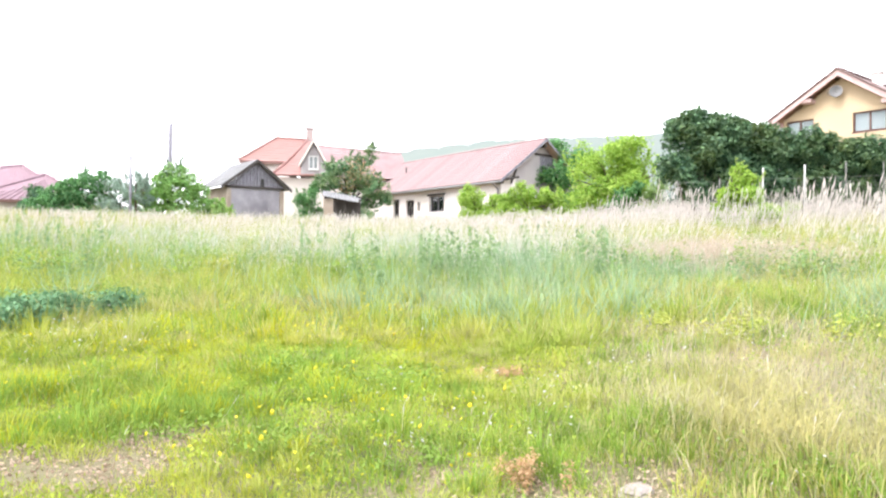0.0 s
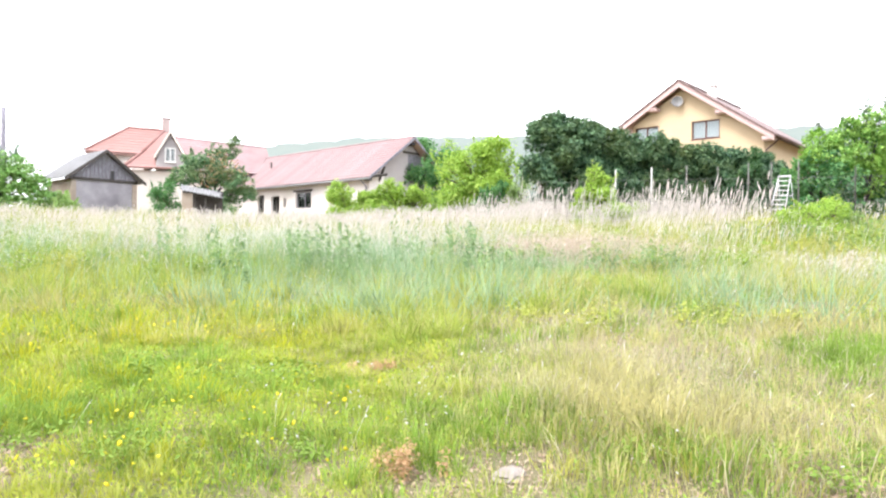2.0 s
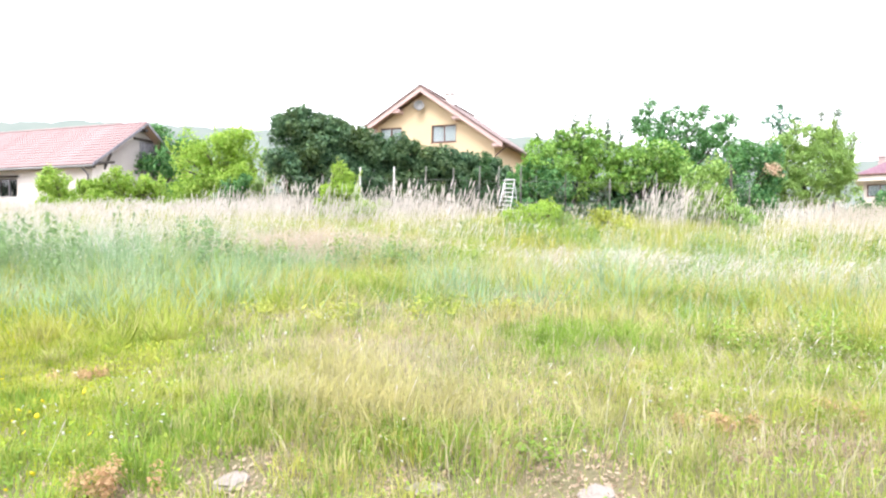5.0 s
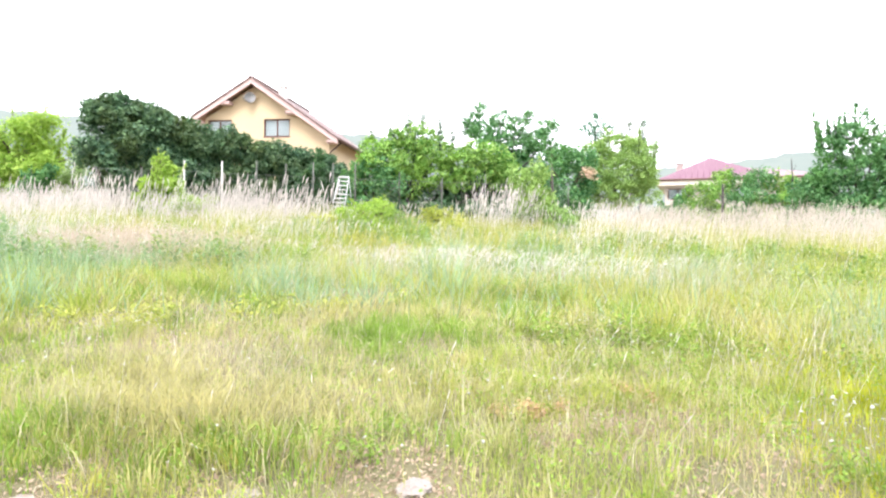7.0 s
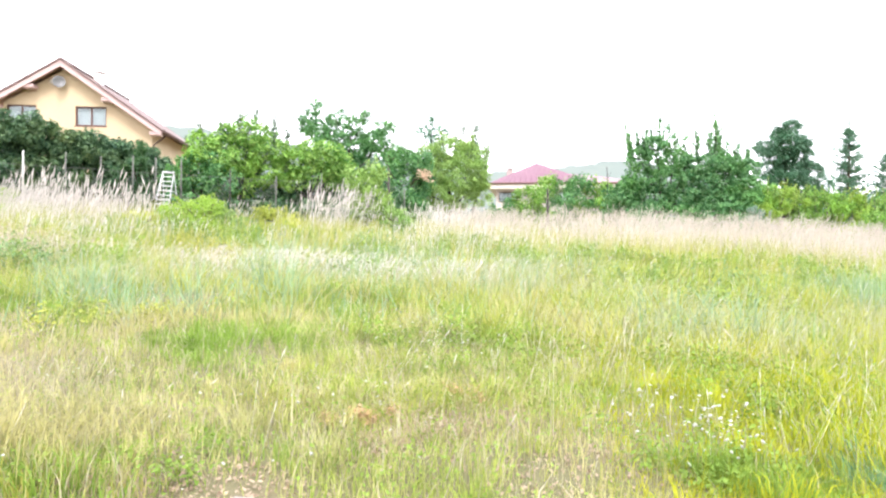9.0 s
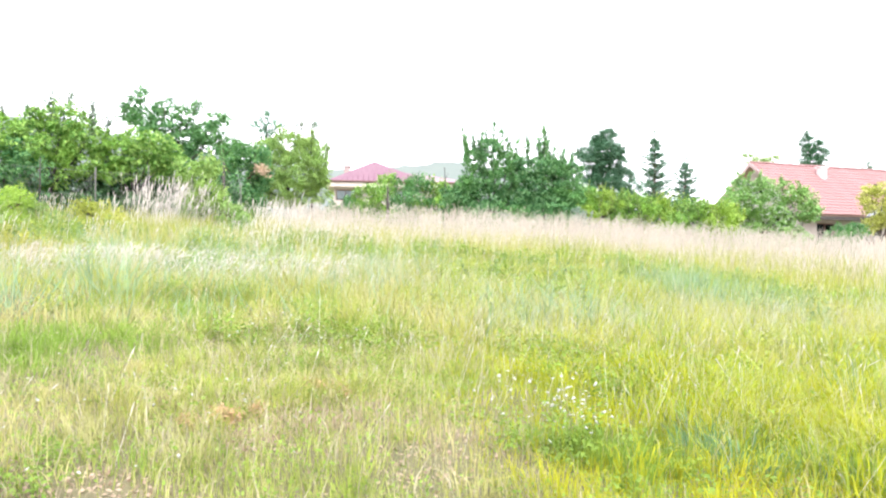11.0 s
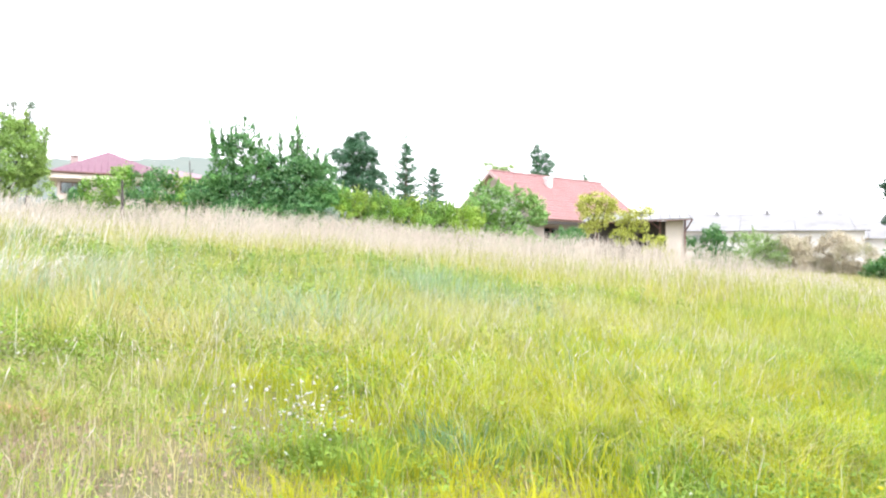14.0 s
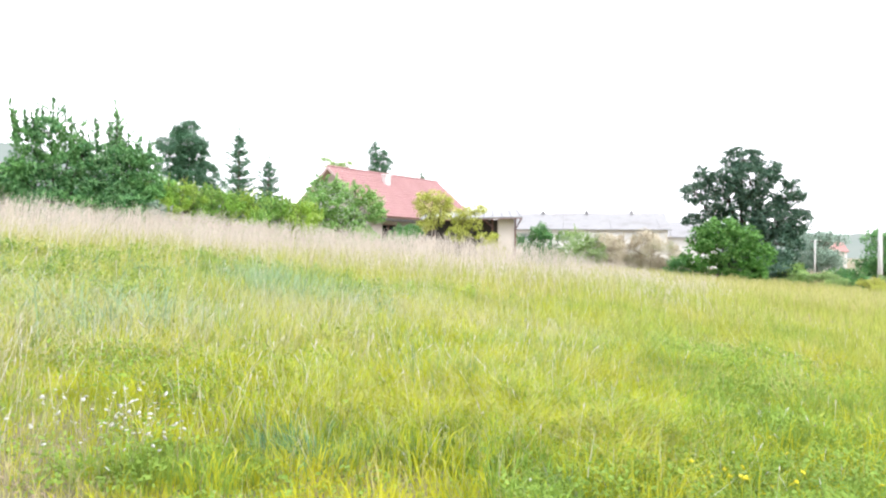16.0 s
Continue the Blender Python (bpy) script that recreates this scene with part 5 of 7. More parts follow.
plant("grape_vine", "yellow-green grape vine on a trellis", "vine", 6.9, 30.5, 2.3, 2.2, L_VINE, 3200, 0.1, 9, 0.05, 0.04, 3, seed=23, group="vines")
plant("grape_vine", "yellow-green grape vine on a trellis", "vine", 9.2, 30.5, 2.2, 2.0, L_VINE, 3000, 0.1, 9, 0.05, 0.04, 2, seed=24, group="vines")
plant("tree", "dark blue-green tree behind the farm building", "tree", 9.6, 45, 5.4, 6.0, L_GREEN, 9000, 0.13, 18, 0.1, 0.14, seed=25)
plant("walnut_tree", "bright lime-green walnut tree in full leaf", "tree", 13.6, 33, 4.9, 4.5, L_VINE, 10000, 0.13, 20, 0.06, 0.12, 2, seed=26)
plant("shrub", "bright green lower shrub by the walnut", "shrub", 15.0, 31, 1.9, 2.1, L_GREEN, 2800, 0.11, 10, 0.05, seed=27)
plant("shrub", "pale silvery flowering shrub", "shrub", 17.2, 31, 1.5, 2.7, L_PALE, 2200, 0.09, 10, 0.05, 0.05, 2, seed=28, extra=("blossom", M_WHITEFLOWER, 250, 0.05))


def hedge():
    root = thing("hedge", ground_pose(27, 27), "tall dark ivy-grown hedge behind the fence", "hedge")
    base = root.matrix_world.translation
    rng = np.random.default_rng(31)
    tops = [(17.7, 9.0), (18.3, 10.3), (19.4, 11.0), (20.5, 10.6), (22.0, 10.1), (24.1, 9.7), (25.6, 9.0), (27.6, 8.7), (29.4, 8.3), (31.4, 8.05), (33.6, 7.6), (34.9, 7.0), (35.6, 7.4), (36.5, 6.8), (38.0, 5.8)]
    centers, radii, lines, tips, low = [], [], [], [], []
    for az in np.arange(18.7, 37.9, 0.5):
        d = 25.6 + 4.2 * (az - 19) / 16.5
        el = np.interp(az, [a for a, b in tops], [b for a, b in tops])
        x, y = at(az, d)
        g = float(land(x, y))
        zt = 1.6 + d * math.tan(radians(el)) + 0.16 * math.sin(2.3 * az) + 0.12 * math.sin(5.1 * az + 1) + 0.14 * rng.normal()
        z = g + 0.95
        while z < zt - 0.25:
            s = 0.18 + 0.2 * rng.random()
            centers.append((x - base.x + 0.4 * rng.normal(), y - base.y + 0.35 * rng.normal(), min(z, zt - s * 0.8) - base.z + 0.1 * rng.normal()))
            radii.append((s * 1.15, s, s))
            z += 0.2
        for k in range(5):
            centers.append((x - base.x + 0.25 * rng.normal(), y - base.y + 0.25 * rng.normal(), zt - 0.3 + 0.1 * rng.normal() - base.z))
            radii.append((0.14 + 0.14 * rng.random(), 0.25, 0.2 + 0.2 * rng.random()))
            tips.append((len(centers) - 1))
        lines.append(([Vector((x - base.x, y - base.y, g - base.z - 0.1)), Vector((x - base.x + 0.1, y - base.y, g - base.z + 0.9)), Vector((x - base.x - 0.1, y - base.y, (zt + g) / 2 - base.z))], [0.06, 0.05, 0.03]))
    tubes("trunk", lines, M_BARK, root)
    v, t = leaf_arrays(rng, centers, radii, 95000, 0.068, inner=0.45, far=True, up=0.3)
    fast("crown", v, np.empty((0, 4), np.int32), t, L_HEDGE, root)
    v, t = leaf_arrays(rng, [centers[i] for i in tips], [radii[i] for i in tips], 11000, 0.05, inner=0.6, far=True)
    # a low row of dark leaves, added as the shade under the hedge
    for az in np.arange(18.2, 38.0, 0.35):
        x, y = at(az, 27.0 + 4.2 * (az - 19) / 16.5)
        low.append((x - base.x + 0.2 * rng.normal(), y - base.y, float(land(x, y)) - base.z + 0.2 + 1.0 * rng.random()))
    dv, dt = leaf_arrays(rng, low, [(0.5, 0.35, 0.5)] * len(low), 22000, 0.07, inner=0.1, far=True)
    fast("underwood_shade", dv, np.empty((0, 4), np.int32), dt, L_DEEP, root, "dark leaf row standing in for shade under the hedge")
    fast("young_leaves", v, np.empty((0, 4), np.int32), t, L_DARK, root, "fresh light green shoots on the hedge top")


hedge()
plant("grape_vine", "bright green vine climbing a pointed support", "vine", 23.05, 22.6, 1.9, 2.35, L_VINE, 4200, 0.09, 18, 0.05, 0.03, 2, seed=32, top=1.9, gap=0.36)
plant("grape_vine", "low lime-green vine in front of the hedge", "vine", 24.1, 22.4, 2.2, 1.15, L_VINE, 3000, 0.09, 8, 0.05, 0.03, seed=33)
plant("sapling", "small dark conifer-like sapling at the hedge end", "tree", 34.9, 28, 1.7, 2.9, L_DARK, 1800, 0.09, 10, 0.1, 0.05, seed=34, top=1.6)
lobed_tree("tree", "lime and green spreading bush tree at the fence", "tree", 42.2, 27,
           [(-1.2, 2.75, 0.6, 0.5), (-0.4, 3.05, 0.7, 0.6), (0.45, 3.3, 0.9, 0.6), (0.0, 2.5, 1.2, 0.8), (1.2, 2.75, 0.8, 0.6), (-1.0, 2.2, 0.8, 0.6),
            (0.85, 1.9, 1.1, 0.7), (-0.3, 1.5, 1.2, 0.7), (-1.6, 1.7, 0.7, 0.6), (1.7, 1.8, 0.6, 0.6)], L_LIME, 0.055, 2.0, 0.08, 41, cluster=0.19,
           tips=[(0.1, 4.05), (1.35, 3.8), (0.7, 4.1), (-0.65, 3.5), (-1.35, 3.3), (1.8, 3.4)], tip_mat=L_SHOOT)
lobed_tree("tree", "green dense bush tree beside the lime one", "tree", 47.6, 27,
           [(0.2, 2.9, 0.7, 0.45), (-0.3, 2.4, 0.7, 0.5), (0.75, 2.65, 0.7, 0.5), (1.25, 2.35, 0.6, 0.5), (0.3, 1.95, 1.0, 0.6), (0.95, 1.85, 0.7, 0.5), (-0.5, 1.65, 0.6, 0.4)],
           L_LIME, 0.055, 2.0, 0.07, 43, cluster=0.18)
lobed_tree("walnut_tree", "tall spreading tree with loose leafy rosettes", "tree", 50.4, 31,
           [(-1.2, 5.1, 0.4, 0.4), (-1.65, 4.5, 0.5, 0.4), (-0.9, 4.2, 0.8, 0.55), (-0.25, 4.75, 0.4, 0.45), (0.45, 4.45, 0.4, 0.45), (1.0, 4.8, 0.25, 0.45),
            (1.9, 4.4, 0.45, 0.4), (-0.45, 3.65, 1.0, 0.55), (0.6, 3.7, 0.8, 0.7), (1.45, 3.8, 0.55, 0.55), (1.35, 3.15, 0.7, 0.55), (2.15, 2.7, 0.55, 0.55),
            (0.35, 3.0, 0.8, 0.45), (2.05, 3.4, 0.35, 0.55), (0.0, 2.2, 1.25, 0.7), (1.7, 2.0, 0.8, 0.7)], L_MOSS, 0.07, 1.9, 0.09, 46, cluster=0.22, inner=0.35)
lobed_tree("shrub", "pale green shrub leaning over the fence", "shrub", 52.6, 23.6,
           [(-0.45, 1.85, 0.4, 0.35), (0.25, 2.05, 0.35, 0.45), (-0.1, 1.45, 0.6, 0.5), (0.15, 0.95, 0.7, 0.5), (-0.25, 0.65, 0.5, 0.5)], L_ACACIA, 0.055, 2.0, 0.04, 47, cluster=0.17)
lobed_tree("acacia_tree", "feathery pale green acacia", "tree", 59.4, 28.5,
           [(-0.85, 3.05, 0.6, 0.5), (0.0, 3.3, 0.85, 0.6), (0.75, 3.0, 0.75, 0.6), (-0.6, 2.25, 0.95, 0.75), (0.45, 2.15, 1.05, 0.75), (-0.2, 1.4, 1.35, 0.6),
            (1.15, 2.35, 0.5, 0.75), (1.3, 1.5, 0.4, 0.5), (-1.1, 1.4, 0.5, 0.5)], L_ACACIA, 0.05, 2.1, 0.07, 49, cluster=0.2, slim=0.35,
           tips=[(1.5, 3.3), (0.9, 3.9), (-0.4, 3.9)])
lobed_tree("tree", "far dark crown above the bushes", "tree", 57.6, 45,
           [(0.1, 7.1, 0.45, 0.4), (-0.35, 6.35, 0.65, 0.4), (0.6, 6.35, 0.6, 0.45), (0.1, 5.75, 0.65, 0.5), (0.1, 4.6, 0.9, 0.9)], L_BLUE, 0.1, 1.0, 0.1, 50, cluster=0.22, inner=0.2)
lobed_tree("tree", "loose dark tree tips behind the acacia", "tree", 61.4, 38,
           [(0.0, 5.65, 0.25, 0.35), (-0.7, 5.45, 0.28, 0.3), (-0.9, 4.95, 0.28, 0.4), (-0.05, 4.8, 0.28, 0.55), (0.7, 4.4, 0.2, 0.28), (-0.5, 4.25, 0.85, 0.55)],
           L_SHOOT, 0.08, 1.2, 0.08, 51, cluster=0.2, inner=0.2)
lobed_tree("plum_tree", "bushy plum tree with tall thin upright shoots", "tree", 76.0, 29,
           [(-0.65, 3.25, 0.55, 0.5), (-0.05, 3.55, 0.55, 0.6), (0.65, 3.2, 0.65, 0.55), (-0.55, 2.4, 0.75, 0.65), (0.4, 2.4, 0.85, 0.65), (-0.1, 1.7, 0.95, 0.6), (1.0, 1.65, 0.75, 0.6),
            (-1.0, 1.95, 0.6, 0.6), (-1.6, 1.7, 0.6, 0.5), (1.05, 2.85, 0.5, 0.5), (0.2, 1.0, 1.5, 0.6)], L_PLUM, 0.055, 2.3, 0.08, 65, cluster=0.15,
           tips=[(0.1, 4.8), (-0.4, 4.5), (-1.25, 4.55), (0.45, 4.6), (1.05, 4.1), (-0.25, 4.4), (-0.8, 4.1), (0.8, 3.95), (-1.1, 4.1)], tip_mat=L_PLUM, tip_leaf=0.065)
lobed_tree("plum_tree", "bushy plum tree with one tall leafy shoot", "tree", 80.2, 29,
           [(-0.55, 2.95, 0.65, 0.5), (0.05, 3.05, 0.65, 0.5), (0.6, 2.9, 0.65, 0.5), (1.2, 2.7, 0.5, 0.5), (-0.65, 2.25, 0.85, 0.65), (0.1, 2.25, 0.95, 0.65), (1.0, 2.1, 0.7, 0.65),
            (0.35, 1.6, 0.95, 0.5), (1.1, 1.7, 0.6, 0.4), (-0.45, 1.7, 0.75, 0.6), (0.2, 1.0, 1.4, 0.6)], L_PLUM, 0.055, 2.3, 0.08, 66, cluster=0.15,
           tips=[(-0.65, 4.2), (0.0, 4.9), (-0.2, 4.0), (0.08, 4.6), (0.2, 4.15), (0.45, 3.85), (0.85, 3.6), (1.2, 3.5)], tip_mat=L_PLUM, tip_leaf=0.065)
lobed_tree("pine_tree", "broad dark blue-green pine with rounded boughs", "tree", 85.2, 46,
           [(0.15, 6.85, 0.7, 0.5), (-0.55, 6.4, 0.55, 0.5), (-1.2, 5.75, 0.7, 0.5), (0.15, 5.85, 1.0, 0.7), (0.9, 5.9, 0.5, 0.5), (-0.4, 5.25, 1.1, 0.6), (0.6, 5.1, 0.9, 0.6),
            (-0.9, 4.45, 0.95, 0.5), (0.3, 4.35, 1.1, 0.5), (1.25, 4.45, 0.65, 0.4), (-0.05, 3.75, 1.2, 0.5), (0.8, 3.1, 0.6, 0.9)],
           L_BLUE, 0.08, 3.4, 0.14, 68, cluster=0.24, slim=0.25, inner=0.4, up=0.9)
lobed_tree("pine_tree", "small dark pine beside the larger one", "tree", 87.2, 48,
           [(0.0, 4.4, 0.4, 0.4), (-0.3, 3.8, 0.6, 0.4), (0.35, 3.6, 0.6, 0.45), (0.0, 3.0, 0.9, 0.5)], L_BLUE, 0.085, 2.4, 0.1, 69, cluster=0.25, slim=0.22, inner=0.6, up=0.9)
lobed_tree("shrub", "dark green shrub between plum and pine", "shrub", 83.4, 36,
           [(-0.5, 2.6, 0.7, 0.5), (0.3, 2.3, 0.7, 0.5), (0.9, 2.0, 0.6, 0.5), (-0.2, 1.5, 1.1, 0.6), (0.7, 1.2, 0.9, 0.6)], L_GREEN, 0.07, 2.0, 0.06, 168, cluster=0.2)
lobed_tree("shrub", "low dark evergreen under the pines", "shrub", 88.4, 47.5,
           [(-2.2, 2.5, 0.9, 0.5), (-1.0, 2.8, 0.9, 0.5), (0.2, 2.5, 0.9, 0.5), (1.3, 2.6, 0.8, 0.4), (2.4, 2.2, 0.9, 0.4), (-1.4, 1.7, 1.5, 0.6), (1.0, 1.6, 1.6, 0.6)], L_BLUE, 0.09, 1.8, 0.06, 169, cluster=0.25)
lobed_tree("oak_tree", "large dark green oak with an open crown", "tree", 128.72, 52,
           [(0.35, 8.2, 1.45, 0.95), (-2.2, 7.2, 0.8, 0.7), (-2.65, 5.95, 1.2, 0.7), (-1.05, 6.7, 1.25, 0.8), (0.8, 6.8, 1.7, 1.1), (2.3, 7.3, 0.6, 0.7), (-0.45, 5.45, 1.6, 0.75),
            (1.5, 5.25, 1.5, 0.95), (3.25, 5.8, 0.8, 1.0), (3.5, 3.9, 1.1, 1.0), (2.3, 3.9, 1.4, 1.1), (-2.9, 4.15, 0.75, 0.4), (-1.6, 4.55, 1.2, 0.5), (0.4, 3.9, 1.4, 0.8),
            (2.6, 2.4, 1.5, 1.1), (0.95, 1.5, 1.6, 1.2), (-1.6, 3.1, 1.2, 0.9)], L_DEEP, 0.095, 3.0, 0.22, 95, cluster=0.3, inner=0.5, forks=4)
lobed_tree("hazel_bush", "big round mid-green hazel bush before the oak", "shrub", 127.33, 40,
           [(0.1, 3.05, 0.95, 0.55), (-0.65, 2.5, 1.0, 0.7), (1.0, 2.5, 1.0, 0.7), (0.25, 2.0, 1.25, 0.75), (1.95, 1.55, 0.8, 0.7), (-0.95, 1.4, 0.9, 0.7), (1.0, 1.2, 1.15, 0.65),
            (-0.3, 0.9, 1.3, 0.6), (1.7, 0.7, 0.8, 0.5)], L_HAZEL, 0.085, 2.3, 0.07, 96, cluster=0.27)
lobed_tree("conifer", "dark bushy upright conifer behind the red roof", "conifer", 100.3, 62,
           [(-0.35, 9.4, 0.16, 0.25), (-0.2, 9.1, 0.35, 0.4), (-0.45, 8.6, 0.45, 0.45), (0.35, 8.35, 0.55, 0.5), (-0.35, 7.85, 0.6, 0.5), (0.55, 7.7, 0.7, 0.5), (0.1, 7.1, 1.0, 0.6), (0.0, 6.2, 1.2, 0.8)],
           L_BLUE, 0.09, 2.2, 0.12, 87, cluster=0.22, slim=0.3, inner=0.3)
lobed_tree("shrub", "mid-green lower bush beside the ladder", "shrub", 39.4, 26.3,
           [(-0.7, 1.5, 0.6, 0.5), (0.0, 1.9, 0.7, 0.5), (0.6, 1.3, 0.8, 0.6), (-0.5, 0.7, 0.8, 0.6), (0.4, 0.6, 0.9, 0.5)], L_GREEN, 0.07, 2.0, 0.06, 42, cluster=0.22)
lobed_tree("shrub", "dark green underwood behind the netting", "shrub", 42.6, 27.8,
           [(-1.7, 0.9, 0.9, 0.7), (-0.5, 1.0, 1.0, 0.8), (0.7, 0.9, 1.0, 0.8), (1.8, 1.0, 0.9, 0.7)], L_DARK, 0.09, 2.2, 0.05, 44, cluster=0.26)
lobed_tree("shrub", "dark green underwood below the walnut", "shrub", 49.0, 28.4,
           [(-1.6, 0.9, 0.9, 0.8), (-0.4, 1.0, 1.0, 0.9), (0.8, 1.0, 1.0, 0.9), (1.9, 0.9, 0.9, 0.8)], L_DARK, 0.09, 2.2, 0.05, 144, cluster=0.26)
lobed_tree("shrub", "low tangle of dark leaves along the netting", "shrub", 46.4, 25.4,
           [(-1.5, 0.4, 0.8, 0.4), (-0.5, 0.5, 0.8, 0.4), (0.5, 0.4, 0.8, 0.4), (1.5, 0.5, 0.8, 0.4)], L_DARK, 0.07, 1.0, 0.04, 244, cluster=0.22, inner=0.2)
apricot = plant("tree", "mid-green small tree with apricot blossoms", "tree", 55.6, 27, 2.8, 3.6, L_GREEN, 4200, 0.11, 14, 0.06, 0.08, 3, seed=48)
v, t = leaf_arrays(np.random.default_rng(5), [(-0.1, -1.0, 2.1), (0.15, -1.0, 1.95), (-0.3, -0.95, 2.0)], [(0.22, 0.2, 0.2)] * 3, 240, 0.045)
fast("blossom", v, np.empty((0, 4), np.int32), t, M_APRICOT, apricot, "apricot-orange blossoms")
plant("shrub", "light green garden shrub before the bungalow", "shrub", 66.6, 33, 2.6, 2.9, L_LIME, 3000, 0.1, 10, 0.04, 0.05, seed=61)
plant("shrub", "low dark green shrub under the bungalow window", "shrub", 63.9, 33, 2.2, 1.7, L_MOSS, 2200, 0.1, 10, 0.04, 0.05, seed=161)
plant("shrub", "green garden shrub with a reddish tip", "shrub", 69.2, 33, 2.8, 3.3, L_GREEN, 3200, 0.1, 11, 0.04, 0.05, 3, seed=62)
plant("shrub", "light green shrub in the garden row", "shrub", 71.6, 33, 2.8, 3.1, L_LIME, 3000, 0.1, 11, 0.04, 0.05, 2, seed=63)
plant("shrub", "mid-green low shrub in the row", "shrub", 73.6, 31, 2.6, 2.9, L_GREEN, 2800, 0.1, 10, 0.04, 0.05, 2, seed=64)
plant("shrub", "pale blue-green low bush in the dry grass", "shrub", 83.4, 27.5, 1.2, 1.5, L_SILVER, 1800, 0.07, 8, 0.03, 0.04, seed=67)
spruce("spruce", "narrow dark blue-green garden spruce", 89.2, 50, 3.0, 7.9, L_BLUE, 6000, 70)
spruce("spruce", "small narrow blue-green spruce", 91.5, 52, 2.8, 6.4, L_BLUE, 5000, 71)
for i in range(9):
    plant("grape_vine", "light green vine in a garden row", "vine", 81.8 + 1.55 * i, 31.5 + 0.4 * (i % 2), 2.2, 3.0 - 0.06 * i, (L_LIME, L_LIME, L_VINE)[i % 3], 2400, 0.085, 10, 0.04, 0.05, 9, seed=72 + i, group="vine row", gap=0.36)
blossoming = lobed_tree("shrub", "wide green shrub with pale blossoms", "shrub", 96.75, 33,
           [(-0.75, 2.9, 0.65, 0.45), (0.1, 2.85, 0.65, 0.5), (0.95, 2.65, 0.65, 0.45), (1.7, 2.4, 0.6, 0.45), (-0.95, 2.2, 0.75, 0.6), (0.2, 2.05, 0.95, 0.6), (1.35, 1.9, 0.85, 0.5),
            (0.4, 1.5, 1.05, 0.5), (2.0, 1.8, 0.4, 0.4), (0.4, 0.8, 1.6, 0.6)], L_MIX, 0.06, 2.0, 0.07, 81, cluster=0.19, tips=[(-0.9, 3.4), (0.0, 3.4), (0.8, 3.2), (-0.4, 3.45), (1.5, 2.9)])
v, t = leaf_arrays(np.random.default_rng(6), [(-0.6, -0.4, 2.7), (0.3, -0.4, 2.4), (1.0, -0.4, 2.2), (-0.8, -0.4, 2.0), (0.5, -0.5, 1.6)], [(0.6, 0.4, 0.45)] * 5, 420, 0.045, inner=0.7)
fast("blossom", v, np.empty((0, 4), np.int32), t, M_WHITEFLOWER, blossoming, "small white blossoms")
plant("shrub", "pale green shrub at the house corner", "shrub", 94.6, 35, 2.2, 3.0, L_PALE, 2400, 0.09, 10, 0.04, 0.05, 2, seed=82)
plant("shrub", "dark green low shrub below the eaves", "shrub", 102.0, 33.5, 2.4, 1.7, L_GREEN, 2600, 0.1, 10, 0.04, 0.05, seed=83)
lobed_tree("fruit_tree", "yellow-green fruit tree with open crown", "tree", 104.35, 34,
           [(-0.25, 2.95, 0.5, 0.35), (0.25, 3.05, 0.5, 0.35), (0.7, 2.85, 0.55, 0.4), (-0.05, 2.45, 0.6, 0.4), (0.8, 2.45, 0.6, 0.4), (0.35, 2.0, 0.6, 0.4), (-0.2, 1.5, 0.5, 0.4)],
           L_YELLOW, 0.055, 1.5, 0.06, 84, cluster=0.19, inner=0.3, group="fruit trees")
lobed_tree("fruit_tree", "low yellow-green fruit tree with drooping boughs", "tree", 107.15, 34.5,
           [(0.15, 2.55, 0.5, 0.3), (0.75, 2.65, 0.5, 0.25), (-0.05, 2.1, 0.5, 0.4), (0.55, 1.9, 0.4, 0.4), (-0.25, 1.4, 0.6, 0.4), (1.3, 1.25, 0.6, 0.3)],
           L_YELLOW, 0.055, 1.5, 0.06, 85, cluster=0.19, inner=0.3, group="fruit trees")
plant("shrub", "pale green shrub below the open shed", "shrub", 109.6, 36, 1.7, 1.4, L_YELLOW, 1700, 0.09, 8, 0.04, 0.04, seed=86)
spruce("spruce", "far small spruce behind the roof", 103.9, 70, 4.0, 8.4, L_BLUE, 4500, 88)
lobed_tree("tree", "far olive-green crown spreading behind the red roof", "tree", 97.7, 60,
           [(-1.7, 7.35, 0.5, 0.25), (-0.65, 7.1, 0.7, 0.3), (0.15, 7.05, 0.5, 0.3), (-1.1, 6.8, 1.0, 0.3), (-0.6, 5.8, 1.2, 0.7)], L_PALE, 0.1, 1.4, 0.1, 89, cluster=0.22, inner=0.3)
plant("shrub", "green shrub with white blossoms before the hall", "shrub", 113.6, 42, 3.0, 2.8, L_GREEN, 3200, 0.1, 12, 0.04, 0.05, 3, seed=90, extra=("blossom", M_WHITEFLOWER, 200, 0.06))
plant("shrub", "mid-green shrub before the hall", "shrub", 116.4, 42, 3.0, 2.8, L_PALE, 2600, 0.1, 11, 0.04, 0.05, 3, seed=91)
plant("shrub", "dry brownish thicket of thin twigs", "shrub", 119.2, 42, 3.6, 2.6, L_BROWN, 7000, 0.075, 13, 0.04, 0.04, 5, seed=92)
plant("shrub", "dry brownish thicket with pale twigs", "shrub", 122.4, 42, 3.6, 3.0, L_BROWN, 7500, 0.075, 13, 0.04, 0.04, 5, seed=93)
plant("shrub", "cream-blossomed low shrub in the thicket", "shrub", 117.9, 41, 1.8, 2.2, L_PALE, 2000, 0.09, 10, 0.03, 0.04, 2, seed=190, extra=("blossom", M_WHITEFLOWER, 500, 0.06))
plant("shrub", "low green bush beside the thicket", "shrub", 124.6, 40, 1.8, 1.7, L_GREEN, 2000, 0.09, 9, 0.04, 0.04, seed=94)
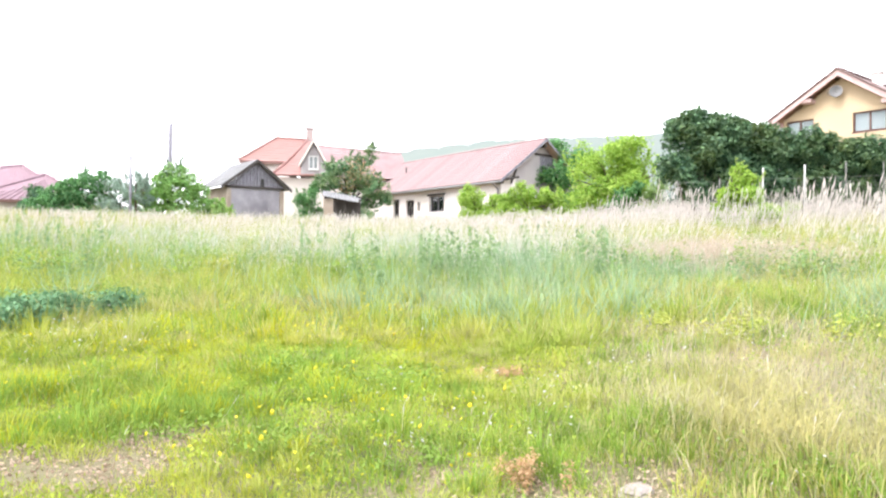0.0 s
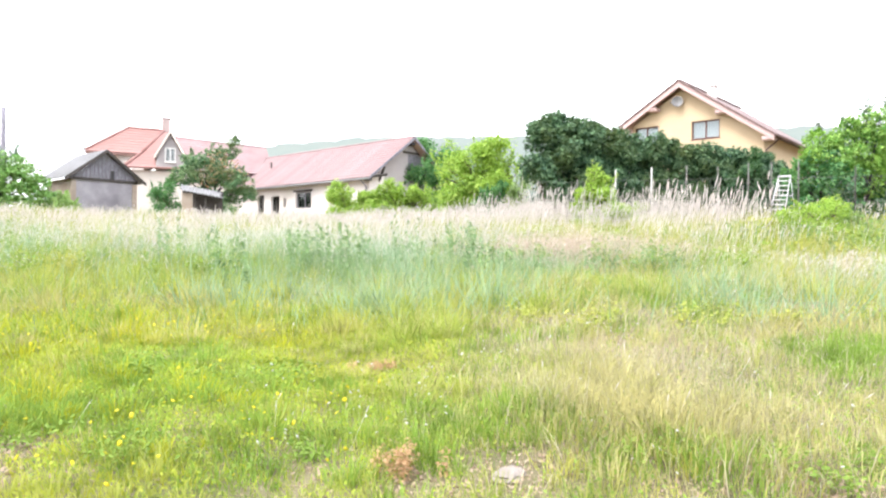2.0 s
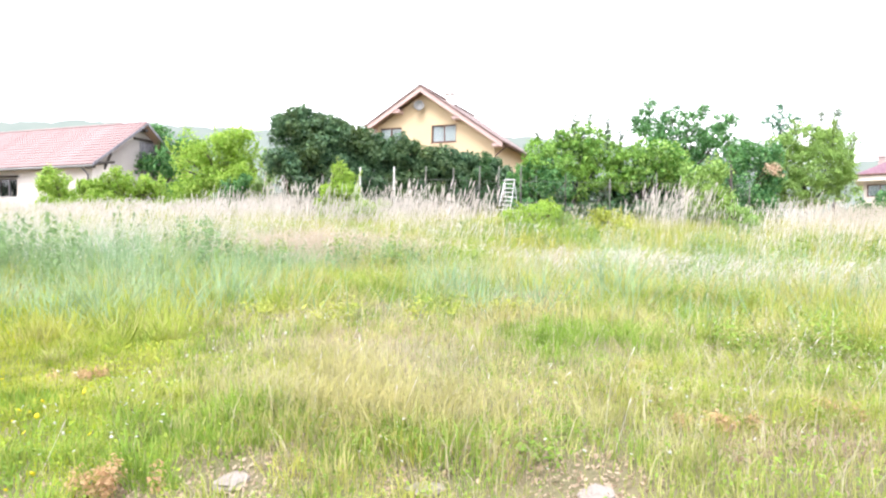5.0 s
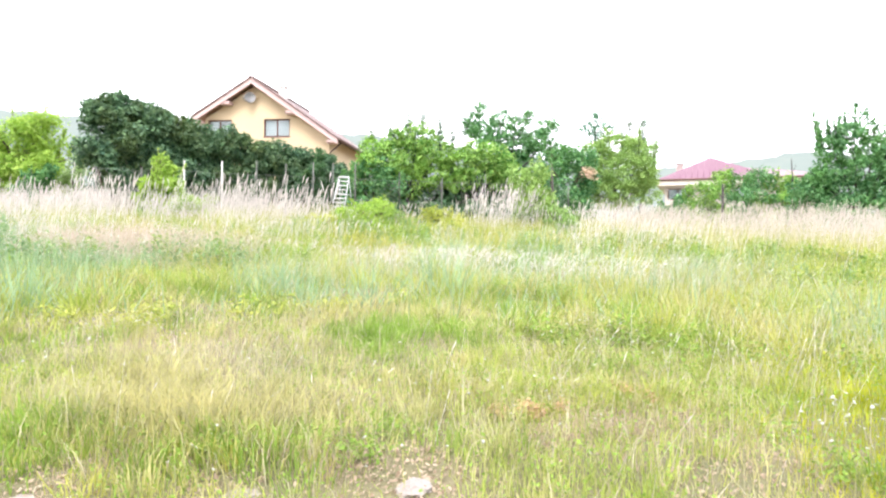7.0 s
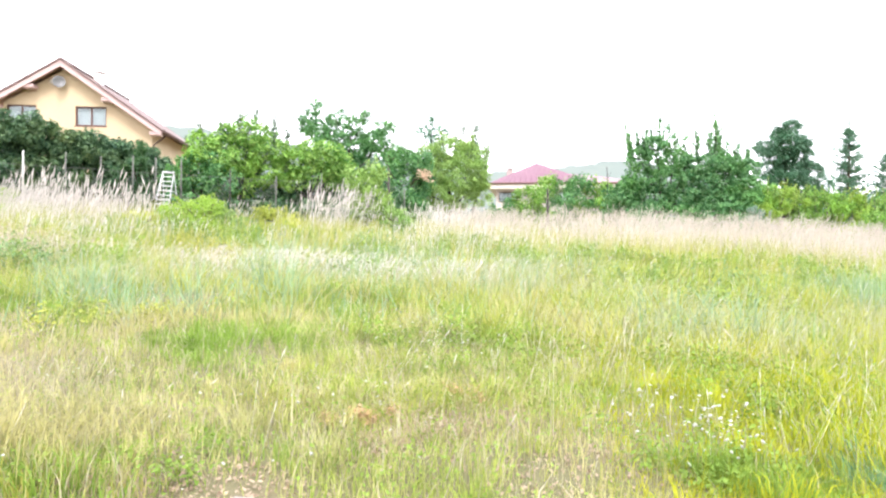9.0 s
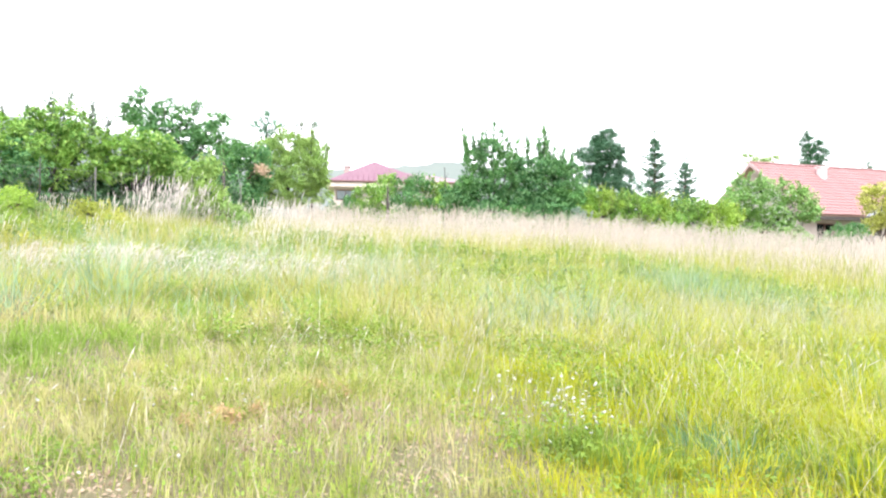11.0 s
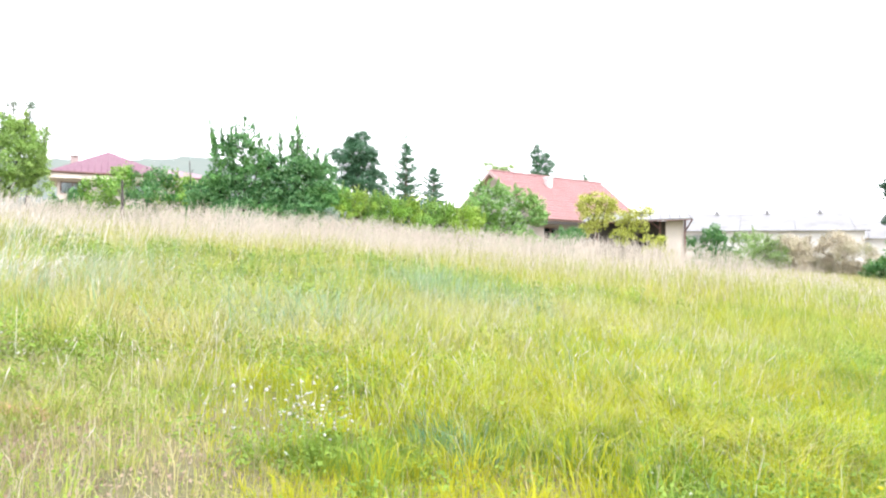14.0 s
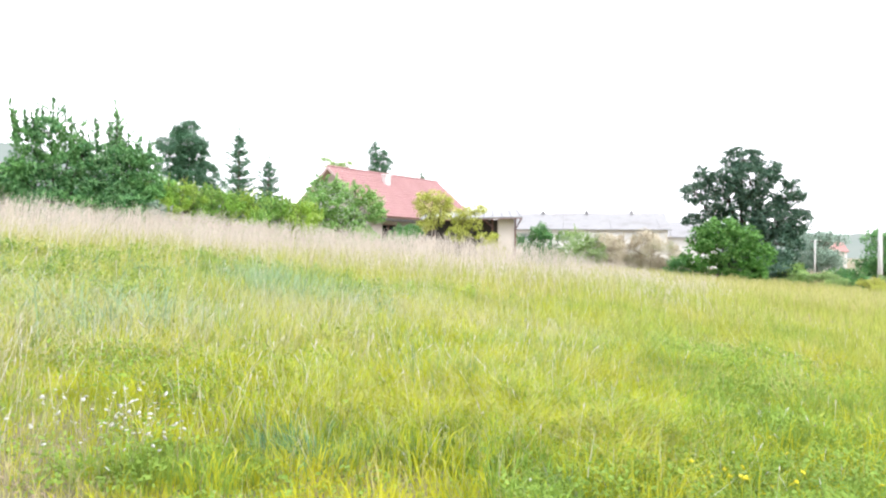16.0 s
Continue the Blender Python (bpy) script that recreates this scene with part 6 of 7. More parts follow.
plant("shrub", "dark underwood at the foot of the oak", "shrub", 131.4, 46, 4.0, 2.2, L_DEEP, 3500, 0.12, 12, 0.03, 0.05, seed=97)
for i, (az, d, w, h, mt) in enumerate(((132.6, 45, 2.6, 1.7, L_FRESH), (134.6, 44, 2.4, 1.2, L_PALE), (136.0, 45, 2.6, 1.6, L_GREEN), (137.6, 43, 2.2, 1.1, L_YELLOW), (139.2, 44, 2.6, 1.6, L_PALE), (141.5, 44, 3.0, 1.4, L_FRESH))):
    plant("shrub", "rough mixed green scrub beside the lane", "shrub", az, d, w, h, mt, 1900, 0.09, 11, 0.03, 0.04, 7, seed=198 + i, group="lane scrub")
plant("tree", "far hazy green tree", "tree", 134.2, 110, 9.0, 6.4, L_SILVER, 4000, 0.25, 16, 0.05, 0.2, seed=100)
plant("tree", "far green tree behind the pole", "tree", 138.4, 95, 6.4, 6.0, L_GREEN, 4500, 0.2, 16, 0.05, 0.2, seed=101)
plant("shrub", "light green weedy shrub in the meadow edge", "shrub", 39.4, 19.6, 2.3, 1.15, L_VINE, 3600, 0.05, 10, 0.03, 0.03, 3, seed=102)
plant("shrub", "yellowish weedy shrub in the meadow edge", "shrub", 35.2, 19.2, 1.2, 0.55, L_YELLOW, 1200, 0.06, 7, 0.03, 0.03, 2, seed=103)
plant("shrub", "light green weed clump at the fence foot", "shrub", 41.6, 19.8, 1.2, 0.75, L_PALE, 1600, 0.05, 8, 0.03, 0.03, 3, seed=104)
plant("shrub", "yellow-green weed clump in the meadow edge", "shrub", 45.2, 19.8, 1.6, 0.9, L_YELLOW, 1500, 0.06, 8, 0.03, 0.03, 3, seed=105)
plant("shrub", "mid-green weed clump at the fence corner", "shrub", 55.2, 20.4, 1.7, 1.1, L_FRESH, 1600, 0.07, 8, 0.03, 0.03, 3, seed=106)


def dead_stump(az, d, top, r, lean, label):
    m = ground_pose(az, d)
    h = top - m.translation.z
    s = thing("dead_stump", m, label, "stump", "dead stumps")
    tubes("stem", [([Vector((0, 0, -0.1)), Vector((lean * 0.3, 0, h * 0.35)), Vector((lean, 0.05, h))], [r * 2.2, r, r * 0.5])], M_DARKWOOD, s, "", 6)
    for k in range(4):
        a = 1.57 * k + 0.4
        tubes("root", [([Vector((0, 0, 0.5)), Vector((0.35 * math.cos(a), 0.35 * math.sin(a), 0.0))], [r * 0.9, r * 0.5])], M_DARKWOOD, s, "", 5)
    for k in range(3):
        z = h * (0.55 + 0.15 * k)
        tubes("twig", [([Vector((lean * 0.7, 0, z)), Vector((lean * 0.7 + 0.25 * math.cos(2 * k), 0.2 * math.sin(2 * k), z + 0.22))], [r * 0.35, r * 0.12])], M_DARKWOOD, s, "", 4)


dead_stump(67.4, 29.5, 4.35, 0.07, 0.1, "dark dead tree stump with spreading roots")
dead_stump(72.4, 30.5, 5.3, 0.032, -0.35, "thin dark dead stem leaning over shrubs")
dead_stump(54.3, 24.8, 4.6, 0.08, 0.05, "dark bare trunk at the fence corner")


# ---- the meadow ----
GR = np.random.default_rng(7)


LATTICE = np.random.default_rng(3).random((257, 257))


def field(x, y, size, shift=0.0):
    """Smooth random patches about size metres wide, 0 to 1."""
    u, v = x / size + 61.3 + shift * 17.1, y / size + 93.7 - shift * 11.9
    i, j = np.floor(u).astype(int), np.floor(v).astype(int)
    fu, fv = u - i, v - j
    fu, fv = fu * fu * (3 - 2 * fu), fv * fv * (3 - 2 * fv)
    i, j = i % 256, j % 256
    return (LATTICE[i, j] * (1 - fu) + LATTICE[i + 1, j] * fu) * (1 - fv) + (LATTICE[i, j + 1] * (1 - fu) + LATTICE[i + 1, j + 1] * fu) * fv


def tuft(x, y):
    """Tall and short stands, from half to one and a half times."""
    tall = np.clip(0.45 + 0.55 * field(x, y, 0.32) + 0.35 * field(x, y, 0.9, 1.0) + 0.2 * field(x, y, 3.0, 2.0), 0.5, 1.5)
    r, az = np.hypot(x, y), np.degrees(np.arctan2(x, y))
    worn = np.clip((12 - az) / 14, 0, 1) * np.clip((12 - r) / 5, 0, 1)
    return tall * (1 - 0.42 * worn)


def blades(name, label, xy, height, width, mat, lean=0.35, bend=0.5, jitter=0.35, category="grass", simple=False):
    """Bent grass blades, each a narrow two-step ribbon running to a point."""
    n = len(xy)
    z = land(xy[:, 0], xy[:, 1]) - 0.01
    h = height * (1 - jitter + 2 * jitter * GR.random(n)) * tuft(xy[:, 0], xy[:, 1])
    a = 2 * np.pi * GR.random(n)
    side = np.stack([np.cos(a), np.sin(a), np.zeros(n)], 1) * (width * (0.7 + 0.6 * GR.random(n)) / 2)[:, None]
    b = 2 * np.pi * GR.random(n)
    out = np.stack([np.cos(b), np.sin(b), np.zeros(n)], 1) * (h * lean * GR.random(n))[:, None] + np.array((0.03, -0.01, 0)) * h[:, None]
    p0 = np.stack([xy[:, 0], xy[:, 1], z], 1)
    up = np.array((0, 0, 1.0))
    p1 = p0 + out * 0.35 + up * (h * 0.55)[:, None]
    p2 = p0 + out * (1 + bend * GR.random(n))[:, None] + up * (h * (1 - 0.25 * bend * GR.random(n)))[:, None]
    if simple:   # far blades: one pointed sliver
        v = np.stack([p0 - side * 1.2, p0 + side * 1.2, p2], 1).reshape(-1, 3)
        ob = fast(name, v, np.empty((0, 4), np.int32), 3 * np.arange(n)[:, None] + [0, 1, 2], mat)
        return tagged(ob, label, category, "", "stuff")
    v = np.stack([p0 - side, p0 + side, p1 + side * 0.8, p1 - side * 0.8, p2], 1).reshape(-1, 3)
    i = 5 * np.arange(n)[:, None]
    ob = fast(name, v, i + [0, 1, 2, 3], i + [3, 2, 4], mat)
    return tagged(ob, label, category, "", "stuff")


def tussocks(name, label, xy, per, radius, height, width, mat, simple=False):
    """Grass tussocks: blades that fan out from a common foot."""
    n = len(xy)
    k = np.repeat(np.arange(n), per)
    big = (0.6 + 0.8 * GR.random(n))[k]
    off = GR.normal(size=(len(k), 2)) * (radius * big * 0.5)[:, None]
    base = xy[k] + off
    z = land(base[:, 0], base[:, 1]) - 0.01
    h = height * big * (0.55 + 0.6 * GR.random(len(k))) * np.minimum(1, tuft(base[:, 0], base[:, 1]) + 0.15)
    fan = off / radius * 0.55 + GR.normal(size=off.shape) * 0.22
    a = 2 * np.pi * GR.random(len(k))
    side = np.stack([np.cos(a), np.sin(a), np.zeros(len(k))], 1) * (width * (0.6 + 0.7 * GR.random(len(k))) / 2)[:, None]
    p0 = np.stack([base[:, 0], base[:, 1], z], 1)
    out = np.stack([fan[:, 0] * h, fan[:, 1] * h, np.zeros(len(k))], 1)
    p1 = p0 + 0.4 * out + np.array((0, 0, 1.0)) * (0.62 * h)[:, None]
    p2 = p0 + 1.15 * out + np.array((0, 0, 1.0)) * (h * (1 - 0.35 * np.hypot(fan[:, 0], fan[:, 1])))[:, None]
    if simple:
        v = np.stack([p0 - side * 1.2, p0 + side * 1.2, p2], 1).reshape(-1, 3)
        return tagged(fast(name, v, np.empty((0, 4), np.int32), 3 * np.arange(len(k))[:, None] + [0, 1, 2], mat), label, "grass", "", "stuff")
    v = np.stack([p0 - side, p0 + side, p1 + side * 0.8, p1 - side * 0.8, p2], 1).reshape(-1, 3)
    i = 5 * np.arange(len(k))[:, None]
    return tagged(fast(name, v, i + [0, 1, 2, 3], i + [3, 2, 4], mat), label, "grass", "", "stuff")


def specks(name, label, xy, low, high, size, mat):
    """The fine haze of open grass panicles: tiny pale flecks hanging over the blades."""
    n = len(xy)
    z = land(xy[:, 0], xy[:, 1]) + (low + (high - low) * GR.random(n)) * tuft(xy[:, 0], xy[:, 1])
    c = np.stack([xy[:, 0], xy[:, 1], z], 1)
    t = GR.normal(size=(n, 3)) + np.array((0, 0, 1.2))
    t /= np.linalg.norm(t, axis=1)[:, None]
    b = np.cross(t, GR.normal(size=(n, 3)))
    b /= np.linalg.norm(b, axis=1)[:, None]
    s = (size * (0.6 + 0.8 * GR.random(n)))[:, None]
    v = np.stack([c - t * s, c + b * s * 0.4, c + t * s, c - b * s * 0.4], 1).reshape(-1, 3)
    i = 4 * np.arange(n)[:, None]
    return tagged(fast(name, v, i + [0, 1, 2, 3], np.empty((0, 3), np.int32), mat), label, "grass", "", "stuff")


def leaflets(name, label, xy, low, high, size, mat, category="weeds"):
    """Small broad leaves of clover and creeping herbs, lying every way between the blades."""
    n = len(xy)
    z = land(xy[:, 0], xy[:, 1]) + (low + (high - low) * GR.random(n)) * tuft(xy[:, 0], xy[:, 1])
    c = np.stack([xy[:, 0], xy[:, 1], z], 1)
    nrm = 0.75 * GR.normal(size=(n, 3)) + np.array((0, 0, 1.0))
    nrm /= np.linalg.norm(nrm, axis=1)[:, None]
    t = np.cross(nrm, GR.normal(size=(n, 3)))
    t /= np.linalg.norm(t, axis=1)[:, None]
    b = np.cross(nrm, t)
    s = (size * (0.5 + GR.random(n)))[:, None]
    v = np.stack([c - t * s, c + b * s * 0.55, c + t * s, c - b * s * 0.55], 1).reshape(-1, 3)
    i = 4 * np.arange(n)[:, None]
    return tagged(fast(name, v, i + [0, 1, 2, 3], np.empty((0, 3), np.int32), mat), label, category, "", "stuff")


def edge_rise(x, y):
    """How tall the seeding grass stands along the meadow edge: low on one side, tallest before the hedge."""
    return np.interp(np.degrees(np.arctan2(x, y)), [-42, -8, 2, 9, 17, 30, 36, 58, 72, 112, 122, 150], [0.6, 0.64, 0.7, 0.9, 1.08, 1.0, 0.9, 1.15, 1.4, 1.35, 1.0, 1.0])


def plumes(name, label, xy, height, mat, size=0.16, thick=0.012, lean=0.25):
    """Thin stalks with feathery spindle heads."""
    n = len(xy)
    z = land(xy[:, 0], xy[:, 1]) - 0.01
    h = height * (0.55 + 0.45 * GR.random(n) + 0.35 * field(xy[:, 0], xy[:, 1], 0.9, 5.0) + 0.35 * GR.random(n) ** 12) * edge_rise(xy[:, 0], xy[:, 1])
    b = GR.normal(size=(n, 2)) * 0.5 + np.array((0.55, -0.25))
    tip = np.stack([xy[:, 0] + b[:, 0] * h * lean, xy[:, 1] + b[:, 1] * h * lean, z + h], 1)
    p0 = np.stack([xy[:, 0], xy[:, 1], z], 1)
    ax = tip - p0
    ax /= np.linalg.norm(ax, axis=1)[:, None]
    a = 2 * np.pi * GR.random(n)
    s = np.stack([np.cos(a), np.sin(a), np.zeros(n)], 1)
    s2 = np.cross(ax, s)
    L = (size * (0.6 + 0.8 * GR.random(n)))[:, None]
    w = thick * (0.7 + 0.6 * GR.random(n))[:, None]
    st = 0.0006 + 0.00009 * np.hypot(xy[:, 0], xy[:, 1])[:, None]
    c = tip - ax * L * 0.45
    b0 = tip - ax * L
    verts = np.stack([p0 - s * st, p0 + s * st, b0 + s * st, b0 - s * st, c + s * w, c - s * w, c + s2 * w, c - s2 * w, tip], 1).reshape(-1, 3)
    i = 9 * np.arange(n)[:, None]
    quads = i + [0, 1, 2, 3]
    tris = np.concatenate([i + [3, 2, 4], i + [3, 4, 5], i + [2, 6, 7], i + [5, 4, 8], i + [6, 8, 7]])
    return tagged(fast(name, verts, quads, tris, mat), label, "grass", "", "stuff")


def strew(n, az0, az1, r0, r1, density=None, power=1.0):
    """n places in a sector, evenly by area; density(x, y, az, r) in 0..1 thins them."""
    m = int(n * 1.0)
    az = np.radians(az0 + (az1 - az0) * GR.random(m))
    r = np.sqrt(r0 ** 2 + (r1 ** 2 - r0 ** 2) * GR.random(m) ** power)
    xy = np.stack([r * np.sin(az), r * np.cos(az)], 1)
    if density is not None:
        keep = GR.random(m) < density(xy[:, 0], xy[:, 1], np.degrees(az), r)
        xy = xy[keep]
    return xy


def spot(az, r, ca, cr, wa, wr):
    return np.exp(-((az - ca) / wa) ** 2 - ((r - cr) / wr) ** 2)


def wob(x, y, s, k=0.0):
    """A patchy field, 0 to 1."""
    f = 0.55 * field(x, y, 1.1 / s, k) + 0.3 * field(x, y, 0.45 / s, k + 1) + 0.25 * field(x, y, 3.2 / s, k + 2)
    return np.clip((f - 0.3) / 0.5, 0, 1)


def f_blue(x, y, az, r):
    patch = 1.2 * spot(az, r, 0, 14, 11, 5.5) + 0.8 * spot(az, r, 14, 12, 9, 3.5) + 0.85 * spot(az, r, 92, 12.9, 6, 1.5) + 0.7 * spot(az, r, 32.4, 8.9, 5, 1.0) + 0.5 * spot(az, r, 106, 6.6, 4, 0.8) + 0.3 * spot(az, r, 79.6, 8.2, 6, 1.0) + 0.75 * spot(az, r, -26, 15, 13, 4) + 0.25 * spot(az, r, 41.3, 6.8, 4, 0.7) + 0.5 * spot(az, r, 56, 11.5, 15, 3.5)
    return np.clip(patch * (0.25 + 0.75 * wob(x, y, 0.8, 6.6)) * (1 - 0.9 * spot(az, r, 20.3, 13.8, 6, 1.6)), 0, 1)


def f_dry(x, y, az, r):
    return np.clip(1.3 * spot(az, r, 20.3, 13.8, 5, 1.6) + 0.2 * spot(az, r, 46, 11.5, 9, 1.6) + 0.15 * spot(az, r, 60, 10.5, 9, 1.5) + 0.3 * spot(az, r, 33, 7.6, 6, 0.9) + 0.45 * spot(az, r, 26, 5.6, 10, 1.4)
                   + 0.7 * wob(x, y, 1.0, 2.0) * spot(az, r, 55, 4.6, 30, 1.8) + 0.35 * wob(x, y, 0.8, 7.0) * (az > 12), 0, 1)


def f_yellow(x, y, az, r):
    return np.clip(0.2 + 0.9 * wob(x, y, 0.8, 1.0) + 0.3 * spot(az, r, -12, 6.5, 14, 2.5) + 0.25 * (az > 45) - 0.25 * np.clip((8 - az) / 10, 0, 1) - 0.5 * np.clip((az - 110) / 8, 0, 1) - 0.45 * spot(az, r, 78, 12.5, 14, 3.5) - f_blue(x, y, az, r) - 0.75 * f_dry(x, y, az, r), 0, 1)


def f_green(x, y, az, r):
    return np.clip(0.22 + 1.05 * wob(x, y, 0.9, 3.0) + 0.45 * np.clip((12 - az) / 12, 0, 1) + 0.4 * np.clip((az - 108) / 8, 0, 1) + 0.5 * spot(az, r, 78, 12.5, 14, 3.5) - 0.85 * f_dry(x, y, az, r) - 0.5 * f_blue(x, y, az, r), 0, 1)


def bare(x, y, az, r):
    """Thin bare patches."""
    return 1 - 0.97 * np.clip(1.4 * spot(az, r, 43, 3.6, 6, 0.4) + 1.4 * spot(az, r, 14, 3.7, 5, 0.35) + 1.5 * spot(az, r, -28.2, 4.26, 5, 0.3) + 1.4 * spot(az, r, -24.0, 4.75, 3.5, 0.2) + 1.2 * spot(az, r, 6, 3.6, 3, 0.25) + 0.9 * spot(az, r, -34.5, 4.6, 3, 0.3) + 0.8 * spot(az, r, 54.8, 4.2, 3, 0.25) + 0.7 * spot(az, r, 60, 4.7, 3, 0.25) + 0.6 * spot(az, r, -12, 4.6, 3, 0.25) + 0.7 * spot(az, r, -2, 4.0, 4, 0.4) + spot(az, r, 29.5, 3.6, 4, 0.3) + 0.6 * spot(az, r, 70, 3.9, 7, 0.4), 0, 1)


def D(*fs):
    def d(x, y, az, r):
        v = 1.0
        for f in fs:
            v = v * f(x, y, az, r)
        return v
    return d


A0, A1 = -42, 150


def lush(x, y, az, r):
    """Where the grass is fresher: the far right of the slope, and low on the left."""
    return np.clip(np.clip((az - 72 + 16 * (wob(x, y, 0.7, 8.0) - 0.5)) / 14, 0, 1) + 0.75 * np.clip((6 - az) / 10, 0, 1) * np.clip((10 - r) / 3, 0, 1), 0, 1)


def tame(x, y, az, r):
    return 1 - lush(x, y, az, r)


def deep(x, y, az, r):
    return np.clip((wob(x, y, 0.75, 9.0) - 0.62 + 0.22 * spot(az, r, 78, 12.5, 14, 3.5)) * 5, 0, 1) * (1 - 0.8 * f_dry(x, y, az, r))


blades("meadow_grass", "short green meadow grass", strew(96000, A0, A1, 2.2, 7.5, D(f_green, bare)), 0.11, 0.0055, G_GREEN, 0.6, 0.9)
blades("meadow_grass", "short yellow-green meadow grass", strew(95000, A0, A1, 2.2, 7.5, D(f_yellow, bare, tame)), 0.11, 0.0055, G_YELLOW, 0.6, 0.9)
blades("meadow_grass", "short lush lime-green grass", strew(92000, A0, A1, 2.2, 7.5, D(f_yellow, bare, lush)), 0.14, 0.0055, G_LUSH, 0.6, 0.9)
blades("meadow_grass", "knee-high green meadow grass", strew(72000, A0, A1, 7.0, 16, f_green), 0.3, 0.012, G_GREEN, 0.85, 0.8, simple=True)
blades("meadow_grass", "knee-high yellow-green meadow grass", strew(72000, A0, A1, 7.0, 16, D(f_yellow, tame)), 0.3, 0.012, G_YELLOW, 0.85, 0.8, simple=True)
blades("meadow_grass", "knee-high lush lime-green grass", strew(90000, A0, A1, 7.0, 18, D(f_yellow, lush)), 0.32, 0.012, G_LUSH, 0.85, 0.8, simple=True)
blades("meadow_grass", "tall blue-green grass in a broad patch", strew(100000, A0, A1, 7.5, 21, f_blue), 0.5, 0.014, G_BLUE, 0.6, 0.6, simple=True)
blades("meadow_grass", "tall green grass below the fence", strew(60000, A0, A1, 15, 27, f_green), 0.48, 0.02, G_GREEN, 0.35, 0.6, simple=True)
blades("meadow_grass", "tall yellowish grass below the fence", strew(45000, A0, A1, 15, 27, f_yellow), 0.48, 0.02, G_YELLOW, 0.35, 0.6, simple=True)
blades("dry_grass", "bleached dry grass in patches", strew(130000, A0, A1, 2.5, 18, D(f_dry, bare), 0.9), 0.22, 0.0065, G_STRAW, 0.7, 0.9)
blades("dry_grass", "thin dry straw between the green blades", strew(28000, A0, A1, 2.0, 10, lambda x, y, az, r: bare(x, y, az, r) * (0.15 + 0.6 * (az > 18)) * wob(x, y, 1.0, 6.0)), 0.2, 0.0035, G_STRAW, 0.7, 0.8)

blades("meadow_grass", "dense short fresh grass on the worn side", strew(130000, A0, 14, 2.4, 9, lambda x, y, az, r: bare(x, y, az, r) * np.clip((14 - az) / 10, 0, 1) * np.clip(wob(x, y, 0.9, 5.5) + 0.15, 0, 1)), 0.1, 0.0065, G_FRESH, 0.8, 0.9, simple=True)
def worn_side(x, y, az, r):
    return bare(x, y, az, r) * np.clip((16 - az) / 12, 0, 1) * np.clip(1.3 * wob(x, y, 1.2, 5.2) - 0.1, 0, 1)


leaflets("ground_herbs", "tiny fresh green leaves low in the grass", strew(75000, A0, 16, 2.4, 9, worn_side), 0.015, 0.1, 0.013, G_FRESH)
leaflets("ground_herbs", "tiny deep green clover leaves in the grass", strew(30000, A0, 20, 2.4, 9, lambda x, y, az, r: worn_side(x, y, az, r) * np.clip(2 * wob(x, y, 1.0, 9.1) - 0.9, 0, 1)), 0.015, 0.09, 0.013, G_DEEP)
leaflets("ground_herbs", "small green herb leaves between the blades", strew(60000, 14, A1, 2.6, 8, lambda x, y, az, r: bare(x, y, az, r) * np.clip(1.5 * wob(x, y, 1.1, 7.7) - 0.35, 0, 1)), 0.02, 0.13, 0.011, G_DEEP)
leaflets("ground_herbs", "dense green herb leaves on the far side", strew(80000, 108, 138, 3.4, 11, lambda x, y, az, r: np.clip(2.2 * wob(x, y, 0.9, 2.2) - 0.7, 0, 1)), 0.08, 0.28, 0.015, G_HERB)
leaflets("ground_litter", "pale dry litter on thin bare patches", strew(60000, A0, 100, 2.6, 6.5, lambda x, y, az, r: 0.06 + 1 - bare(x, y, az, r)), 0.0, 0.03, 0.014, G_LITTER, "dry grass")
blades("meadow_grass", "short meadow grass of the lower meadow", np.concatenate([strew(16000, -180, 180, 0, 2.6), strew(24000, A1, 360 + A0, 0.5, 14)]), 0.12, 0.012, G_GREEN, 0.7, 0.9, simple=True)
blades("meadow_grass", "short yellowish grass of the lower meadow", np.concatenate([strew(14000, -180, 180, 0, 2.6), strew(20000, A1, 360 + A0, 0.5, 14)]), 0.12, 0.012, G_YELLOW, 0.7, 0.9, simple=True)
tussocks("grass_tussocks", "fresh green grass tussocks low in the meadow", strew(620, A0, A1, 2.6, 7.5, D(f_green, bare)), 55, 0.13, 0.19, 0.006, G_GREEN)
tussocks("grass_tussocks", "yellow-green grass tussocks low in the meadow", strew(560, A0, A1, 2.6, 7.5, D(f_yellow, bare, tame)), 60, 0.13, 0.19, 0.0055, G_YELLOW)
tussocks("grass_tussocks", "lush lime-green tussocks", strew(700, A0, A1, 2.6, 9, D(f_yellow, bare, lush)), 60, 0.14, 0.24, 0.006, G_LUSH)
tussocks("grass_tussocks", "deep green grass tufts low in the meadow", strew(900, A0, A1, 2.8, 8, D(deep, bare)), 52, 0.18, 0.14, 0.007, G_DEEP)
tussocks("grass_tussocks", "coarse deep green grass clumps on the far side", strew(400, 100, 138, 3.4, 9.5, lambda x, y, az, r: np.clip((az - 100) / 12, 0, 1)), 60, 0.17, 0.32, 0.008, G_DEEP)
tussocks("grass_tussocks", "coarse lime-green grass clumps on the far side", strew(230, 96, 138, 3.4, 9.5, lambda x, y, az, r: np.clip((az - 96) / 12, 0, 1)), 50, 0.15, 0.34, 0.007, G_LUSH)
tussocks("grass_tussocks", "deep green grass tufts across the slope", strew(1500, A0, A1, 8, 18, deep), 50, 0.26, 0.33, 0.013, G_DEEP, True)
tussocks("grass_tussocks", "fresh green grass tussocks across the slope", strew(1200, A0, A1, 7, 17, f_green), 55, 0.2, 0.42, 0.013, G_GREEN, True)
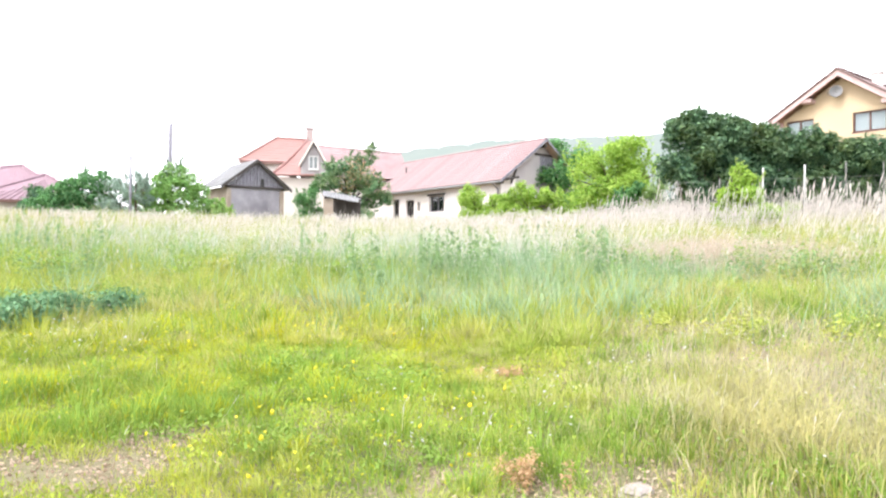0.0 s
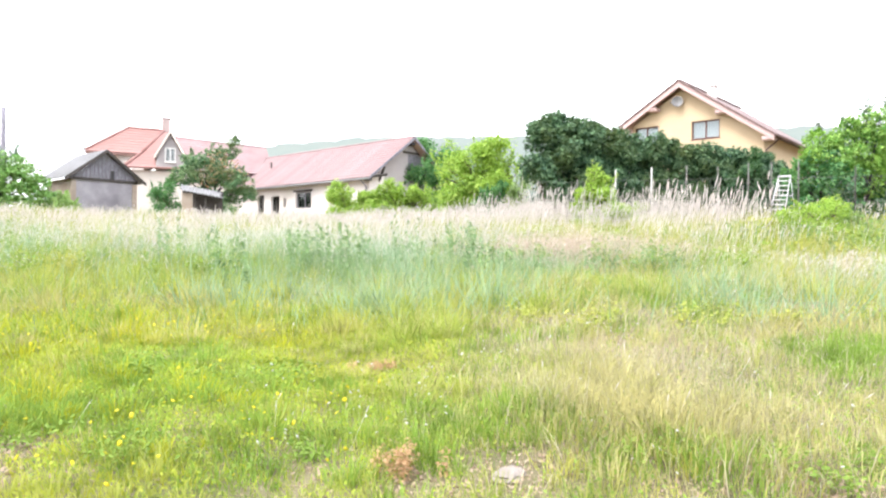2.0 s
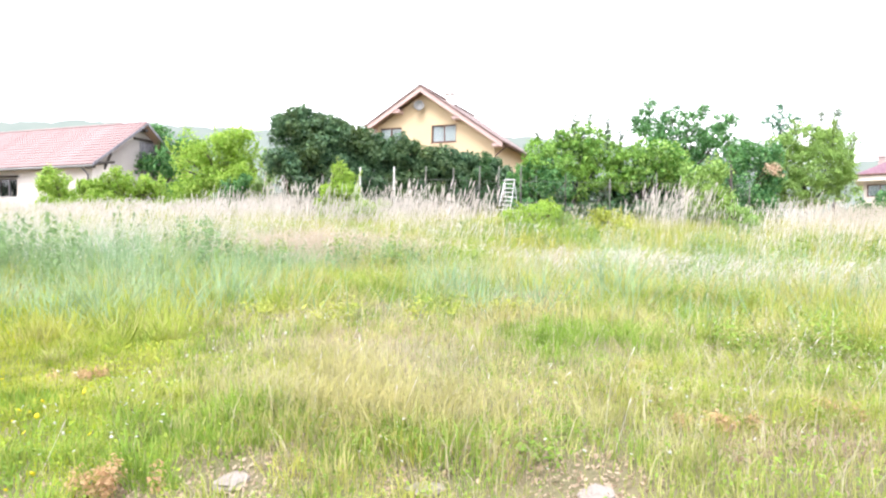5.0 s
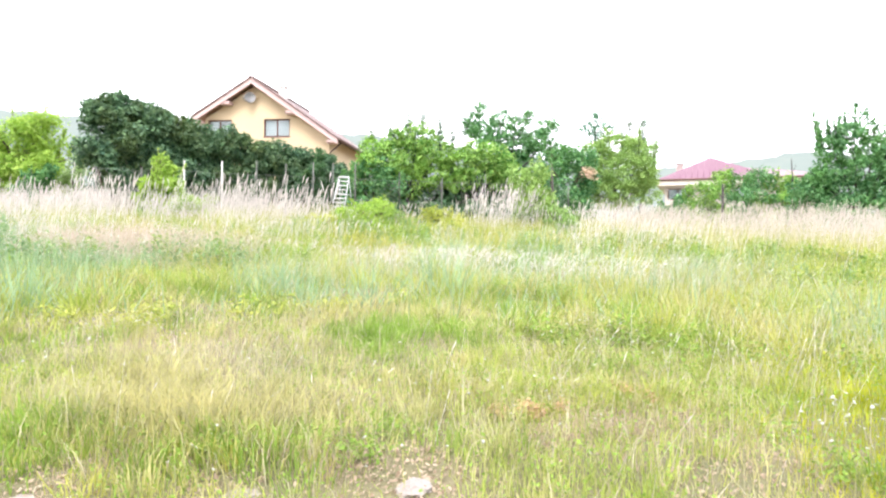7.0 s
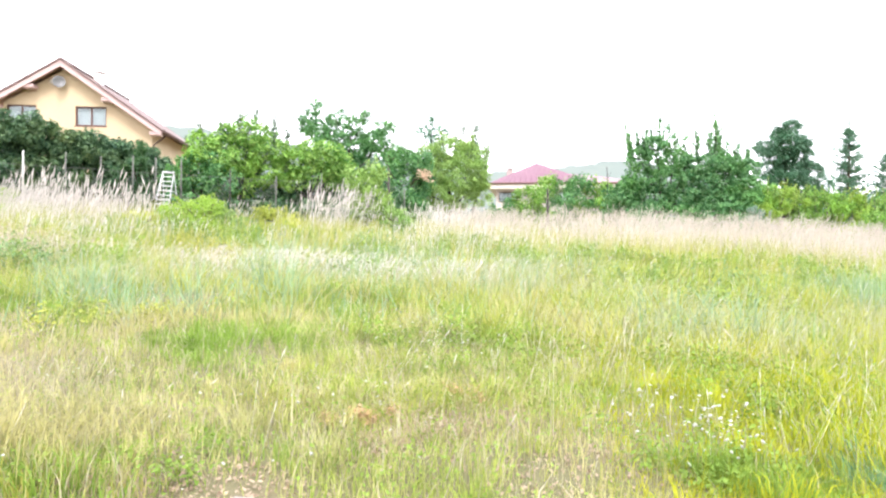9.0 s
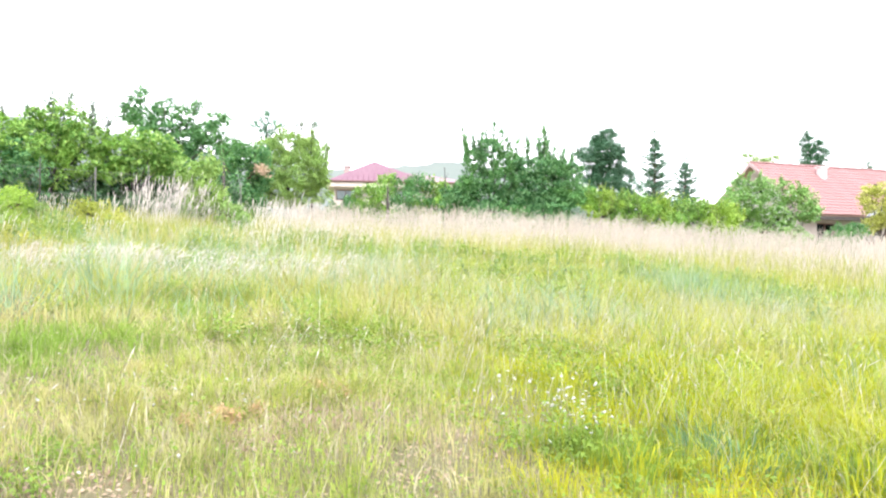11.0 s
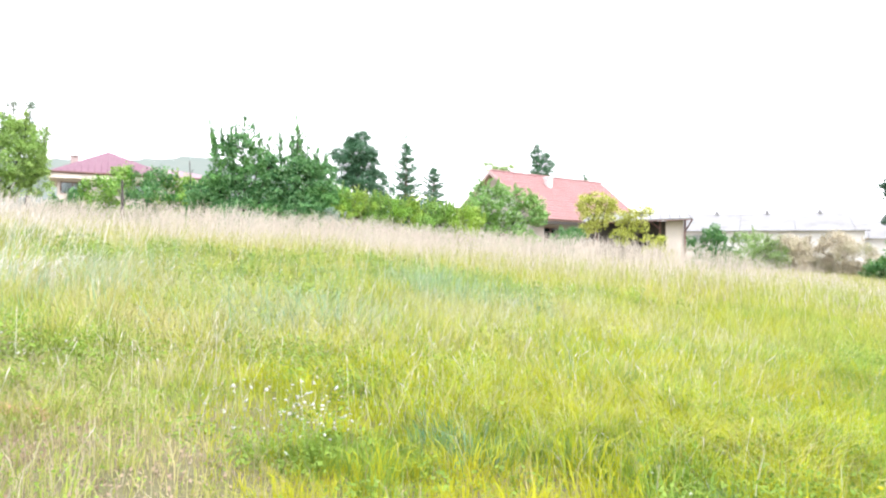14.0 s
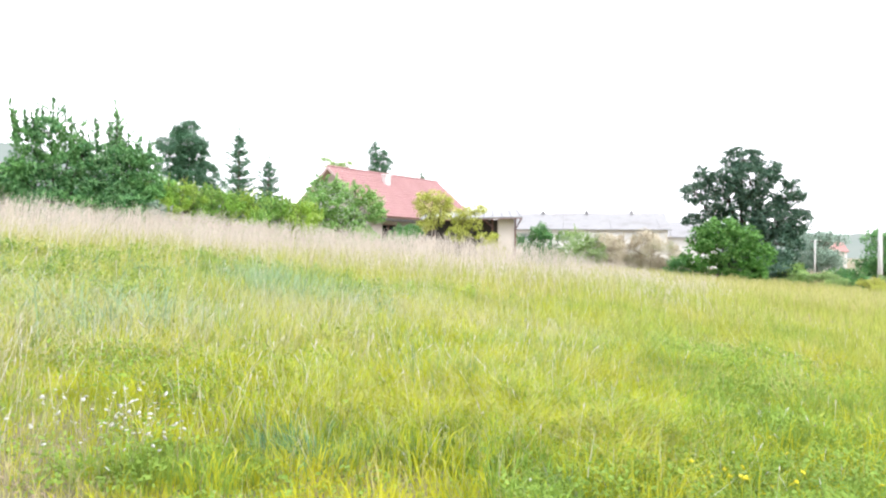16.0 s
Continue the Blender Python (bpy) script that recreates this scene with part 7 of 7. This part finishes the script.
tussocks("grass_tussocks", "yellow-green grass tussocks across the slope", strew(900, A0, A1, 7, 17, f_yellow), 55, 0.2, 0.42, 0.013, G_YELLOW, True)
tussocks("grass_tussocks", "tall blue-green grass tussocks", strew(1500, A0, A1, 8, 20, f_blue), 50, 0.25, 0.62, 0.015, G_BLUE, True)
tussocks("grass_tussocks", "bleached straw-coloured tussocks", strew(1000, 12, A1, 3, 17, lambda x, y, az, r: bare(x, y, az, r) * (0.15 + 0.85 * f_dry(x, y, az, r))), 40, 0.17, 0.2, 0.0042, G_STRAW)
def rosy(x, y, az, r):
    return np.clip(1.2 * spot(az, r, 20.3, 13.9, 5.5, 1.3) + 0.5 * spot(az, r, 27, 13.5, 4, 1.0), 0, 1) * (0.45 + 0.55 * wob(x, y, 1.0, 4.4))


def pale_band(x, y, az, r):
    return np.clip(0.9 * spot(az, r, 43, 12.2, 8, 1.0) + 0.5 * spot(az, r, 56, 11.2, 8, 0.9), 0, 1) * (0.1 + 0.9 * wob(x, y, 0.9, 4.0))


blades("dry_grass", "rosy dry grass in a broad patch", strew(95000, 8, 36, 10.5, 19, rosy), 0.42, 0.013, G_ROSE, 1.1, 0.9, simple=True)
specks("panicle_haze", "rosy flecks of dry seed heads", strew(48000, 8, 36, 10.5, 19, rosy), 0.15, 0.5, 0.019, G_ROSE)
plumes("seed_grass", "pale whitish grass in a band across the slope", strew(26000, 26, 80, 8, 15, pale_band), 0.36, G_PLUME, 0.1, 0.006, 1.0)
specks("panicle_haze", "whitish flecks over the pale grass band", strew(60000, 26, 80, 8, 15, pale_band), 0.18, 0.42, 0.011, G_PLUME)
plumes("seed_grass", "thin pale ears thinning down the slope", strew(30000, A0, 126, 10, 17, lambda x, y, az, r: 0.7 * np.clip((r - 10) / 7, 0, 1) ** 2 * wob(x, y, 0.9, 3.3) * np.clip((80 - az) / 20, 0.12, 1) * (1 - 0.75 * np.exp(-((az - 46) / 10) ** 4))), 0.6, G_PLUME, 0.12, 0.006, 0.4)
specks("panicle_haze", "fine pale haze of open grass panicles", strew(36000, A0, A1, 4, 19, lambda x, y, az, r: np.clip((0.25 + 0.75 * (az > 12)) * wob(x, y, 0.8, 2.5) ** 1.5, 0, 1)), 0.12, 0.42, 0.01, G_STRAW)
specks("panicle_haze", "fine pale haze over the tall grass", strew(50000, -40, 40, 10, 21, lambda x, y, az, r: wob(x, y, 0.6, 1.5) * np.exp(-(az / 20) ** 2)), 0.35, 0.65, 0.013, G_PLUME)


def f_crest(x, y, az, r):
    edge = np.interp(az, [-42, -10, 10, 30, 36, 41, 55, 60, 150], [0.9, 1, 1, 0.85, 0.2, 0.1, 0.15, 0.8, 0.75])
    return np.clip((r - 13) / 9, 0, 1) ** 2 * edge * (0.35 + 0.65 * wob(x, y, 0.9, 5.0))


def f_left(x, y, az, r):
    return f_crest(x, y, az, r) * np.clip((62 - az) / 8, 0, 1)


def f_right(x, y, az, r):
    return f_crest(x, y, az, r) * np.clip((az - 54) / 8, 0, 1) * np.clip((129 - az) / 22, 0, 1)


plumes("seed_grass", "tall pale seeding grass along the meadow edge", strew(50000, A0, 64, 13, 26, f_left), 0.78, G_PLUME, 0.2, 0.009, 0.4)
plumes("seed_grass", "fine pale seeding grass along the meadow edge", strew(52000, 52, 130, 13.5, 26, f_right), 0.66, G_PINK, 0.16, 0.006, 0.5)
blades("meadow_grass", "coarse grass beyond the meadow edge", strew(34000, 116, 150, 25, 48), 0.5, 0.035, G_YELLOW, 0.4, 0.6, simple=True)
blades("meadow_grass", "coarse green grass beyond the meadow edge", strew(20000, 116, 150, 25, 48), 0.45, 0.035, G_GREEN, 0.4, 0.6, simple=True)
specks("panicle_haze", "pale seed haze over the meadow edge", strew(80000, A0, 128, 13, 25, f_crest), 0.25, 0.62, 0.017, G_PLUME)
specks("panicle_haze", "soft pale seed haze over the slope edge", strew(110000, 52, 130, 12, 25, f_right), 0.2, 0.95, 0.013, G_PINK)
specks("panicle_haze", "fine yellowish haze of grass panicles on the far side", strew(30000, 62, 118, 5.5, 15, lambda x, y, az, r: np.clip(1.2 * wob(x, y, 0.6, 8.8) - 0.2, 0, 1)), 0.15, 0.42, 0.009, G_STRAW)
specks("panicle_haze", "pale dry flower clusters low in the grass", strew(90000, A0, 60, 5, 10, lambda x, y, az, r: np.clip(0.28 * spot(az, r, 26.5, 7.8, 2.4, 0.3) + 0.2 * spot(az, r, 34.5, 6.3, 1.6, 0.2) + 0.16 * spot(az, r, -28, 6.2, 3.5, 0.3) + 0.2 * spot(az, r, 48, 8.3, 2.6, 0.25), 0, 1) * wob(x, y, 1.4, 3.9)), 0.05, 0.22, 0.01, G_STRAW)
plumes("seed_grass", "scattered grass stalks with pale ears", strew(5000, A0, A1, 4.0, 17, lambda x, y, az, r: 0.08 + 0.5 * wob(x, y, 0.7, 4.0) * (az > 15)), 0.36, G_PLUME, 0.07, 0.0035, 0.6)
plumes("seed_grass", "tall clump of pale feathery reed grass", strew(420, 46.5, 53.5, 19.8, 21.6, lambda x, y, az, r: np.exp(-((az - 49.5) / 2.2) ** 2)), 1.25, G_PLUME, 0.28, 0.013, 0.4)
plumes("dry_stalks", "whitish dry weed stalks along the fence", np.concatenate([strew(46, 27, 36.5, 22.2, 23.6), strew(16, 18.5, 21.5, 22.5, 23.5)]), 1.35, G_PLUME, 0.5, 0.022, 0.3)
plumes("seed_grass", "tall feathery grass against the hedge", strew(1000, 12, 35, 19.5, 23, lambda x, y, az, r: 0.1 + 0.9 * wob(x, y, 1.4, 3.0) ** 2), 1.15, G_PLUME, 0.28, 0.012, 0.35)


# single stands that break the sward: lush mounds, misty panicles, leafy weeds
def grove(spots):
    """Places strewn round given spots: (azimuth, distance, spread, how many)."""
    out = []
    for az, r, w, n in spots:
        x, y = at(az, r)
        out.append(np.array((x, y)) + w * GR.normal(size=(n, 2)))
    return np.concatenate(out)


tussocks("grass_tussocks", "deep green rounded grass mounds", grove([(-24, 5.1, 0.3, 16), (-21, 5.6, 0.3, 10), (-30, 5.6, 0.4, 14), (16.5, 4.6, 0.2, 6), (27, 3.9, 0.16, 5), (50, 9.2, 0.7, 26), (32, 8.9, 0.7, 18), (41.3, 6.8, 0.4, 14), (98.6, 4.9, 0.3, 12),
          (105.5, 9.4, 0.5, 14), (-6, 5.0, 0.3, 10), (1, 3.9, 0.25, 8), (11, 4.3, 0.25, 8), (82, 16.4, 0.9, 26), (74, 15, 0.9, 20), (78, 13.8, 1.1, 34), (80, 11.8, 0.9, 26), (85, 14.8, 0.9, 22), (76, 10.2, 0.7, 16), (88, 10.6, 0.7, 12), (120, 5.6, 0.4, 14), (-13, 6.6, 0.4, 12), (85, 4.3, 0.25, 10), (-33, 6.4, 0.3, 8), (24, 9.6, 0.5, 14)]), 90, 0.2, 0.2, 0.0075, G_DEEP)
tussocks("grass_tussocks", "blue-green tall grass tufts", grove([(106.1, 6.5, 0.25, 8), (92, 12.9, 0.9, 22), (96, 12.2, 0.7, 10), (0, 12, 0.9, 40), (-8, 14, 0.9, 20), (8, 11.5, 0.9, 30), (14, 12, 0.8, 20), (-31, 15.4, 0.8, 30), (114, 7.4, 0.4, 12)]), 70, 0.2, 0.42, 0.012, G_TEAL, True)
blades("panicle_haze", "misty whitish-green panicles over tall grass", grove([(5, 10, 1.0, 900), (80, 8.2, 0.8, 1000), (93, 9.4, 1.0, 1500), (104, 11, 1.2, 1500),
        (112, 8.6, 0.8, 1000), (36, 10.5, 0.8, 900), (66, 11.5, 1.0, 1200)]), 0.5, 0.0045, G_MIST, 0.9, 0.9, simple=True)
blades("panicle_haze", "white veil of fine panicles over the tall grass", grove([(-6, 16.5, 1.8, 7000), (3, 17, 1.8, 7000), (-15, 17.5, 1.6, 5000), (10, 15.5, 1.3, 3000), (-26, 17, 1.8, 4000)]), 0.52, 0.005, G_PLUME, 0.9, 0.9, simple=True)
plumes("seed_grass", "pale drooping ears on tall grass stalks", grove([(99, 6.6, 0.5, 16), (103, 6.2, 0.5, 16), (107, 6.6, 0.5, 16), (95, 5.8, 0.5, 12), (111, 6.0, 0.6, 12), (86, 5.4, 0.5, 10), (118, 5.6, 0.6, 10), (60, 5.0, 0.6, 8), (40, 5.0, 0.6, 8)]), 0.34, G_PLUME, 0.085, 0.0045, 1.0)


# pale long grass leaning over the near slope
for label, mat, n in (("long pale yellow-green grass leaning over", G_YELLOW, 3000), ("long lime-green grass leaning over", G_LUSH, 5200), ("long straw-coloured grass leaning over", G_MIST, 700), ("long bright green grass leaning over", G_FRESH, 3600)):
    blades("meadow_grass", label, grove([(104, 5.4, 0.5, n // 4), (112, 5.2, 0.5, n // 4), (119, 5.4, 0.5, n // 4), (96, 5.6, 0.5, n // 5), (108, 7.2, 0.6, n // 5), (117, 7.4, 0.6, n // 5)]), 0.36, 0.0065, mat, 1.0, 0.9)
for label, mat, n in (("long dry yellow grass among green tufts", G_YELLOW, 480), ("long straw stalks among green tufts", G_STRAW, 260)):
    blades("meadow_grass", label, grove([(20, 4.7, 0.22, n // 2), (24, 4.5, 0.28, n), (29, 4.4, 0.3, n), (23, 5.4, 0.3, n), (14, 5.2, 0.25, n // 3), (33, 4.6, 0.3, n // 2)]), 0.26, 0.0055, mat, 1.0, 0.9)
# dark green tufts; their colour carries the shadow gaps between pale blades
tussocks("grass_tussocks", "dark green tufts with gap shade in their colour between pale grass", grove([(112.5, 4.3, 0.14, 5), (121.5, 4.4, 0.12, 4), (103, 4.5, 0.14, 4), (127.5, 7.4, 0.3, 8), (131, 7.8, 0.3, 8), (124.5, 8.2, 0.25, 6), (93, 4.7, 0.16, 5)]), 70, 0.16, 0.2, 0.008, G_NETTLE)


# clover and other broad-leaved weeds in low dark cushions
def herbs(name, label, patches, n, size, mat, high=0.14):
    c, r = [], []
    for az, d, w, hgt in patches:
        for k in range(7):
            a, q = az + w / d * 40 * GR.normal(), d + 0.35 * w * GR.normal()
            x, y = at(a, q)
            c.append((x, y, float(land(x, y)) + hgt * 0.5))
            r.append((0.3 * w, 0.3 * w, hgt * 0.6))
    v, t = leaf_arrays(GR, c, r, n, size, inner=0.1, up=1.2)
    floor_z = land(v[:, 0], v[:, 1]) + 0.005
    v[:, 2] = np.maximum(v[:, 2], floor_z)
    return tagged(fast(name, v, np.empty((0, 4), np.int32), t, mat), label, "weeds", "", "stuff")


herbs("clover_patch", "low dark green clover cushions in the grass", [(-31.5, 9.3, 1.0, 0.34), (-28.6, 9.4, 0.8, 0.3), (-34, 9.4, 0.8, 0.3), (-20, 4.5, 0.7, 0.1), (-5, 4.2, 0.4, 0.09), (27, 4.1, 0.35, 0.1), (38, 4.0, 0.5, 0.12),
       (-9, 6.0, 0.7, 0.14), (71.5, 9.4, 1.0, 0.22), (60, 7.0, 0.7, 0.16), (56, 9.6, 1.3, 0.25), (80, 4.6, 0.5, 0.2), (84, 4.4, 0.6, 0.14), (95, 4.0, 0.5, 0.13), (113, 4.3, 0.35, 0.14), (127, 6.9, 0.5, 0.2), (130, 5.4, 0.4, 0.18), (133, 7.0, 0.6, 0.2), (128, 8.4, 0.7, 0.24), (133, 5.2, 0.45, 0.18), (124, 9.0, 0.6, 0.24)], 22000, 0.016, G_HERB)
herbs("weed_patch", "bright broad-leaved weeds in the meadow", [(131, 6.8, 0.6, 0.24), (129, 8.2, 0.7, 0.28), (35, 8.2, 0.9, 0.25), (78, 9.0, 1.4, 0.28), (84, 11, 1.8, 0.32), (66, 13, 1.8, 0.32), (22, 7.6, 0.8, 0.25), (-28, 14, 1.7, 0.4), (104, 9, 1.4, 0.28)], 15000, 0.024, G_GREEN)
herbs("weed_patch", "scattered low green weeds across the slope", [(56 + 80 * GR.random(), 5.5 + 10 * GR.random(), 0.4 + 0.6 * GR.random(), 0.2 + 0.12 * GR.random()) for _ in range(60)]
      + [(124 + 12 * GR.random(), 5.0 + 5.0 * GR.random(), 0.15 + 0.25 * GR.random(), 0.26) for _ in range(34)], 34000, 0.018, G_DEEP)
for tone, mat in (("dark", G_DEEP), ("blue-green", G_TEAL), ("light green", G_GREEN)):
    herbs("weed_patch", tone + " leafy weeds in clumps on the upper slope", [(10 + 52 * GR.random(), 11.2 + 7.5 * GR.random(), 0.3 + 0.35 * GR.random(), 0.28 + 0.25 * GR.random()) for _ in range(20)]
          + [(62 + 50 * GR.random(), 10 + 8 * GR.random(), 0.25 + 0.35 * GR.random(), 0.26 + 0.2 * GR.random()) for _ in range(12)]
          + [(-36 + 34 * GR.random(), 11 + 8 * GR.random(), 0.3 + 0.35 * GR.random(), 0.3 + 0.2 * GR.random()) for _ in range(10)], 15000, 0.028, mat)
blades("dry_grass", "short reddish-brown dry grass on thin soil", grove([(55, 4.3, 0.22, 500), (60, 4.7, 0.25, 600), (50, 5.2, 0.25, 400), (65, 5.0, 0.3, 250), (70, 4.4, 0.3, 160), (36, 3.9, 0.2, 350), (20, 4.0, 0.2, 300), (98, 4.4, 0.25, 350), (108, 4.9, 0.25, 300), (-28, 4.3, 0.25, 300), (3.2, 6.0, 0.15, 250)]), 0.1, 0.004, G_LITTER, 0.9, 0.9)
herbs("herb_stand", "dense dark blue-green herbs in a low stand", [(-32.8, 8.7, 0.5, 0.3), (-31.2, 8.8, 0.5, 0.32), (-29.6, 8.9, 0.5, 0.3), (-28.2, 9.1, 0.4, 0.26), (-34.5, 8.8, 0.5, 0.3)], 8000, 0.026, G_NETTLE)
herbs("dead_weeds", "rust-brown withered weeds in the short grass", [(4.6, 3.7, 0.16, 0.16), (3.2, 6.0, 0.2, 0.1), (53, 4.6, 0.22, 0.12), (61, 5.4, 0.25, 0.1)], 2600, 0.013, L_RUST)


herbs("weed_patch", "yellow-green leafy weed bushes across the slope", [(64, 15.2, 0.9, 0.5), (68, 14.2, 0.8, 0.45), (73, 15.5, 0.9, 0.5), (77, 14.4, 0.8, 0.45), (61, 16.5, 0.9, 0.5), (88, 14.5, 0.8, 0.4), (40, 16.5, 0.9, 0.5), (36.5, 17.5, 0.9, 0.5), (44, 17, 0.8, 0.5),
       (33, 16, 0.8, 0.4), (100, 13, 0.8, 0.35), (-24, 14.5, 0.9, 0.45), (-19, 13.5, 0.8, 0.4), (-16, 15.5, 0.8, 0.4)], 22000, 0.026, G_HERB)
herbs("weed_patch", "dark leafy weed bushes across the slope", [(82.5, 16.6, 1.0, 0.5), (79, 15.8, 0.9, 0.45), (86, 16.2, 0.9, 0.45), (70, 16.8, 0.8, 0.45), (57, 14.5, 0.8, 0.4), (24, 15.8, 0.8, 0.5), (28, 12.4, 0.7, 0.35), (17, 15.8, 0.6, 0.5), (127, 11, 1.0, 0.3), (131, 10.5, 1.0, 0.3),
       (123, 9.2, 0.9, 0.28), (-33, 13, 0.9, 0.5), (75, 12.0, 0.8, 0.35), (95, 15.2, 0.8, 0.35)], 20000, 0.024, G_DEEP)


def weed_stalks(name, label, xy, height, mat):
    """Upright leafy weeds: short leaves along a stiff stem."""
    c, r = [], []
    for (x, y) in xy:
        g = float(land(x, y))
        h = height * (0.7 + 0.6 * GR.random())
        for k in range(6):
            c.append((x + 0.02 * GR.normal(), y + 0.02 * GR.normal(), g + h * (0.12 + 0.16 * k)))
            s = 0.075 - 0.009 * k
            r.append((s, s, h * 0.1))
    v, t = leaf_arrays(GR, c, r, len(xy) * 60, 0.035, inner=0.05, up=0.6, slim=0.3)
    return tagged(fast(name, v, np.empty((0, 4), np.int32), t, mat), label, "weeds", "", "stuff")


weed_stalks("weed_stalks", "upright dark green weed stalks in the tall grass", np.concatenate([strew(55, -3, 4, 10.5, 13), strew(14, -9, -6, 9.5, 12), strew(10, -12.5, -10.5, 12, 15), strew(40, 6, 14, 11, 15), strew(30, -36, -26, 13, 17)]), 0.75, G_TEAL)
weed_stalks("weed_stalks", "leafy weeds near the fence foot", np.concatenate([strew(60, 33, 46, 15, 20), strew(40, 52, 66, 15, 20), strew(25, 70, 95, 11, 17)]), 0.45, G_TEAL)


def flowers(name, label, xy, high, size, mat, category="flowers"):
    """Small round flower heads on thin stalks."""
    n = len(xy)
    z = land(xy[:, 0], xy[:, 1])
    h = high * (0.6 + 0.8 * GR.random(n))
    tip = np.stack([xy[:, 0] + 0.05 * GR.normal(size=n), xy[:, 1] + 0.05 * GR.normal(size=n), z + h], 1)
    verts, tris, stems = [], [], []
    k = 7
    s = size * (0.7 + 0.6 * GR.random(n))
    tilt = 0.5 * GR.normal(size=(n, 2))
    ang = 2 * np.pi * np.arange(k) / k
    ring = np.stack([np.cos(ang), np.sin(ang)], 1)
    for i in range(n):
        b = len(verts)
        c = tip[i]
        verts.append((c[0], c[1], c[2] + 0.35 * s[i]))
        for q in ring:
            verts.append((c[0] + q[0] * s[i], c[1] + q[1] * s[i], c[2] + s[i] * (tilt[i, 0] * q[0] + tilt[i, 1] * q[1])))
        verts.append((c[0], c[1], c[2] - 0.5 * s[i]))
        for j in range(k):
            tris.append((b, b + 1 + j, b + 1 + (j + 1) % k))
            tris.append((b + k + 1, b + 1 + (j + 1) % k, b + 1 + j))
        w = 0.0018
        stems.append([(xy[i, 0] - w, xy[i, 1], z[i]), (xy[i, 0] + w, xy[i, 1], z[i]), (c[0] + w, c[1], c[2]), (c[0] - w, c[1], c[2])])
    st = np.array(stems).reshape(-1, 3)
    tagged(fast("flower_stems", st, np.arange(len(st)).reshape(-1, 4), np.empty((0, 3), np.int32), G_GREEN), "thin green flower stems in the grass", category, "", "stuff")
    return tagged(fast(name, np.array(verts), np.empty((0, 4), np.int32), np.array(tris), mat), label, category, "", "stuff")


flowers("yellow_flowers", "small yellow dandelion heads in short grass", np.concatenate([strew(70, -24, 5, 3.6, 6.2), strew(300, -28, -4, 6.5, 10.5), strew(40, -35, -20, 4.5, 8), strew(80, 114, 134, 3.6, 9)]), 0.12, 0.012, M_YELLOWFLOWER)
flowers("yellow_flowers", "bright yellow flower cluster in lush grass", grove([(126.6, 4.75, 0.2, 26), (124.4, 4.6, 0.16, 8), (129.5, 5.0, 0.2, 10)]), 0.2, 0.014, M_YELLOWFLOWER)
flowers("white_flowers", "white fluffy seed heads and clover flowers", np.concatenate([strew(70, -8, 10, 3.8, 5.5), strew(90, -33, -24, 6.5, 8.5), strew(60, 20, 60, 3.4, 6), strew(60, 100, 130, 4, 8),
        grove([(60, 7.0, 0.5, 120), (72, 9.4, 0.6, 120), (22, 6.8, 0.35, 60), (128, 9.5, 1.2, 120), (14, 5.8, 0.3, 20), (51, 4.6, 0.25, 14)])]), 0.18, 0.009, M_WHITEFLOWER)
flowers("white_flowers", "white daisy heads on tall arching stems", grove([(79.2, 5.0, 0.22, 34), (80.9, 4.5, 0.2, 30), (77.4, 4.8, 0.2, 14), (82.6, 4.8, 0.2, 14)]), 0.24, 0.0115, M_WHITEFLOWER)


def stone(az, d, s, seed, label):
    rng = random.Random(seed)
    bm = bmesh.new()
    bmesh.ops.create_icosphere(bm, subdivisions=3, radius=s)
    for v in bm.verts:
        k = 1 + 0.35 * noise.noise(v.co * 2.5 / s + Vector((seed, 0, 0)))
        v.co = Vector((v.co.x * k * 1.4, v.co.y * k, v.co.z * k * 0.45))
    ob = part("field_stone", bm, M_STONE, None, label)
    ob.matrix_world = ground_pose(az, d, rng.random() * 180, s * 0.1)
    tagged(ob, "", "stone", "stones")


stone(43.8, 3.55, 0.085, 1, "pale flat stone half sunk in grass")
stone(29.6, 3.5, 0.075, 2, "small pale stone in the grass")
stone(14.0, 3.7, 0.085, 3, "pale flat stone between grass tufts")
